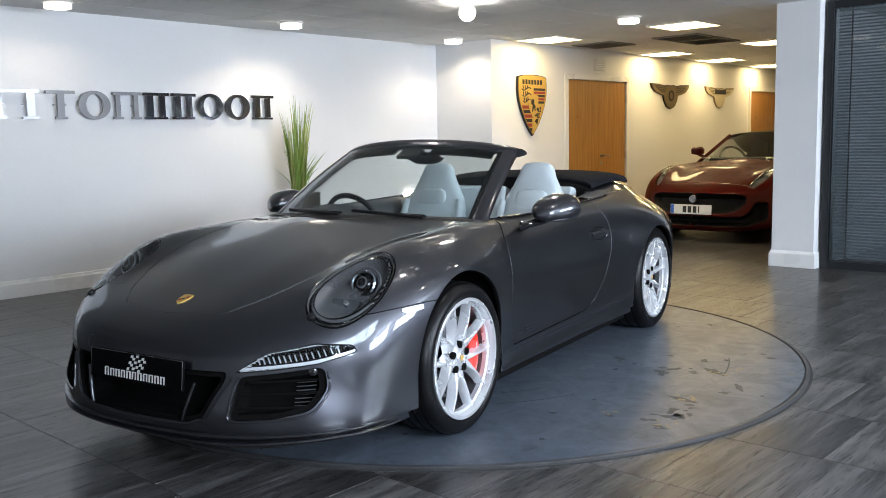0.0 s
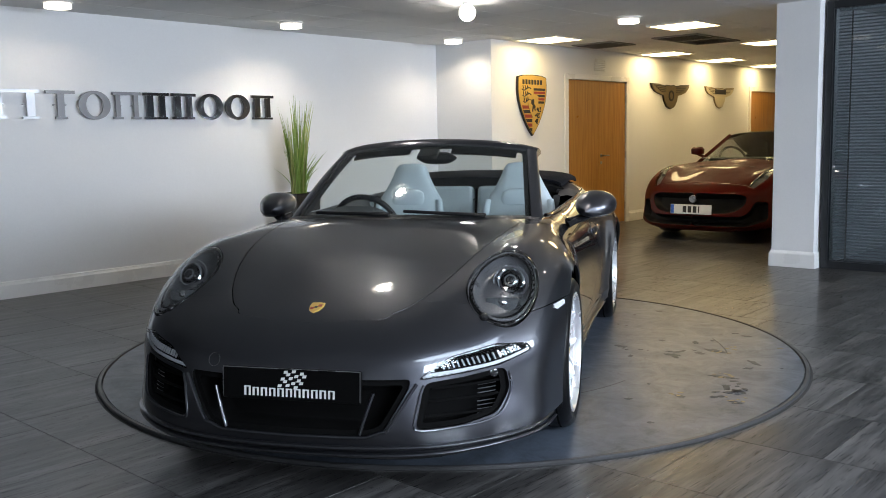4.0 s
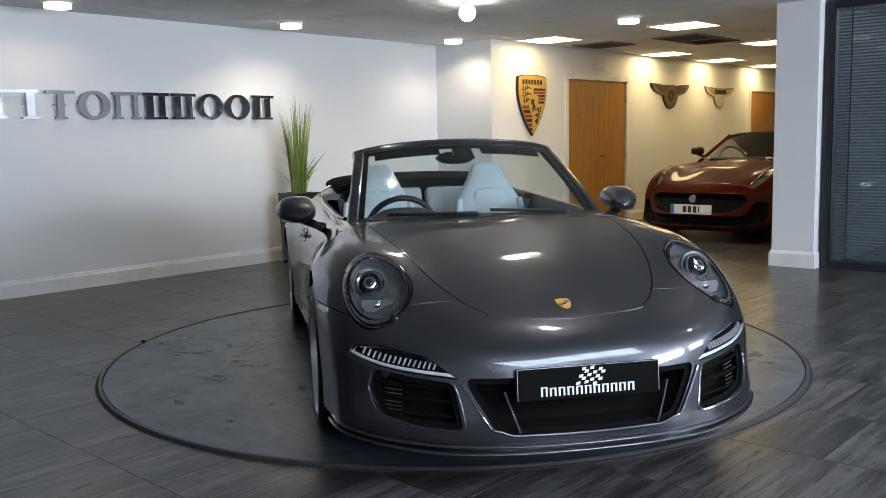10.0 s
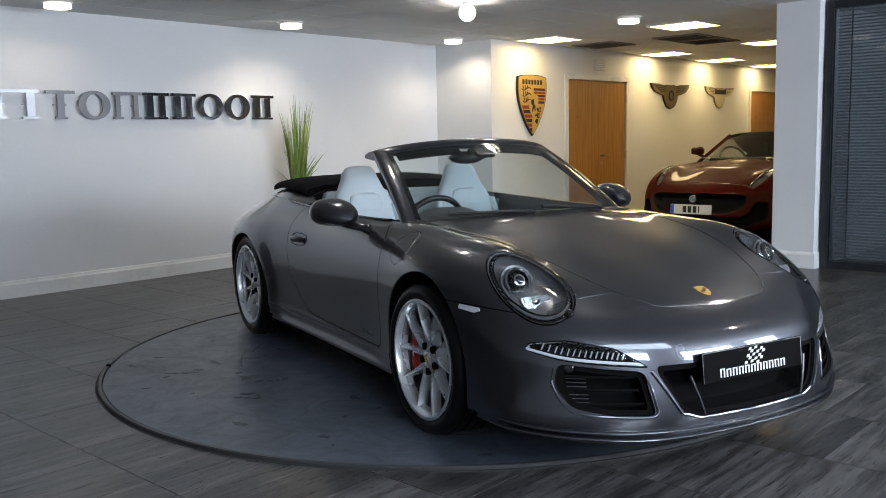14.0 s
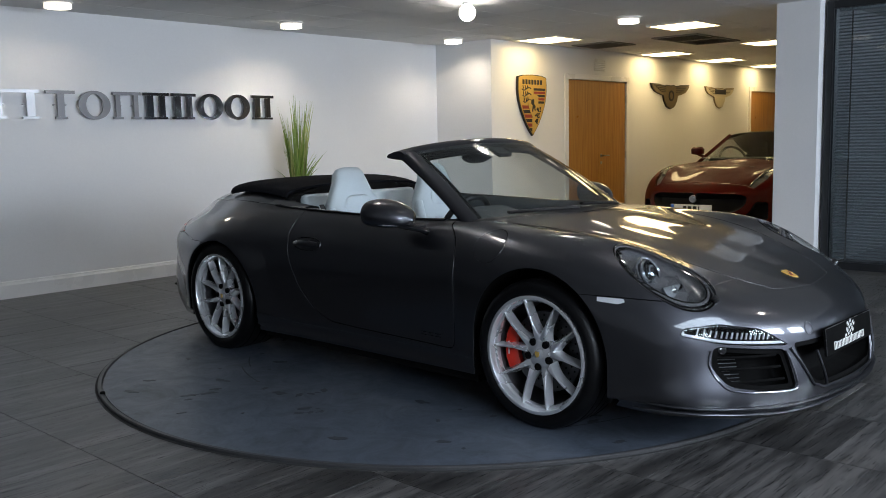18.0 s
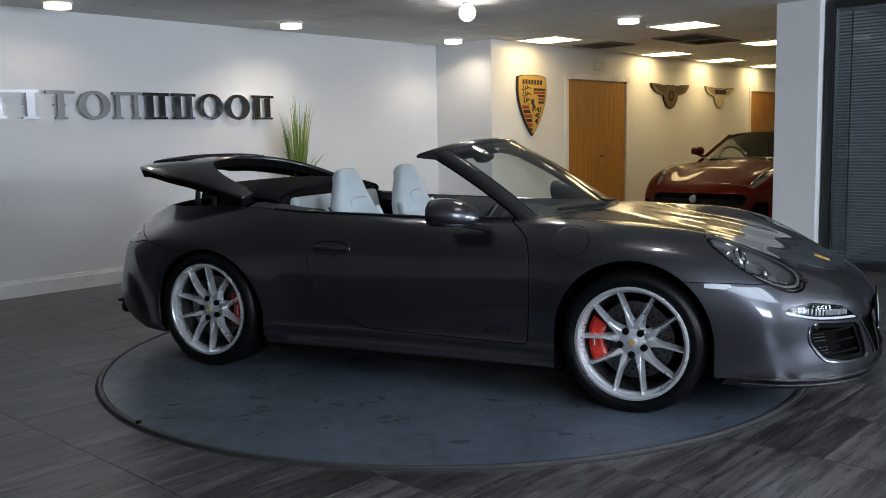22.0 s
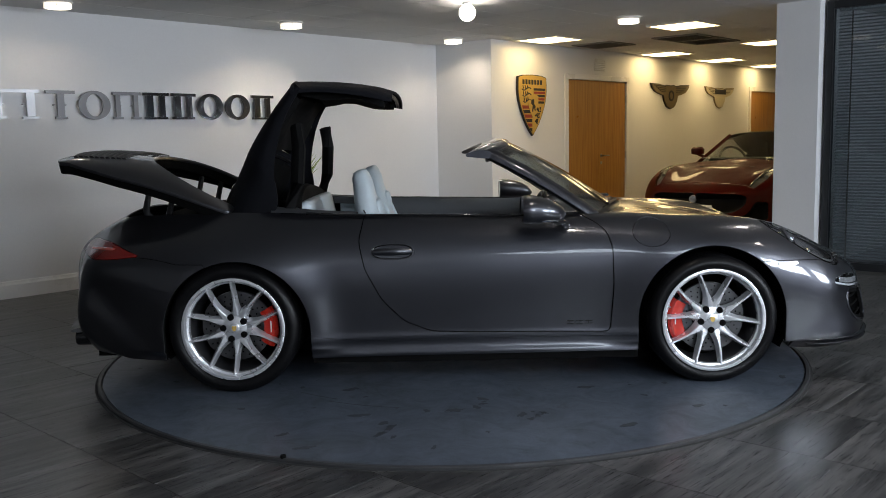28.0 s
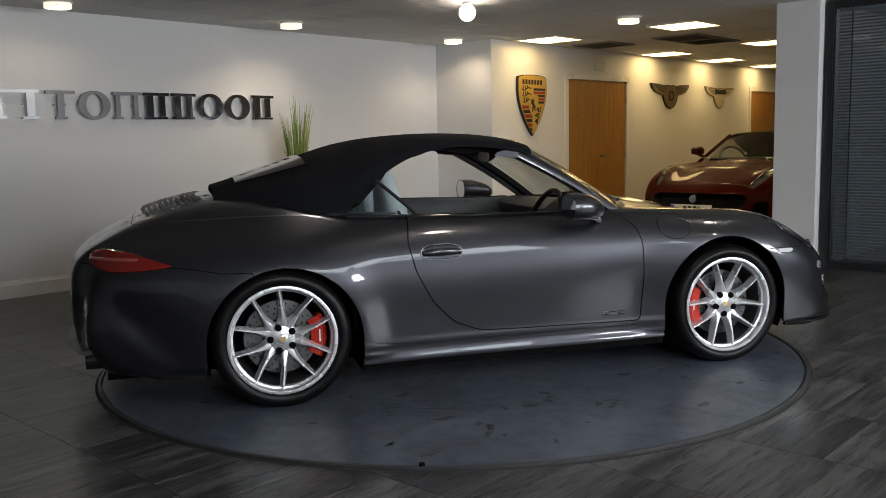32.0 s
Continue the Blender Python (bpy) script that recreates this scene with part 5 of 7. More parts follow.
        part("side_marker", bm, M["drl"], car, "clear side marker lamp")
    p, n = skin_front(-0.325, 0.475)
    bm = B()
    spin_profile(bm, [(0.0245, 0.0008), (0.0255, 0.0008), (0.0255, -0.001), (0.0245, -0.001)], frame_at(p, n), 28, True)
    part("tow_cap", bm, M["housing"], car)
    # intakes: dark hollows with slats
    for (S, field, depth) in BODY["holes"]:
        V, F, N = S
        for side in ((left, right) if field is not mouth_out else (None,)):
            Q = clip(V, F, N, side) if side else S
            d_ = np.clip(front_only(field)(Q[0]) / 0.03, 0, 1)
            d_ = (1 - (1 - d_) ** 2) * depth
            sheet_part("air_intake", (Q[0] - Q[2] * d_[:, None], Q[1], Q[2]), M["shell"], car, "black air intake", edge=0)
    for side in (1, -1):
        for k, z in enumerate((0.295, 0.345, 0.39)):
            bm = B()
            pts = []
            for y in np.linspace(0.485 + 0.01 * k, 0.715 + 0.008 * k, 12):
                p, n = skin_front(side * y, z + 0.02 * (y - 0.48))
                pts.append(p - n * 0.022)
            tube(bm, pts, 0.0055, 6, flat=1.0)
            part("intake_slat", bm, M["shell"], car)
        for k in range(9):
            bm = B()
            z = 0.275 + 0.014 * k
            pts = []
            for y in np.linspace(0.66, 0.72, 4):
                p, n = skin_front(side * y, z)
                pts.append(p - n * 0.035)
            tube(bm, pts, 0.002, 4)
            part("radiator_fin", bm, M["housing"], car)
        # bright edge blades between the intakes
        for y0, z0, y1, z1 in ((0.450, 0.412, 0.355, 0.255), (0.305, 0.384, 0.258, 0.240)):
            bm = B()
            pts = []
            for f in np.linspace(0, 1, 10):
                p, n = skin_front(side * (y0 + (y1 - y0) * f), z0 + (z1 - z0) * f)
                pts.append(p + n * 0.002)
            tube(bm, pts, 0.0075, 8, flat=0.8)
            part("intake_blade", bm, M["paint"], car)
        # thin painted lip round the outer intake
        chain = curve(range(10), (0.744, 0.753, 0.724, 0.668, 0.60, 0.50, 0.448, 0.449, 0.462, 0.474))
        rise = curve(range(10), (0.425, 0.36, 0.283, 0.261, 0.254, 0.248, 0.256, 0.30, 0.37, 0.405))
        pts = []
        for f in np.linspace(0, 9, 46):
            q, n = skin_front(side * float(chain(np.array(f))), float(rise(np.array(f))))
            pts.append(q + n * 0.001)
        bm = B()
        tube(bm, pts, 0.0055, 8)
        part("intake_lip", bm, M["paint"], car)
        p, n = skin_front(side * 0.705, 0.425)
        bm = B()
        spin_profile(bm, [(0.0005, -0.012), (0.012, -0.012), (0.017, -0.014), (0.017, -0.022)], frame_at(p, n), 16)
        part("parking_sensor", bm, M["gloss_black"], car)
    pts = []
    for y in np.linspace(-0.35, 0.35, 31):
        q, n = skin_front(float(y), 0.229 + 0.022 * smoothstep(0.27, 0.35, abs(y)))
        pts.append(q + n * 0.002)
    bm = B()
    tube(bm, pts, 0.0065, 8)
    part("mouth_lip", bm, M["paint"], car)
    # a two-step lip along the chin, from arch to arch
    W = spline_weights(np.arange(15.0), np.linspace(0.6, 13.4, 90))
    for line, out, r, nm in ((W @ NET[:, 1], 0.003, 0.013, "chin_lip"), (W @ (NET[:, 0] * 0.45 + NET[:, 1] * 0.55), 0.020, 0.017, "splitter")):
        bm = B()
        pts = []
        for k in range(len(line)):
            t_ = Vector(line[min(k + 1, len(line) - 1)] - line[max(k - 1, 0)])
            n = Vector((-t_.y, t_.x, 0)).normalized()
            if n.x < 0 and abs(line[k][1]) < 0.7:
                n = -n
            if abs(line[k][1]) >= 0.7 and n.y * line[k][1] < 0:
                n = -n
            pts.append(Vector(line[k]) + n * out)
        tube(bm, pts, lambda f: r * (0.35 + 0.65 * min(1, 6 * min(f, 1 - f))), 10, flat=0.6)
        part(nm, bm, M["paint"], car)
    # show plate
    plate = tagged(new("show_plate"), "black show plate with white bars and a checked flag shape")
    plate.parent = car
    plate.matrix_basis = frame_at(Vector((2.236, 0, 0.408)), (1, 0, 0.10))
    bm = B()
    box(bm, -0.268, 0.268, -0.058, 0.058, -0.010, 0.0, bevel=0.003)
    part("plate", bm, M["plate_black"], plate)
    bm = B()
    for x0, x1, y0, y1 in ((-0.266, 0.266, 0.0545, 0.057), (-0.266, -0.2635, -0.052, 0.054), (0.2635, 0.266, -0.052, 0.054)):
        box(bm, x0, x1, y0, y1, 0.0002, 0.0016)
    part("edge_line", bm, M["steel"], plate, smooth=0)
    for k in range(11):
        x = -0.180 + k * 0.0325
        bm = B()
        h = 0.026 if k else 0.030
        box(bm, x, x + 0.0075, -0.045, -0.045 + h, 0.0002, 0.0016)
        box(bm, x + 0.0175, x + 0.0245, -0.045, -0.045 + h, 0.0002, 0.0016)
        box(bm, x, x + 0.0245, -0.045 + h, -0.041 + h, 0.0002, 0.0016)
        part("word_bar", bm, M["white_plate"], plate, smooth=0)
    for r_ in range(5):
        for c_ in range(6):
            if (r_ + c_) % 2 == 0:
                x, y = -0.050 + c_ * 0.0155 + r_ * 0.006, -0.012 + r_ * 0.0125 + 0.004 * math.sin(c_ * 1.2)
                bm = B()
                prism(bm, [(x, y), (x + 0.0145, y + 0.001), (x + 0.0175, y + 0.0115), (x + 0.003, y + 0.0105)], 0.0002, 0.0014)
                part("flag_check", bm, M["white_plate"], plate, smooth=0)
    # bonnet badge
    p, n = skin_top(1.974, 0.0)
    m = frame_at(p, n, (-1, 0, 0.3))
    bm = B()
    pts = [(-0.026, 0.034), (0, 0.038), (0.026, 0.034), (0.028, 0.005), (0.019, -0.022), (0, -0.038), (-0.019, -0.022), (-0.028, 0.005)]
    prism(bm, pts[::-1], -0.002, 0.004, m)
    badge = part("bonnet_badge", bm, M["gold"], car, "small gold and red shield badge")
    for x, y in ((0.006, 0.004), (-0.021, -0.016)):
        bm = B()
        box(bm, x, x + 0.015, y, y + 0.016, 0.0042, 0.005, m)
        part("badge_field", bm, M["sign_red"], badge, smooth=0)
    bm = B()
    cyl(bm, 0.007, 0.007, 0.001, m @ Matrix.Translation((0, 0, 0.0048)))
    part("badge_centre", bm, M["sign_black"], badge)


front_details()


# ---------------------------------------------------------------- flank and rear details
def flank_details():
    for i, side in enumerate((1, -1)):
        dr = BODY["doors"][i]
        p, n = skin_side(-0.408, 0.703, side)
        m = frame_at(p, n)
        bm = B()
        rows = []
        for r, h in ((1.0, 0.002), (0.93, 0.0028), (0.86, -0.001), (0.6, -0.010), (0.02, -0.014)):
            rows.append([m @ Vector((0.112 * r * math.copysign(abs(math.cos(a)) ** 0.8, math.cos(a)), 0.040 * r * math.copysign(abs(math.sin(a)) ** 0.8, math.sin(a)), h))
                         for a in np.linspace(0, 2 * math.pi, 41)[:-1]])
        grid_sheet(bm, rows, close=True)
        dish = part("handle_dish", bm, M["gloss_black"], dr, "dark recessed handle dish")
        bm = B()
        rows = []
        for r, h in ((1.02, 0.001), (1.0, 0.004), (0.95, 0.004), (0.93, 0.002)):
            rows.append([m @ Vector((0.113 * r * math.copysign(abs(math.cos(a)) ** 0.8, math.cos(a)), 0.041 * r * math.copysign(abs(math.sin(a)) ** 0.8, math.sin(a)), h))
                         for a in np.linspace(0, 2 * math.pi, 41)[:-1]])
        grid_sheet(bm, rows, close=True)
        part("handle_rim", bm, M["paint"], dr)
        bm = B()
        tube(bm, [m @ Vector((x, -0.002, 0.002 + 0.016 * math.cos(x / 0.1 * 1.35))) for x in np.linspace(-0.1, 0.1, 15)], lambda f: 0.010 + 0.005 * math.sin(math.pi * f), 10, flat=1.3)
        part("door_handle", bm, M["paint"], dr, "body-coloured pull handle")
        # belt trim
        bm = B()
        pts = []
        for x in np.linspace(0.50, -0.86, 30):
            y = float(cock_half(np.array(x)))
            q, _ = skin_top(float(x), side * (y + 0.006))
            pts.append(q + Vector((0, 0, 0.004)))
        tube(bm, pts, 0.011, 8, flat=0.7)
        part("belt_trim", bm, M["gloss_black"], car, "black trim along the belt line")
        # small dark script along the door foot
        bm = B()
        for k in range(3):
            q, n2 = skin_side(0.50 + 0.048 * k, 0.318, side)
            for z in (-0.008, 0.006):
                box(bm, -0.019, 0.019, z, z + 0.004, -0.001, 0.0006, frame_at(q, n2))
            box(bm, -0.004, 0.0, -0.004, 0.006, -0.001, 0.0006, frame_at(q, n2))
        part("door_script", bm, M["gloss_black"], dr, smooth=0)
        # side mirror
        mir = tagged(new("door_mirror"), "body-coloured door mirror on a slim stalk")
        mir.parent = car
        c = Vector((0.335, side * 0.925, 0.913))
        bm = B()
        rows = []
        for k, a in enumerate(np.linspace(0, 1, 14)):
            x = -0.085 + 0.225 * a                      # rear glass edge to the nose of the shell
            r = math.sqrt(max(0.0, 1 - max(0, (a - 0.12) / 0.88) ** 2.2)) if a > 0.12 else 0.93 + 0.07 * a / 0.12
            r = max(r, 0.02)
            rows.append([c + Vector((x, side * (0.104 * r * math.copysign(abs(math.cos(b)) ** 0.8, math.cos(b)) - 0.045 * a * a),
                                     0.069 * r * math.copysign(abs(math.sin(b)) ** 0.9, math.sin(b)) - 0.028 * a * a - 0.006 * math.cos(b))) for b in np.linspace(0, 2 * math.pi, 33)[:-1]])
        grid_sheet(bm, rows, close=True)
        part("mirror_shell", bm, M["paint"], mir, smooth=60)
        bm = B()
        rows = [[c + Vector((-0.083 + d_, side * 0.087 * r * math.copysign(abs(math.cos(b)) ** 0.75, math.cos(b)), 0.062 * r * math.copysign(abs(math.sin(b)) ** 0.8, math.sin(b)))) for b in np.linspace(0, 2 * math.pi, 33)[:-1]] for r, d_ in ((1, 0.004), (0.98, 0.0), (0.01, 0.0))]
        grid_sheet(bm, rows, close=True)
        part("mirror_glass", bm, M["chrome"], mir, "mirror glass")
        bm = B()
        tube(bm, [Vector((0.375, side * 0.91, 0.853)), Vector((0.42, side * 0.87, 0.842)), Vector((0.465, side * 0.825, 0.832)), Vector((0.485, side * 0.79, 0.815))], lambda f: 0.014 + 0.014 * f, 10, flat=0.7)
        part("stalk", bm, M["gloss_black"], mir)
        bm = B()
        tube(bm, [c + Vector((0.095 * math.cos(a), side * (0.075 * math.sin(a) - 0.01), -0.052 - 0.006 * math.cos(a))) for a in np.linspace(-0.3, 2.0, 14)], 0.006, 6)
        part("mirror_trim", bm, M["chrome"], mir)
        bm = B()
        tube(bm, [c + Vector((0.030, side * -0.045, -0.040)), c + Vector((0.065, side * -0.075, -0.058)), c + Vector((0.105, side * -0.105, -0.074)), c + Vector((0.140, side * -0.135, -0.080))],
             lambda f: 0.016 + 0.010 * abs(f - 0.4), 10, flat=0.8)
        part("lower_stalk", bm, M["paint"], mir)
        # tail lamp
        V, F, N = BODY["tails"][i]
        tl = tagged(new("tail_light"), "slim red tail light wrapping the corner")
        tl.parent = car
        sheet_part("housing", (V - N * 0.012, F, N), M["tail"], tl, edge=0)
        sheet_part("lens", (V, F, N), M["tail"], tl, edge=0.006, lift=0.002)
        band = clip(V, F, N, lambda P: np.minimum(0.006 - np.abs(P[:, 2] - 0.728 - (P[:, 0] + 2.05) * 0.02), -1.86 - P[:, 0]))
        sheet_part("light_band", band, M["tail_band"], tl, "paler red light band", edge=0.002, lift=0.0035)
        # tail pipes
        bm = B()
        for dy in (0.50, 0.62):
            spin_profile(bm, [(0.036, 0.0), (0.042, 0.004), (0.044, 0.0), (0.044, -0.12), (0.036, -0.12)], frame_at(Vector((-2.135, side * dy, 0.245)), (-1, 0, 0)), 24, True)
        part("tail_pipe", bm, M["gloss_black"], car, "black chrome tail pipes")
    bm = B()
    pts = []
    for y in np.linspace(-0.66, 0.66, 31):
        ok = SKIN_V[:, 0] < -1.8
        P = SKIN_V[ok]
        w = np.argmin(np.hypot(P[:, 1] - y, P[:, 2] - 0.30))
        pts.append(Vector((P[w, 0] - 0.002, y, 0.29)))
    tube(bm, pts, 0.05, 10, flat=0.25)
    part("rear_diffuser", bm, M["black"], car)


flank_details()


# ---------------------------------------------------------------- windscreen and its frame
def screen_point(s, t):
    b = Vector((0.845 - 0.155 * s * s - 0.035 * s ** 4, 0.680 * s, 0.893 - 0.026 * s * s))
    e = Vector((0.215 - 0.090 * s * s - 0.03 * s ** 6, 0.590 * s - 0.02 * s ** 5, 1.262 - 0.045 * s * s - 0.012 * s ** 6))
    p = b * (1 - t) + e * t
    return p + Vector((0.35, 0, 0.8)) * 0.022 * math.sin(math.pi * t) * (1 - 0.3 * s * s)


def windscreen():
    ws = tagged(new("windscreen"), "raked windscreen in a body-coloured frame")
    ws.parent = car
    bm = B()
    grid_sheet(bm, [[screen_point(s, t) for s in np.linspace(-0.965, 0.965, 33)] for t in np.linspace(0.0, 0.975, 17)])
    part("glass", bm, M["screen"], ws, "clear windscreen glass", smooth=80, thick=0.004).visible_shadow = False
    for side in (1, -1):
        bm = B()
        rows = []
        for t in np.linspace(-0.04, 1.0, 22):
            p = screen_point(side * 1.0, t)
            inn = (screen_point(side * 0.9, t) - p).normalized()
            al = (screen_point(side * 1.0, t + 0.02) - screen_point(side * 1.0, t - 0.02)).normalized()
            up = inn.cross(al) * side
            if up.z < 0:
                up = -up
            w, th = 0.058, 0.050
            rows.append([p + inn * a * w + up * b * th for a, b in ((-0.15, -0.1), (-0.28, -0.5), (0.0, -0.95), (0.55, -1.0), (0.9, -0.45), (1.0, 0.0), (0.8, 0.1), (0.2, 0.12))])
        grid_sheet(bm, rows, close=True)
        part("pillar", bm, M["paint"], ws, smooth=50)
        bm = B()
        rows = []
        for t in np.linspace(0.0, 0.98, 20):
            p = screen_point(side * 0.995, t)
            inn = (screen_point(side * 0.9, t) - p).normalized()
            rows.append([p + inn * a - Vector((0.02, 0, 0.038)) * b for a, b in ((0.0, 1.0), (0.085, 1.0), (0.085, 0.25), (0.06, 0.2))])
        grid_sheet(bm, rows)
        part("pillar_trim", bm, M["lining"], ws, smooth=50)
    bm = B()
    rows = []
    for s in np.linspace(-1.02, 1.02, 41):
        p = screen_point(s, 1.0)
        k = 1 - 0.12 * s ** 4
        rows.append([p + Vector(v) * k for v in ((0.045, 0, -0.030), (0.030, 0, -0.006), (0.0, 0, 0.008), (-0.05, 0, 0.006), (-0.105, 0, -0.010), (-0.122, 0, -0.022), (-0.115, 0, -0.034), (-0.05, 0, -0.042), (0.02, 0, -0.048))])
    grid_sheet(bm, rows, close=True)
    for ring in (rows[0], rows[-1]):
        bm.faces.new([bm.verts.new(p) for p in ring])
    part("header_rail", bm, M["paint"], ws, smooth=50)
    bm = B()
    grid_sheet(bm, [[screen_point(s, t) - Vector((0.012, 0, 0.012)) for s in np.linspace(-0.93, 0.93, 31)] for t in (0.985, 0.93, 0.895 )])
    part("header_shade", bm, M["lining"], ws)
    for side in (1, -1):
        bm = B()
        rows = []
        for t in (0.985, 0.93, 0.865, 0.855):
            rows.append([screen_point(s, t) - Vector((0.030, 0, 0.020)) for s in np.linspace(side * 0.20, side * 0.80, 12)])
        grid_sheet(bm, rows)
        part("sun_visor", bm, M["lining"], ws, thick=0.012)
    bm = B()
    rows = []
    for a in np.linspace(-1, 1, 15):
        h = 0.034 * (1 - abs(a) ** 3.5)
        rows.append([(0.135 + dx - 0.012 * a * a, 0.118 * a, 1.165 + h * b - 0.004) for dx, b in ((0, -1), (-0.014, -1.05), (-0.014, 1.05), (0, 1), (0.022, 0.6), (0.028, 0), (0.022, -0.6))])
    grid_sheet(bm, rows, close=True)
    part("inner_mirror", bm, M["black"], ws, "dark rear-view mirror", smooth=50)
    bm = B()
    tube(bm, [(0.15, 0, 1.19), (0.19, 0, 1.225), (0.21, 0, 1.24)], 0.016, 8)
    part("mirror_arm", bm, M["black"], ws)
    bm = B()
    rows = []
    for t in (0.90, 0.78):
        rows.append([screen_point(s, t) - Vector((0.012, 0, 0.012)) for s in np.linspace(-0.09, 0.09, 5)])
    grid_sheet(bm, rows)
    part("sensor_patch", bm, M["black"], ws, thick=0.02)
    for x0, s0, s1 in ((0, -0.08, -0.72), (1, 0.62, 0.02)):
        bm = B()
        p0 = screen_point(s0, 0.0) + Vector((0.03, 0, 0.004))
        tube(bm, [p0, screen_point(s0 * 0.7 + s1 * 0.3, 0.0) + Vector((0.025, 0, 0.012)), screen_point(s1, 0.02) + Vector((0.014, 0, 0.014))], 0.009, 6)
        tube(bm, [screen_point(s0 + (s1 - s0) * f, 0.004 + 0.024 * f) + Vector((0.010, 0, 0.010)) for f in np.linspace(0, 1.0, 10)], 0.006, 6)
        part("wiper", bm, M["black"], ws, "black wiper arm")
    bm = B()
    rows = [[screen_point(s, 0.0) + Vector((0.060 - d_, 0, z)) for s in np.linspace(-0.99, 0.99, 31)] for d_, z in ((0.0, -0.012), (0.03, 0.002), (0.075, 0.004))]
    grid_sheet(bm, rows)
    part("cowl", bm, M["black"], ws)


windscreen()


# ---------------------------------------------------------------- cabin
def soft_loft(bm, sections, n=28, power=0.7):
    """Rounded sections (centre, half-width, half-depth, lean) joined into one padded body."""
    rows = []
    for (cx, cy, cz), hw, hd, lean in sections:
        c, s = math.cos(lean), math.sin(lean)
        row = []
        for b in np.linspace(0, 2 * math.pi, n + 1)[:-1]:
            y = hw * math.copysign(abs(math.cos(b)) ** power, math.cos(b))
            d_ = hd * math.copysign(abs(math.sin(b)) ** power, math.sin(b))
            row.append((cx + d_ * c, cy + y, cz + d_ * s))
        rows.append(row)
    grid_sheet(bm, rows, close=True)
    bm.verts.ensure_lookup_table()
    bm.faces.new(bm.verts[:n][::-1])
    bm.faces.new(bm.verts[-n:])
    return bm


def cabin():
    for side in (1, -1):
        y = 0.365 * side
        seat = tagged(new("seat"), "pale blue-grey leather sports seat")
        seat.parent = car
        bm = B()
        soft_loft(bm, [((-0.40, y, 0.40), 0.20, 0.05, 0.2), ((-0.43, y, 0.47), 0.225, 0.075, 0.25), ((-0.485, y, 0.62), 0.235, 0.080, 0.3), ((-0.53, y, 0.76), 0.235, 0.075, 0.3),
                       ((-0.562, y, 0.88), 0.205, 0.068, 0.3), ((-0.582, y, 0.965), 0.155, 0.060, 0.3), ((-0.590, y, 1.03), 0.122, 0.055, 0.35), ((-0.602, y, 1.075), 0.108, 0.048, 0.3),
                       ((-0.606, y, 1.100), 0.085, 0.036, 0.3), ((-0.607, y, 1.108), 0.05, 0.018, 0.3)])
        part("backrest", bm, M["leather"], seat, smooth=70)
        bm = B()
        soft_loft(bm, [((-0.556, y, 0.84), 0.115, 0.030, 0.3), ((-0.562, y, 0.88), 0.115, 0.034, 0.3), ((-0.568, y, 0.925), 0.10, 0.03, 0.3), ((-0.572, y, 0.945), 0.06, 0.015, 0.3)])
        for v in bm.verts:
            v.co.x += 0.052
        part("shoulder_pad", bm, M["leather"], seat, smooth=70)
        bm = B()
        soft_loft(bm, [((-0.10, y, 0.32), 0.23, 0.26, 0.06), ((-0.10, y, 0.42), 0.25, 0.28, 0.08), ((-0.10, y, 0.465), 0.235, 0.26, 0.1), ((-0.10, y, 0.475), 0.18, 0.2, 0.1)])
        part("cushion", bm, M["leather"], seat, smooth=70)
        for e in (-1, 1):
            bm = B()
            tube(bm, [(-0.38 - 0.15 * f, y + e * (0.225 + 0.01 * math.sin(3 * f) - 0.03 * f), 0.45 + 0.42 * f) for f in np.linspace(0, 1, 12)], lambda f: 0.045 * (1 - 0.45 * f), 10, flat=1.5)
            part("bolster", bm, M["leather"], seat, smooth=70)
        # rear bench half
        bm = B()
        box(bm, -0.06, 0.05, -0.235, 0.235, -0.21, 0.21, Matrix.Translation((-0.88, side * 0.25, 0.735)) @ Matrix.Rotation(-0.22, 4, "Y"), bevel=0.03)
        part("rear_backrest", bm, M["leather"], car, "pale leather rear seat back", smooth=70)
        bm = B()
        box(bm, -0.86, -0.58, side * 0.25 - 0.22, side * 0.25 + 0.22, 0.44, 0.54, bevel=0.03)
        part("rear_cushion", bm, M["leather"], car, smooth=70)
        # door card and side trim
        bm = B()
        rows = []
        for x in np.linspace(0.62, -0.84, 22):
            yy = float(cock_half(np.array(x)))
            q, _ = skin_top(float(x), side * (yy + 0.004))
            rows.append([(x, side * (yy + 0.002), q.z + 0.006), (x, side * (yy - 0.02), q.z + 0.002), (x, side * (yy - 0.05), q.z - 0.04), (x, side * (yy - 0.06), q.z - 0.12), (x, side * (yy - 0.02), q.z - 0.30), (x, side * (yy - 0.03), 0.3)])
        grid_sheet(bm, rows)
        part("door_card", bm, M["dash"], car, "dark grey door lining", smooth=60)
        bm = B()
        rows = []
        for x in np.linspace(-0.55, -0.84, 8):
            yy = float(cock_half(np.array(x)))
            rows.append([(x, side * (yy - 0.055), 0.86), (x, side * (yy - 0.066), 0.83), (x, side * (yy - 0.07), 0.7), (x, side * (yy - 0.07), 0.5)])
        grid_sheet(bm, rows)
        part("side_panel", bm, M["leather"], car, "pale leather rear side panel", smooth=60)
        bm = B()
        tube(bm, [(-0.57, side * 0.60, 0.90), (-0.52, side * 0.59, 0.80), (-0.45, side * 0.585, 0.62), (-0.40, side * 0.58, 0.45)], 0.022, 6, flat=0.15)
        part("seat_belt", bm, M["orange"], car, "black seat belt")
    # dash, binnacle, console
    bm = B()
    rows = []
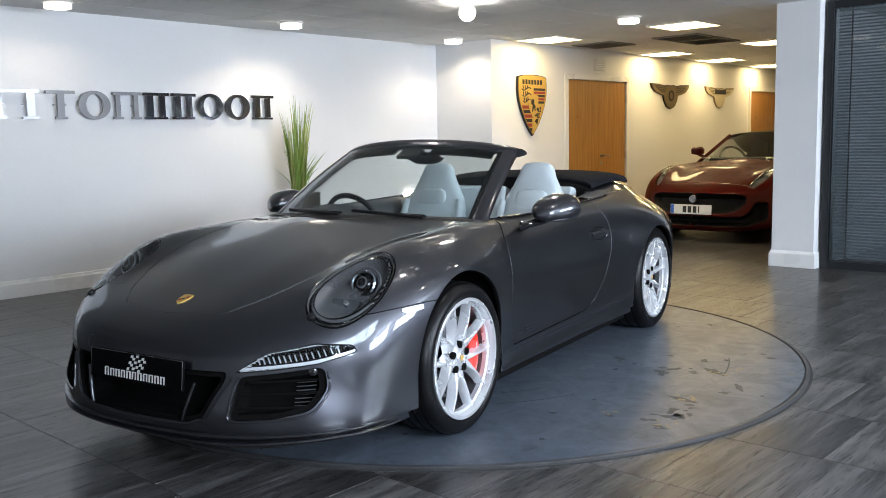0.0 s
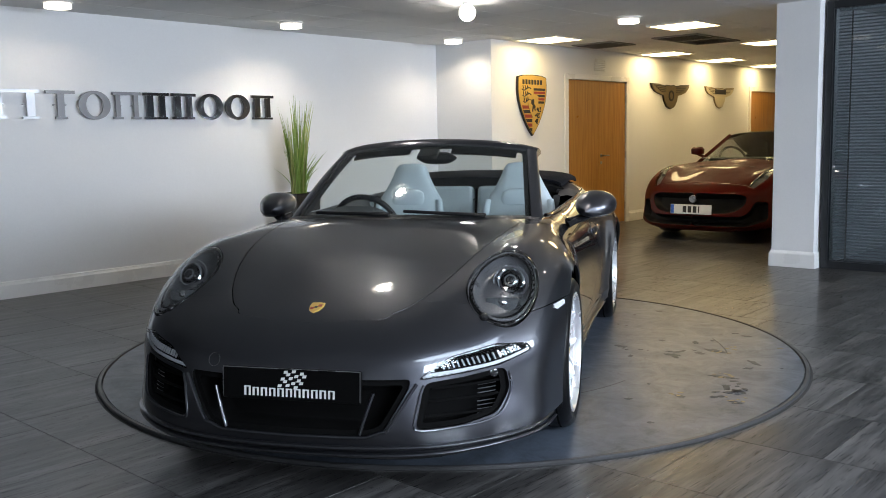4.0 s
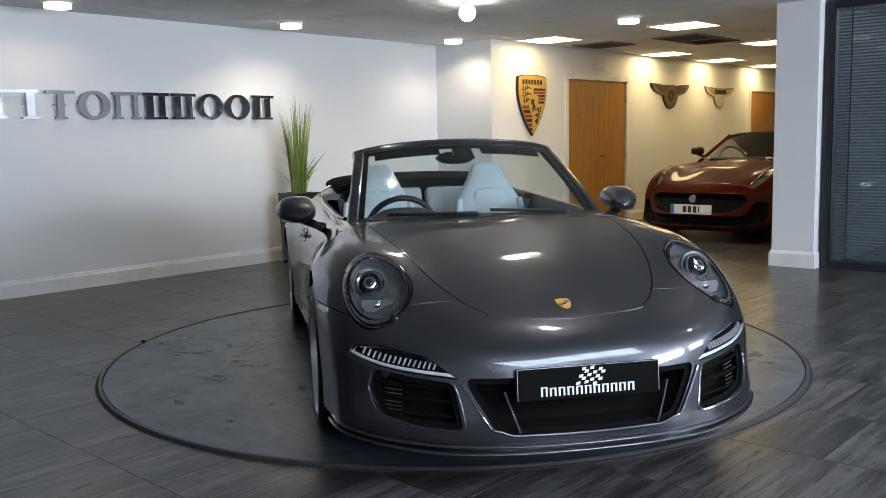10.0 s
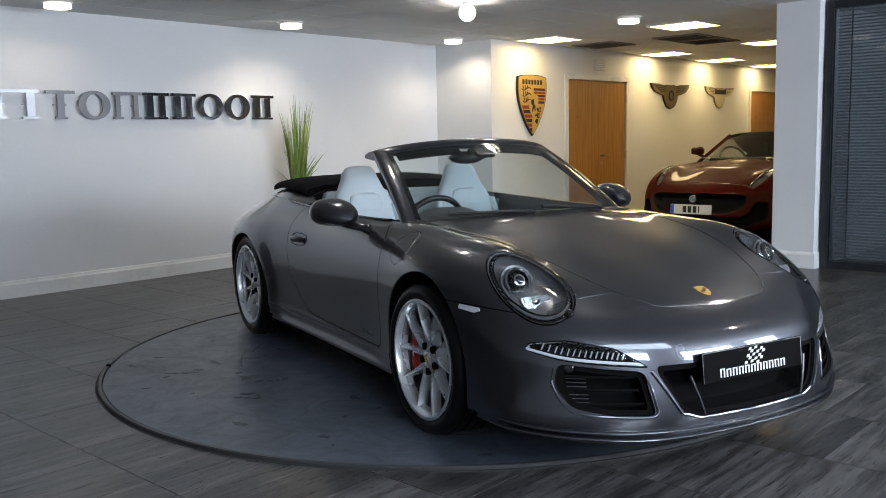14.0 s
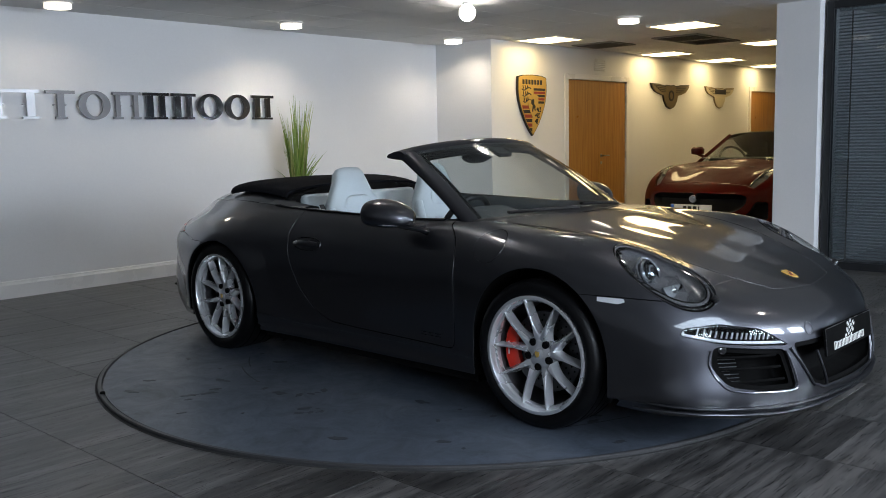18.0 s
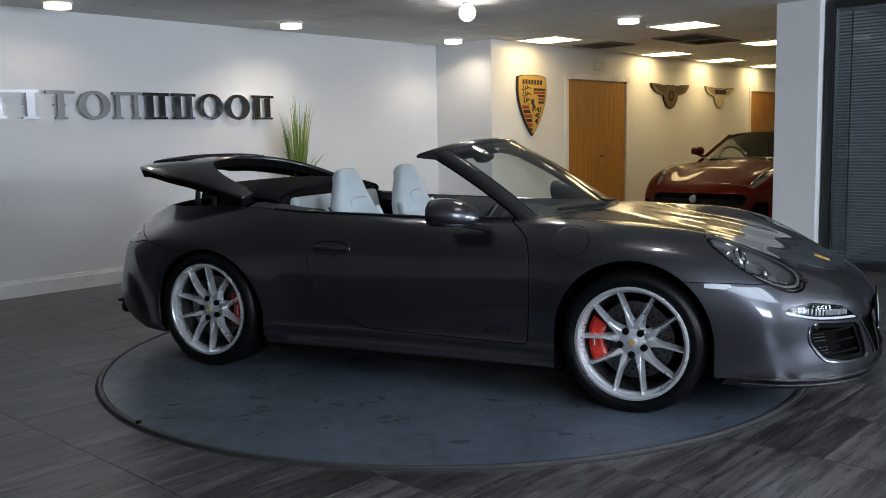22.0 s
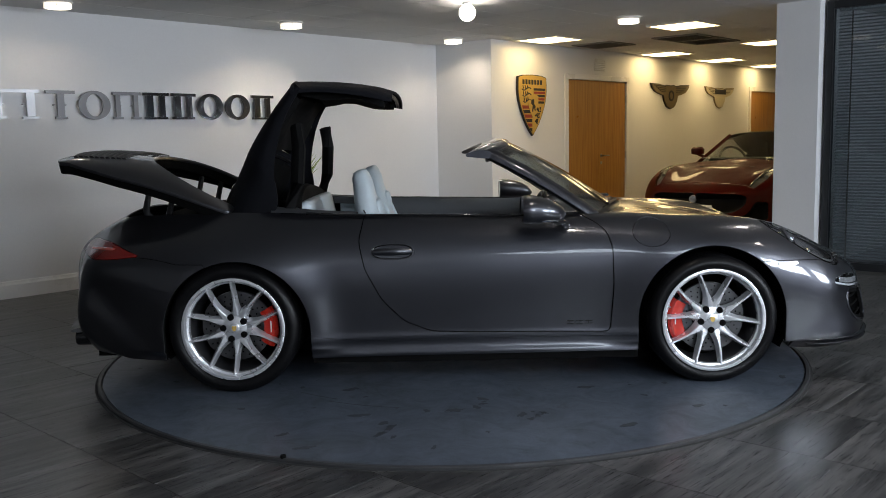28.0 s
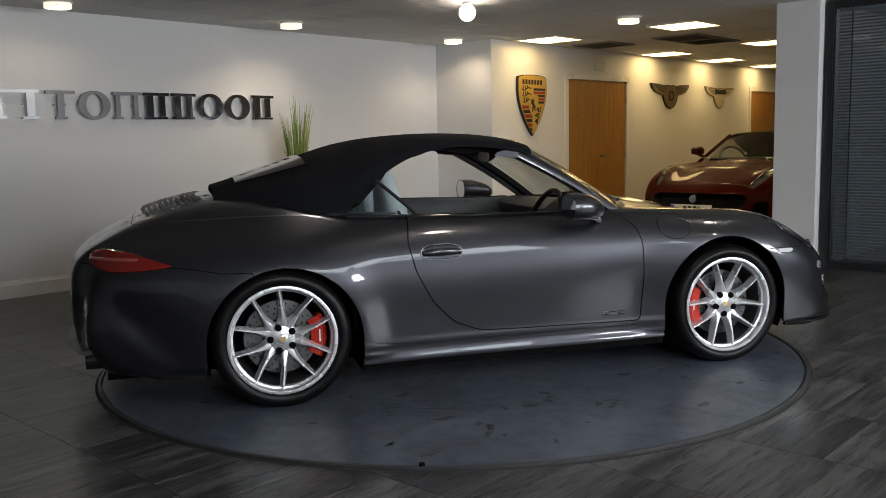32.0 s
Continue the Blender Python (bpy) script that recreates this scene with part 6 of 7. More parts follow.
    for y in np.linspace(-0.64, 0.64, 41):
        hood_ = 0.055 * math.exp(-((y + 0.36) / 0.16) ** 4)
        cx = 0.0 - 0.05 * (y / 0.64) ** 2
        rows.append([(0.84 + cx * 2.4, y, 0.862), (0.70 + cx * 2, y, 0.872 + 0.2 * hood_), (0.56 + cx, y, 0.868 + hood_ * 0.9), (0.47, y, 0.858 + hood_), (0.43, y, 0.835 + hood_ * 0.8),
                     (0.435, y, 0.80), (0.46, y, 0.70), (0.48, y, 0.55), (0.55, y, 0.45)])
    grid_sheet(bm, rows)
    part("dashboard", bm, M["dash"], car, "dark grey dashboard", smooth=60)
    bm = B()
    soft_loft(bm, [((0.20, 0, 0.30), 0.12, 0.40, 0), ((0.20, 0, 0.55), 0.115, 0.38, 0.15), ((0.20, 0, 0.60), 0.10, 0.36, 0.18)])
    part("console", bm, M["dash"], car)
    bm = B()
    soft_loft(bm, [((0.12, 0, 0.62), 0.012, 0.012, 0), ((0.12, 0, 0.72), 0.012, 0.012, 0), ((0.12, 0, 0.74), 0.026, 0.026, 0), ((0.12, 0, 0.78), 0.022, 0.022, 0)], 14)
    part("gear_lever", bm, M["black"], car)
    sw = tagged(new("steering_wheel"), "dark leather steering wheel with three spokes")
    sw.parent = car
    m = frame_at(Vector((0.345, -0.36, 0.795)), (-0.90, 0, 0.42), (0, 0, 1))
    bm = B()
    ring = [(0.182 + 0.016 * math.cos(a), 0.016 * math.sin(a)) for a in np.linspace(0, 2 * math.pi, 13)[:-1]]
    spin_profile(bm, ring, m, 48, True)
    part("wheel_rim", bm, M["black"], sw)
    bm = B()
    spin_profile(bm, [(0.0005, 0.01), (0.05, 0.008), (0.062, -0.005), (0.062, -0.03), (0.0005, -0.03)], m, 28)
    part("wheel_hub", bm, M["black"], sw)
    for a in (0, 180, 270):
        bm = B()
        box(bm, 0.05, 0.175, -0.018, 0.018, -0.014, -0.004, m @ Matrix.Rotation(radians(a), 4, "Z"), bevel=0.003)
        part("wheel_spoke", bm, M["black"], sw)
    bm = B()
    tube(bm, [m @ Vector((0, 0, -0.03)), m @ Vector((0, 0, -0.16))], 0.04, 12)
    part("column", bm, M["black"], sw)
    # cabin tub and roof well
    bm = B()
    box(bm, -0.95, 0.80, -0.66, 0.66, 0.20, 0.23)
    box(bm, -1.02, -0.96, -0.66, 0.66, 0.23, 0.86)
    part("cabin_floor", bm, M["lining"], car, smooth=0)
    V, F, N = BODY["well"]
    sheet_part("roof_well", (V - np.array([0, 0, 0.085]), F, N), M["lining"], car, edge=0)
    bm = B()
    rows = []
    for a in np.linspace(-1, 1, 33):
        y = 0.60 * a
        z = 0.925 + 0.095 * (1 - a * a)
        x = -0.93 - 0.10 * (1 - a * a) * 0.4
        rows.append([(x + 0.03, y, z - 0.10), (x + 0.025, y, z - 0.01), (x - 0.01, y, z), (x - 0.06, y, z - 0.005), (x - 0.07, y, z - 0.05)])
    grid_sheet(bm, rows)
    part("rear_shelf_arch", bm, M["lining"], car, "black padded arch behind the rear seats", smooth=60)
    for side in (1, -1):
        bm = B()
        rows = []
        for x in np.linspace(-0.60, -1.05, 12):
            f = (-0.60 - x) / 0.45
            q, _ = skin_top(float(x), side * 0.715)
            rows.append([(x, side * (0.715 - 0.01 * f), q.z + 0.007), (x, side * (0.66 - 0.03 * f), q.z + 0.018 + 0.01 * f), (x, side * (0.60 - 0.04 * f), q.z + 0.02 * f + 0.008), (x, side * 0.57, q.z - 0.03)])
        grid_sheet(bm, rows)
        part("quarter_cap", bm, M["dash"], car, "dark cap over the quarter", smooth=60)


cabin()

# ---------------------------------------------------------------- the folding roof and the rear lid
roof_z = curve([-1.52, -1.35, -1.10, -0.80, -0.42, -0.19, 0.0, 0.13, 0.20], [1.035, 1.085, 1.160, 1.252, 1.300, 1.303, 1.290, 1.268, 1.245])
roof_low = curve([-1.52, -1.25, -1.00, -0.88, -0.76, -0.64, -0.50, -0.36, -0.05, 0.20], [0.930, 0.890, 0.876, 0.888, 1.015, 1.105, 1.178, 1.214, 1.218, 1.175])
roof_half = curve([-1.52, -1.3, -1.05, -0.85, -0.6, -0.3, 0.0, 0.20], [0.44, 0.56, 0.655, 0.675, 0.645, 0.625, 0.61, 0.585])


def roof_row(x, drop=0.0):
    zc, zl, w = (float(f(np.array(x))) for f in (roof_z, roof_low, roof_half))
    row = []
    for q in np.linspace(-1, 1, 41):
        a = abs(q) * math.pi / 2
        side = math.sin(a) ** 0.80
        z = zl + (zc - zl) * math.cos(a) ** 0.62
        row.append(Vector((x, math.copysign(w * side, q), z - drop)))
    return row


JOINTS = {"closed": ((0.165, 1.255), (-0.35, 1.303), (-0.80, 1.252), (-1.45, 1.055))}


def roof_piece(name, x0, x1, origin, label):
    """A stiff piece of the roof, built round its front joint."""
    ob = tagged(new(name), label)
    ob.parent = car
    o = Vector((origin[0], 0, origin[1]))
    n = max(6, int(abs(x1 - x0) / 0.03))
    bm = B()
    grid_sheet(bm, [[p - o for p in roof_row(x)] for x in np.linspace(x0, x1, n)])
    part("canvas", bm, M["fabric"], ob, "black canvas", smooth=70, thick=0.014)
    # folded lining under the canvas
    bm = B()
    rows = []
    for x in np.linspace(x0 - 0.05, x1 + 0.04, 8):
        low = roof_row(x, 0.085)[9:-9]
        rows.append([p - o + Vector((0, 0, 0.062)) for p in low] + [p - o + Vector((0, 0, 0.012 * math.sin(9 * p.y + 20 * x))) for p in low[::-1]])
    grid_sheet(bm, rows, close=True)
    part("lining", bm, M["lining"], ob, "black inner lining", smooth=60)
    for x in ((x0 + x1) / 2, x0 - 0.03):
        bm = B()
        tube(bm, [p - o - Vector((0, 0, 0.03)) for p in roof_row(x)[4:-4]], 0.011, 6)
        part("roof_bow", bm, M["black"], ob)
    return ob


CL = JOINTS["closed"]
roof_front = roof_piece("roof_front", 0.185, -0.35, CL[0], "front section of the black canvas roof")
roof_mid = roof_piece("roof_middle", -0.35, -0.80, CL[1], "middle section of the black canvas roof")
roof_rear = roof_piece("roof_rear", -0.80, -1.50, CL[2], "rear section of the black canvas roof")
o = Vector((CL[2][0], 0, CL[2][1]))
bm = B()
rows = []
for x in np.linspace(-1.02, -1.38, 12):
    full = roof_row(x)
    rows.append([p - o + Vector((-0.003, 0, 0.010)) for p in full if abs(p.y) < 0.44])
k = min(len(r) for r in rows)
rows = [r[(len(r) - k) // 2:(len(r) - k) // 2 + k] for r in rows]
grid_sheet(bm, rows)
part("rear_window", bm, M["gloss_black"], roof_rear, "dark glass rear window", smooth=70, thick=0.004)
ROOF_ARMS = []
for side in (1, -1):
    bm = B()
    tube(bm, [(0.0, side * 0.60, 0.0), (0.05, side * 0.61, 0.20), (0.05, side * 0.60, 0.38), (0.03, side * 0.57, 0.50)], 0.030, 8, flat=1.6)
    arm = part("roof_arm", bm, M["lining"], car, "black folding roof arm")
    arm.matrix_basis = Matrix.Translation((-0.83, 0, 0.88))
    ROOF_ARMS.append(arm)
    # quarter window that rises with the roof
    bm = B()
    prism(bm, [(-0.86, 0.0), (-0.48, 0.0), (-0.70, 0.190)], -0.002, 0.002, Matrix.Translation((0, side * 0.695, 0.868)) @ Matrix.Rotation(radians(90), 4, "X"))
    qw = part("quarter_window", bm, M["screen"], car, "small triangular quarter window", smooth=0)
    qw.visible_shadow = False
    bm = B()
    tube(bm, [(-0.47, side * 0.695, 0.868), (-0.70, side * 0.695, 1.065)], 0.010, 6)
    part("glass_edge", bm, M["black"], qw)
    ROOF_ARMS.append(qw)

# lid
lid = tagged(new("rear_lid"), "grey rear lid with two forward arms and a slatted spoiler grille")
lid.parent = car
LID_O = Vector((-0.88, 0, 0.90))
V, F, N = BODY["lid"]
Vl = V - np.array(LID_O)
sheet_part("lid_skin", (Vl, F, N), M["paint"], lid, edge=0.070)
sheet_part("lid_lining", (Vl - N * 0.040, F, N), M["black"], lid, "black inner lining", edge=0)
for k in range(10):
    x = -1.60 - 0.029 * k
    bm = B()
    pts = []
    w = 0.40 + 0.02 * math.sin(k / 9 * math.pi)
    for y in np.linspace(-w, w, 25):
        q, _ = skin_top(x + 0.04 * (y / 0.4) ** 2, float(y))
        pts.append(q - LID_O + Vector((0, 0, 0.004)))
    tube(bm, pts, 0.0125, 8, flat=0.55)
    part("grille_slat", bm, M["black"], lid)
for side in (1, -1):
    for x, dx in ((-1.22, 0.0), (-1.35, 0.05)):
        bm = B()
        tube(bm, [Vector((x + a - LID_O.x, side * 0.52, z)) for a, z in ((0.0, 0.0), (0.004, -0.08), (0.008, -0.135), (0.022, -0.165), (0.06, -0.185), (0.12, -0.21))], 0.015, 8, flat=1.3)
        part("lid_strut", bm, M["black"], lid, "black lid strut")


# ---------------------------------------------------------------- the red coupe in the corridor
def red_car():
    m = ROOM @ pose(8.03, 1.345, FLOOR, 0, 0, 180)
    t = thing("red_coupe", "dark red sports coupe parked in the corridor", "car", m)
    net = NET.copy()
    net[:, :, 2] = net[:, :, 2] * 1.03 + 0.01 + 0.030 * np.exp(-((net[:, :, 0] - 1.85) / 0.45) ** 2) * (net[:, :, 2] > 0.45)
    net[:, :, 1] *= 1.02
    V, F = loft(net, 101, 180)
    # a raised bonnet centre and sharper shoulders
    V[:, 2] += 0.030 * np.exp(-(V[:, 1] / 0.30) ** 4) * np.exp(-((V[:, 0] - 1.25) / 0.55) ** 4) * (V[:, 2] > 0.6)
    N = normals(V, F)
    if N[len(N) // 2][2] < 0:
        N, F = -N, [f[::-1] for f in F]
    S = clip(V, F, N, f_arch)
    S = clip(*S, r_arch)
    S = clip(*S, lambda P: -cockpit(P))
    mouth = poly_field(rounded([(0, 0.585), (0.50, 0.575), (0.60, 0.545), (0.585, 0.45), (0.50, 0.375), (0.35, 0.345), (0, 0.34)], 0.05))
    low = poly_field(rounded([(0, 0.315), (0.55, 0.315), (0.63, 0.36), (0.68, 0.49), (0.79, 0.48), (0.80, 0.27), (0.62, 0.20), (0, 0.20)], 0.03))
    eye = poly_field(rounded([(1.30, 0.70), (1.55, 0.745), (1.82, 0.71), (1.99, 0.635), (1.97, 0.575), (1.82, 0.60), (1.55, 0.665)], 0.02))

    def m_f(P):
        return np.where(P[:, 0] > 1.7, np.maximum(mouth(np.abs(P[:, 1]), P[:, 2]), mouth(-np.abs(P[:, 1]), P[:, 2])), -1.0)

    def l_f(P):
        return np.where(P[:, 0] > 1.5, low(np.abs(P[:, 1]), P[:, 2]), -1.0)

    def e_f(P):
        return np.where(P[:, 2] > 0.55, eye(P[:, 0], np.abs(P[:, 1])), -1.0)
    for fn, mat, nm, lab in ((m_f, "mesh_black", "grille", "black mesh grille"), (l_f, "mesh_black", "lower_intake", "black lower intake")):
        hole, S = split(S, fn, 0.0)
        d_ = np.clip(fn(hole[0]) / 0.03, 0, 1) * 0.075
        sheet_part(nm, (hole[0] - hole[2] * d_[:, None], hole[1], hole[2]), M[mat], t, lab, edge=0)
    eyes, S = split(S, e_f, 0.002)
    for side in (left, right):
        E = clip(*eyes, side)
        lamp = tagged(new("headlight"), "swept-back clear headlight")
        lamp.parent = t
        sheet_part("housing", (E[0] - E[2] * 0.03, E[1], E[2]), M["housing"], lamp, edge=0)
        sheet_part("lens", E, M["lens"], lamp, edge=0.004).visible_shadow = False
        c = E[0].mean(0) - np.array([0.03, 0, 0.02])
        bm = B()
        spin_profile(bm, [(0.02, 0.02), (0.05, 0.012), (0.055, 0.0), (0.02, 0.0)], frame_at(Vector(c), (0.8, 0, 0.6)), 24, True)
        part("lamp_ring", bm, M["reflector"], lamp)
    bonnet, S = split(S, lambda P: np.minimum(np.minimum(0.62 - np.abs(P[:, 1]), 1.98 - P[:, 0]), np.minimum(P[:, 0] - 0.86, (P[:, 2] - 0.6) * 5)), 0.002)
    sheet_part("bonnet", bonnet, M["red_paint"], t)
    sheet_part("body", S, M["red_paint"], t, edge=0.02)
    bm = B()
    box(bm, -1.9, 2.0, -0.72, 0.72, 0.17, 0.20)
    part("underside", bm, M["shell"], t, smooth=0)
    for side in (1, -1):
        for k in range(2):
            bm = B()
            prism(bm, [(1.32 - 0.02 * k, 0.0), (1.42, 0.0), (1.38, 0.035), (1.30, 0.035)], -0.004, 0.002, Matrix.Translation((0, side * (0.30 + 0.02 * k), 0.885 - 0.02 * k)))
        part("bonnet_vent", bm, M["black"], t)
        bm = B()
        soft_loft(bm, [((0.38, side * 0.85, 0.985), 0.02, 0.02, 0), ((0.38, side * 0.87, 1.0), 0.085, 0.06, 0), ((0.38, side * 0.87, 1.06), 0.09, 0.065, 0), ((0.38, side * 0.87, 1.10), 0.06, 0.04, 0)], 18)
        tube(bm, [(0.42, side * 0.74, 0.96), (0.40, side * 0.84, 0.99)], 0.02, 8)
        part("door_mirror", bm, M["red_paint"], t, smooth=70)
    # cabin: screen, pillars, dark roof
    def top_pt(s, tt):
        b = Vector((0.86 - 0.17 * s * s, 0.70 * s, 0.925 - 0.03 * s * s))
        e = Vector((0.12 - 0.08 * s * s, 0.54 * s, 1.305 - 0.045 * s * s))
        return b * (1 - tt) + e * tt
    bm = B()
    grid_sheet(bm, [[top_pt(s, q) for s in np.linspace(-0.95, 0.95, 21)] for q in np.linspace(0, 1, 9)])
    part("windscreen", bm, M["screen"], t, smooth=80, thick=0.004).visible_shadow = False
    for side in (1, -1):
        bm = B()
        tube(bm, [top_pt(side, q) for q in np.linspace(-0.03, 0.96, 9)], 0.024, 8)
        part("pillar", bm, M["red_paint"], t)
    bm = B()
    rows = []
    for x in np.linspace(0.13, -1.5, 22):
        z = 1.305 - 0.02 * ((x + 0.35) / 0.5) ** 2 if x > -0.9 else 1.305 - 0.02 * (0.55 / 0.5) ** 2 + (x + 0.9) * 0.48
        z = max(z, 0.98)
        row = []
        for q in np.linspace(-1, 1, 21):
            a = abs(q) * math.pi / 2
            w = 0.66 if x < -0.3 else 0.66 - 0.12 * (x + 0.3) / 0.43
            lowz = 0.99 if x < -0.75 else 0.99 + 0.20 * smoothstep(-0.75, -0.2, x)
            row.append((x, math.copysign(w * math.sin(a) ** 0.8, q), lowz + (z - lowz) * math.cos(a) ** 0.6))
        rows.append(row)
    grid_sheet(bm, rows)
    part("roof", bm, M["gloss_black"], t, "gloss black roof", smooth=70, thick=0.01)
    for y in (-0.36, 0.36):
        bm = B()
        soft_loft(bm, [((-0.25, y, 0.5), 0.22, 0.08, 0.3), ((-0.38, y, 0.85), 0.22, 0.07, 0.3), ((-0.45, y, 1.0), 0.14, 0.06, 0.3), ((-0.48, y, 1.14), 0.12, 0.05, 0.3), ((-0.49, y, 1.17), 0.06, 0.03, 0.3)])
        part("seat", bm, M["lining"], t, smooth=70)
    bm = B()
    rows = []
    for y in np.linspace(-0.66, 0.66, 15):
        rows.append([(0.82 - 0.1 * abs(y), y, 0.95), (0.55, y, 0.965), (0.45, y, 0.94), (0.45, y, 0.6)])
    grid_sheet(bm, rows)
    part("dashboard", bm, M["dash"], t, smooth=60)
    bm = B()
    ring = [(0.18 + 0.016 * math.cos(a), 0.016 * math.sin(a)) for a in np.linspace(0, 2 * math.pi, 9)[:-1]]
    spin_profile(bm, ring, frame_at(Vector((0.37, -0.36, 0.93)), (-0.9, 0, 0.42)), 32, True)
    part("steering_wheel", bm, M["black"], t)
    # plate with bars, round badge
    pl = tagged(new("number_plate"), "white number plate with a blue end and dark bars")
    pl.parent = t
    pl.matrix_basis = frame_at(Vector((2.285, 0.0, 0.395)), (1, 0, 0.05))
    bm = B()
    box(bm, -0.26, 0.26, -0.056, 0.056, -0.012, 0, bevel=0.003)
    part("plate", bm, M["white_plate"], pl)
    bm = B()
    box(bm, -0.256, -0.215, -0.052, 0.052, 0.0003, 0.0015)
    part("blue_end", bm, M["blue"], pl, smooth=0)
    for k in range(4):
        bm = B()
        box(bm, -0.10 + 0.065 * k, -0.10 + 0.065 * k + (0.045 if k < 3 else 0.015), -0.038, 0.038, 0.0003, 0.0015)
        part("bar", bm, M["sign_black"], pl, smooth=0)
    bm = B()
    cyl(bm, 0.045, 0.04, 0.02, frame_at(Vector((2.235, 0, 0.515)), (1, 0, 0.1)))
    part("grille_badge", bm, M["steel"], t)
    for x in (1.225, -1.225):
        for side in (1, -1):
            w = new("wheel")
            w.parent = t
            w.matrix_basis = Matrix.Translation((x, side * 0.80, 0.345)) @ (Matrix() if side > 0 else Matrix.Rotation(math.pi, 4, "Z"))
            turn = Matrix.Rotation(radians(-90), 4, "X")
            bm = B()
            spin_profile(bm, [(0.25, 0.10), (0.28, 0.115), (0.325, 0.112), (0.343, 0.09), (0.345, 0), (0.343, -0.09), (0.325, -0.112), (0.25, -0.10)], turn, 48, True)
            part("tyre", bm, M["rubber"], w)
            bm = B()
            spin_profile(bm, [(0.252, 0.10), (0.24, 0.105), (0.23, 0.08), (0.225, -0.09)], turn, 48)
            for k in range(5):
                tube(bm, [(0.03 * math.cos(a_), 0.075, 0.03 * math.sin(a_)) if f_ == 0 else (0.238 * math.cos(a_), 0.09, 0.238 * math.sin(a_)) for a_ in (2 * math.pi * k / 5,) for f_ in (0, 1)], 0.022, 6)
            part("rim", bm, M["alloy"], w)
            bm = B()
            spin_profile(bm, [(0.0005, 0.02), (0.225, 0.02), (0.225, 0.0), (0.0005, 0.0)], turn, 32)
            part("brake", bm, M["shell"], w)


red_car()


# ---------------------------------------------------------------- turntable
table = thing("turntable", "grey-blue painted round car turntable with scuffs and a dark rim", "turntable")
bm = B()
spin_profile(bm, [(0.0005, -0.0005), (2.012, -0.0005), (2.012, FLOOR - 0.002), (0.0005, FLOOR - 0.002)], seg=160)
part("platform", bm, M["disc"], table)
bm = B()
spin_profile(bm, [(2.018, FLOOR - 0.002), (2.018, -0.001), (2.021, 0.004), (2.036, 0.004), (2.041, -0.001), (2.041, FLOOR - 0.002)], seg=160)
part("rim", bm, M["disc_rim"], table, "grey steel rim")
bm = B()
spin_profile(bm, [(2.041, FLOOR - 0.002), (2.0412, FLOOR + 0.0015), (2.054, FLOOR + 0.0015), (2.055, FLOOR - 0.002)], seg=160)
part("rim_gap", bm, M["joint"], table, "dark joint round the rim")


def blot(bm, x, y, size, rnd, long=1.0, turn=0.0, z=0.0006):
    n = 14
    pts = []
    for k in range(n):
        a = 2 * math.pi * k / n
        r = size * rnd.uniform(0.45, 1.0)
        px, py = r * math.cos(a) * long, r * math.sin(a)
        pts.append((x + px * math.cos(turn) - py * math.sin(turn), y + px * math.sin(turn) + py * math.cos(turn)))
    prism(bm, pts, -0.0003, z)



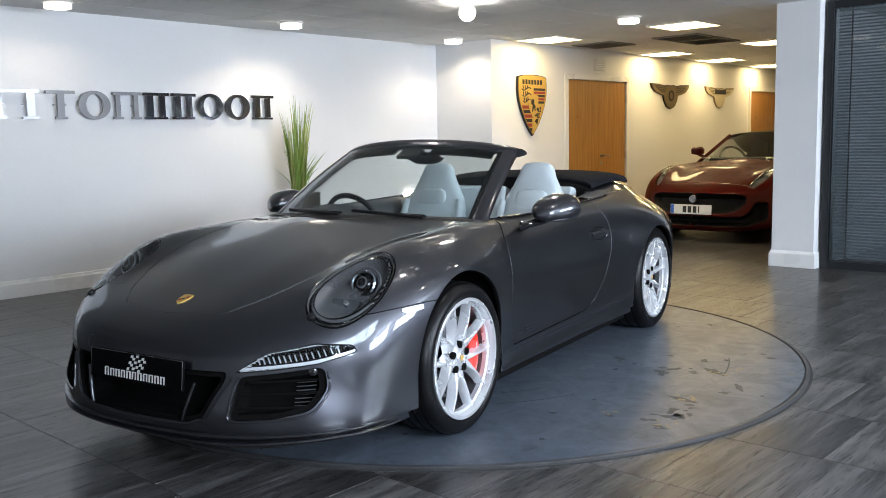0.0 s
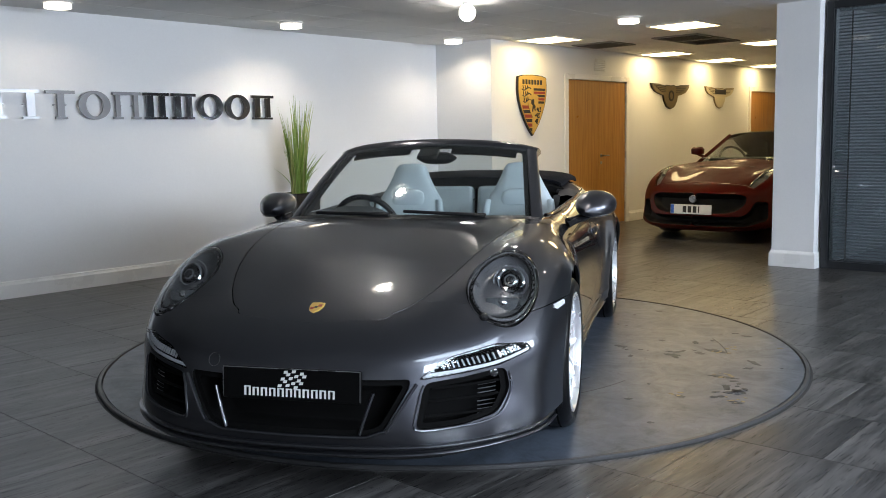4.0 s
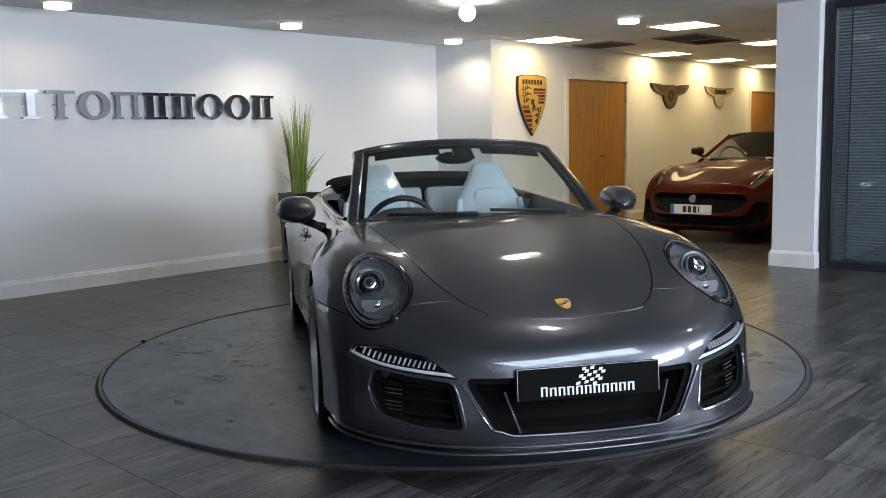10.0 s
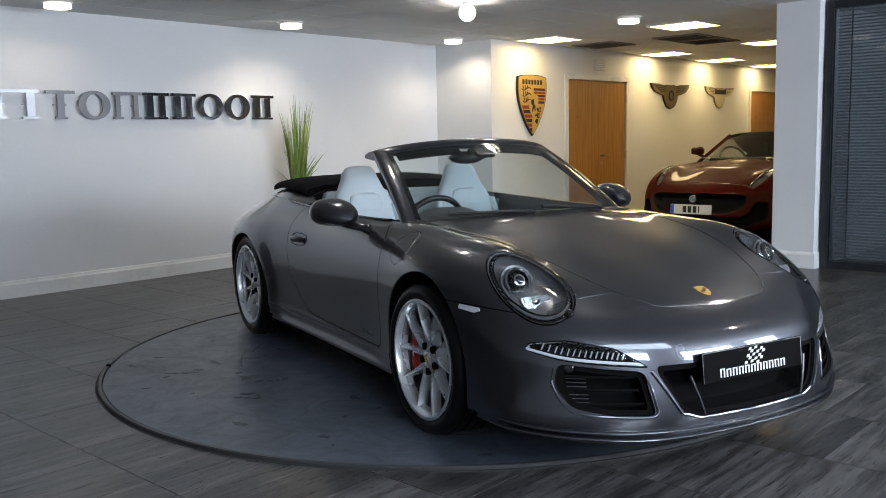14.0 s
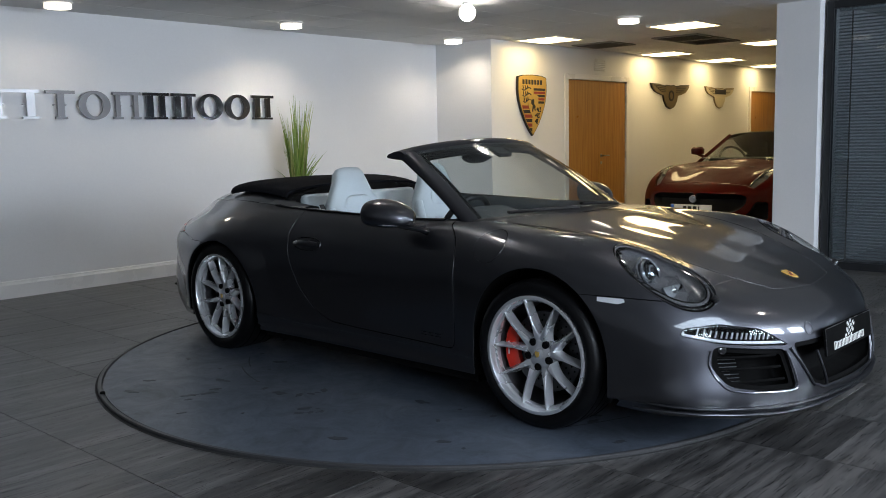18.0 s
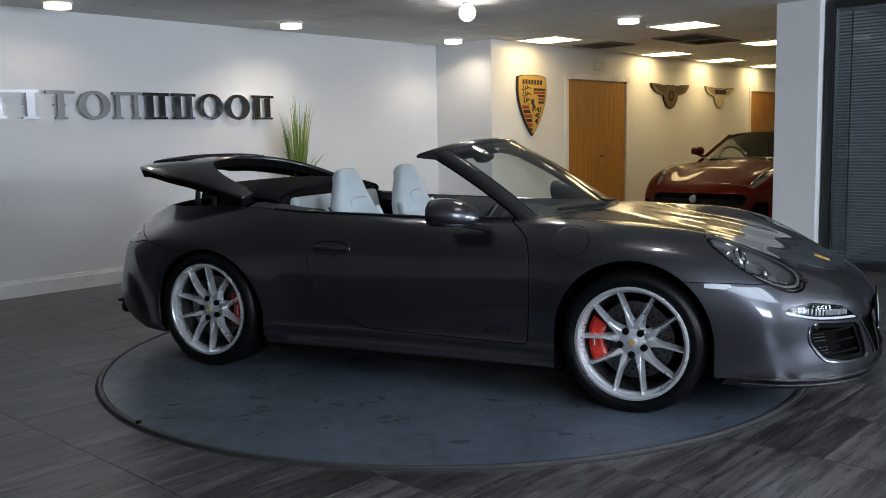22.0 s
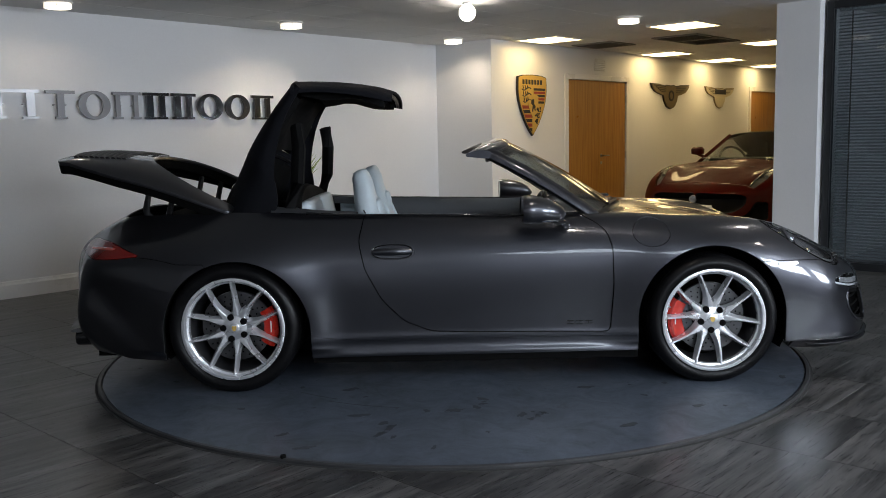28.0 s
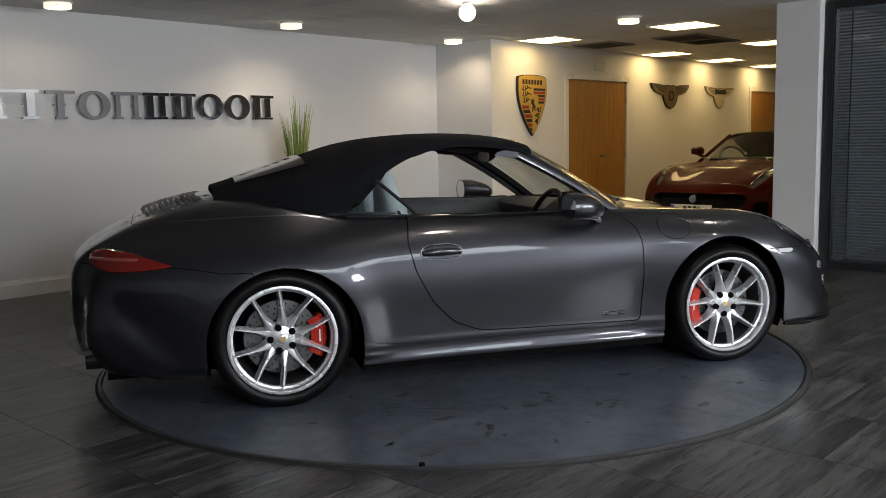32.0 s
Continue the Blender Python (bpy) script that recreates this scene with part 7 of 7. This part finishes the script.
def table_marks():
    """Scuffs, tyre rubber and bare patches on the disc, thin films on its paint."""
    rnd = random.Random(12)
    for x, y, size, long, turn in ((0.77, -1.56, 0.030, 2.0, 0.4), (0.0, -1.30, 0.034, 1.8, 0.1), (-0.64, -1.78, 0.026, 2.4, 0.3), (0.68, -0.95, 0.028, 2.0, 0.2), (-0.53, -0.91, 0.03, 2.2, 0.6), (0.83, 1.35, 0.024, 1.8, 0.9), (0.35, -1.45, 0.022, 1.5, 0.9), (-0.45, -1.35, 0.028, 2.2, 0.2), (-0.75, -1.60, 0.020, 1.6, 1.2),
                                   (1.15, -1.30, 0.022, 1.8, 0.5), (-0.15, 1.56, 0.034, 2.6, 0.9), (0.44, 1.58, 0.026, 4.5, 1.3), (0.89, 1.61, 0.024, 2.0, 1.0), (0.10, 1.75, 0.022, 4.5, 0.5), (-0.35, 1.45, 0.024, 2.0, 0.2)):
        bm = B()
        blot(bm, x, y, size, rnd, long, turn)
        part("scuff", bm, M["disc_mark"], table, smooth=0)
    for k in range(64):
        a, r = rnd.uniform(0, 6.28), rnd.uniform(1.0, 1.92)
        bm = B()
        blot(bm, r * math.cos(a), r * math.sin(a), rnd.uniform(0.008, 0.024), rnd, rnd.uniform(1, 2), rnd.uniform(0, 3.1))
        part("scuff", bm, M["disc_mark"], table, smooth=0)
    for k in range(7):
        a, r = rnd.uniform(0, 6.28), rnd.uniform(1.0, 1.8)
        bm = B()
        pts = [(r * math.cos(a + 0.05 * q), r * math.sin(a + 0.05 * q), 0.0002) for q in range(int(rnd.uniform(4, 9)))]
        tube(bm, pts, 0.004, 4, flat=0.12)
        part("scratch", bm, M["disc_mark"], table)
    for x, y, n, reach in ((-0.15, 1.58, 7, 0.05), (-0.22, 1.66, 4, 0.04), (0.41, 1.59, 12, 0.075), (-0.27, 1.93, 3, 0.03), (0.80, 1.33, 4, 0.05), (0.84, 1.61, 7, 0.06)):
        for _ in range(n):
            bm = B()
            blot(bm, x + rnd.gauss(0, reach * 0.6), y + rnd.gauss(0, reach * 0.45), rnd.uniform(0.005, 0.013), rnd, rnd.uniform(1.0, 2.2), rnd.uniform(0, 3), 0.0009)
            part("bare_patch", bm, M["disc_chip"], table, "bare yellowish patch", smooth=0)
    for x, y, n, reach in ((0.60, 1.61, 9, 0.10), (0.78, 1.52, 7, 0.09), (-0.11, 1.05, 5, 0.08), (-0.06, 1.35, 6, 0.10), (0.40, -1.40, 6, 0.09), (-0.30, -1.55, 6, 0.10), (0.10, -1.20, 5, 0.12)):
        for _ in range(n):
            bm = B()
            blot(bm, x + rnd.gauss(0, reach * 0.6), y + rnd.gauss(0, reach * 0.5), rnd.uniform(0.008, 0.026), rnd, rnd.uniform(1.0, 2.8), rnd.uniform(0, 3), 0.0007)
            part("scuff", bm, M["disc_mark"], table, smooth=0)
    bm = B()
    cyl(bm, 0.014, 0.012, 0.02, Matrix.Translation((-0.70, -1.90, 0.004)), 12)
    part("rim_stud", bm, M["shell"], table)


table_marks()


# ---------------------------------------------------------------- floor tiles
def lay_floor():
    rnd = random.Random(7)
    su, sv = 0.612, 0.612
    bm = B()
    box(bm, U0 - 2, UE + 2, VB - 2, V1 + 2, FLOOR - 0.12, FLOOR - 0.0035)
    floor = solid("floor", bm, M["joint"], "grey wood-look tiled showroom floor", "floor", kind="structure", m=ROOM, smooth=0)
    near, far_bm = [], B()
    ku0, ku1 = int((U0 + 1.73) / su) - 1, int((UE + 1.73) / su) + 1
    g = 0.0016
    for ku in range(ku0, ku1 + 1):
        off = (0.0, 0.22, 0.40)[ku % 3] + 0.05
        for kv in range(-14, 9):
            u, v = -1.73 + ku * su, kv * sv + off - 0.41
            cs = [(ROOM @ Vector((u + a * su, v + b * sv, 0))).xy.length for a in (0, 1) for b in (0, 1)]
            if max(cs) < 1.99 or v > V1 or v + sv < VB or u > UE or u + su < U0:
                continue
            if -4.6 < u < 4.9 and -3.9 < v < 4.3:
                near.append((u, v))
            else:
                box(far_bm, u + g, u + su - g, v + g, v + sv - g, FLOOR - 0.006, FLOOR, Matrix())
    bm = B()
    box(bm, g, su - g, g, sv - g, -0.006, 0.0, bevel=0.0012)
    mesh = finish("tile", bm, M["floor"], 0)
    for u, v in near:
        ob = new("tile", mesh)
        ob.parent, ob.location = floor, (u, v, FLOOR)
    rest = part("outer_tiles", far_bm, M["floor"], floor, smooth=0)
    tagged(rest, kind="stuff")


lay_floor()


# ---------------------------------------------------------------- what moves
def heading(t):
    """The turntable's turn, in degrees."""
    ease = curve([0, 6, 13, 20, 25, 28, 30, 32], [-0.48, -0.24, 0.12, 0.33, 0.42, 0.10, -0.54, -0.84])
    return -56.195 + 4.3318 * (t - 15) + float(ease(np.array(float(t))))


def leaf_pose(a, b, rest_a, rest_b):
    """The pose that carries a stiff piece from its closed joints to joints a and b in the car's middle plane."""
    turn = math.atan2(b[1] - a[1], b[0] - a[0]) - math.atan2(rest_b[1] - rest_a[1], rest_b[0] - rest_a[0])
    return Matrix.Translation((a[0], 0, a[1])) @ Matrix.Rotation(-turn, 4, "Y")


# the roof's three stiff pieces as it unfolds: seconds, then each piece's front and rear joint (x, z)
ROOF_WAY = [
    (0.0, (-0.95, 1.008), (-1.44, 1.030), (-1.02, 0.86), (-1.45, 0.80), (-1.05, 0.80), (-1.60, 0.62)),
    (24.0, (-0.95, 1.008), (-1.44, 1.030), (-1.02, 0.86), (-1.45, 0.80), (-1.05, 0.80), (-1.60, 0.62)),
    (24.5, (-1.05, 1.140), (-1.55, 1.120), (-1.50, 1.09), (-1.40, 0.80), (-1.05, 0.82), (-1.50, 0.55)),
    (25.0, (-1.01, 1.240), (-1.51, 1.220), (-1.48, 1.20), (-1.35, 0.80), (-1.25, 0.85), (-1.46, 0.55)),
    (25.5, (-0.96, 1.335), (-1.46, 1.325), (-1.46, 1.32), (-1.35, 0.90), (-1.35, 0.92), (-1.40, 0.55)),
    (26.5, (-0.80, 1.440), (-1.31, 1.465), (-1.31, 1.465), (-1.35, 1.02), (-1.35, 1.02), (-1.40, 0.60)),
    (27.5, (-0.61, 1.540), (-1.12, 1.605), (-1.12, 1.605), (-1.34, 1.21), (-1.34, 1.21), (-1.41, 0.72)),
    (28.0, (-0.42, 1.548), (-0.93, 1.608), (-0.94, 1.608), (-1.23, 1.25), (-1.23, 1.25), (-1.44, 0.82)),
    (28.5, (-0.24, 1.500), (-0.74, 1.555), (-0.74, 1.555), (-1.08, 1.27), (-1.08, 1.27), (-1.43, 0.90)),
    (29.0, (-0.05, 1.370), (-0.54, 1.420), (-0.54, 1.42), (-0.96, 1.27), (-0.96, 1.27), (-1.45, 0.98)),
    (29.5, (0.03, 1.290), (-0.46, 1.335), (-0.46, 1.335), (-0.89, 1.255), (-0.89, 1.255), (-1.46, 1.02)),
    (30.0, CL[0], CL[1], CL[1], CL[2], CL[2], CL[3]),
    (32.0, CL[0], CL[1], CL[1], CL[2], CL[2], CL[3]),
]
# the lid: seconds, backward slide, lift, tilt in degrees
LID_WAY = [(0.0, 0, 0, 0), (20.5, 0, 0, 0), (21.0, -0.045, 0.020, 2.0), (21.5, -0.13, 0.080, 6.0), (22.0, -0.23, 0.072, 10.3), (22.5, -0.32, 0.052, 14.0), (23.0, -0.39, 0.032, 15.7),
           (24.0, -0.40, 0.022, 16.8), (30.0, -0.40, 0.022, 16.8), (30.4, -0.38, 0.028, 15.6), (31.0, -0.17, 0.085, 8.6), (31.5, -0.05, 0.050, 4.2), (32.0, 0, 0, 0)]


def motions():
    for piece, i in ((roof_front, 0), (roof_mid, 1), (roof_rear, 2)):
        walk(piece, [(r[0], leaf_pose(r[2 * i + 1], r[2 * i + 2], CL[i], CL[i + 1])) for r in ROOF_WAY])
    for k, ob in enumerate(ROOF_ARMS):
        if k % 2 == 0:
            rows = []
            for r in ROOF_WAY:
                lean = min(radians(44), math.atan2(r[2][0] + 0.98, max(0.02, r[2][1] - 0.88)))
                lean = radians({24.5: -92, 25.0: -80, 25.5: -60, 26.5: -24}[r[0]]) if r[0] in (24.5, 25.0, 25.5, 26.5) else lean if r[0] > 24.2 else radians(-98)
                rows.append((r[0], Matrix.Translation((-0.98, 0, 0.86)) @ Matrix.Rotation(lean, 4, "Y")))
            walk(ob, rows)
        else:
            walk(ob, [(0.0, pose(0, 0, -0.20)), (28.6, pose(0, 0, -0.20)), (30.8, pose(0, 0, -0.12)), (31.6, pose(0, 0, 0)), (32.0, pose(0, 0, 0))])
    walk(lid, [(t, Matrix.Translation((LID_O.x + dx, 0, LID_O.z + dz)) @ Matrix.Rotation(radians(a), 4, "Y")) for t, dx, dz, a in LID_WAY])
    rows_car, rows_table = [], []
    for k in range(33):
        turn = Matrix.Rotation(radians(heading(k)), 4, "Z")
        rows_table.append((float(k), turn))
        rows_car.append((float(k), turn @ Matrix.Translation((0.1085, -0.0086, 0))))
    walk(car, rows_car)
    walk(table, rows_table)


motions()
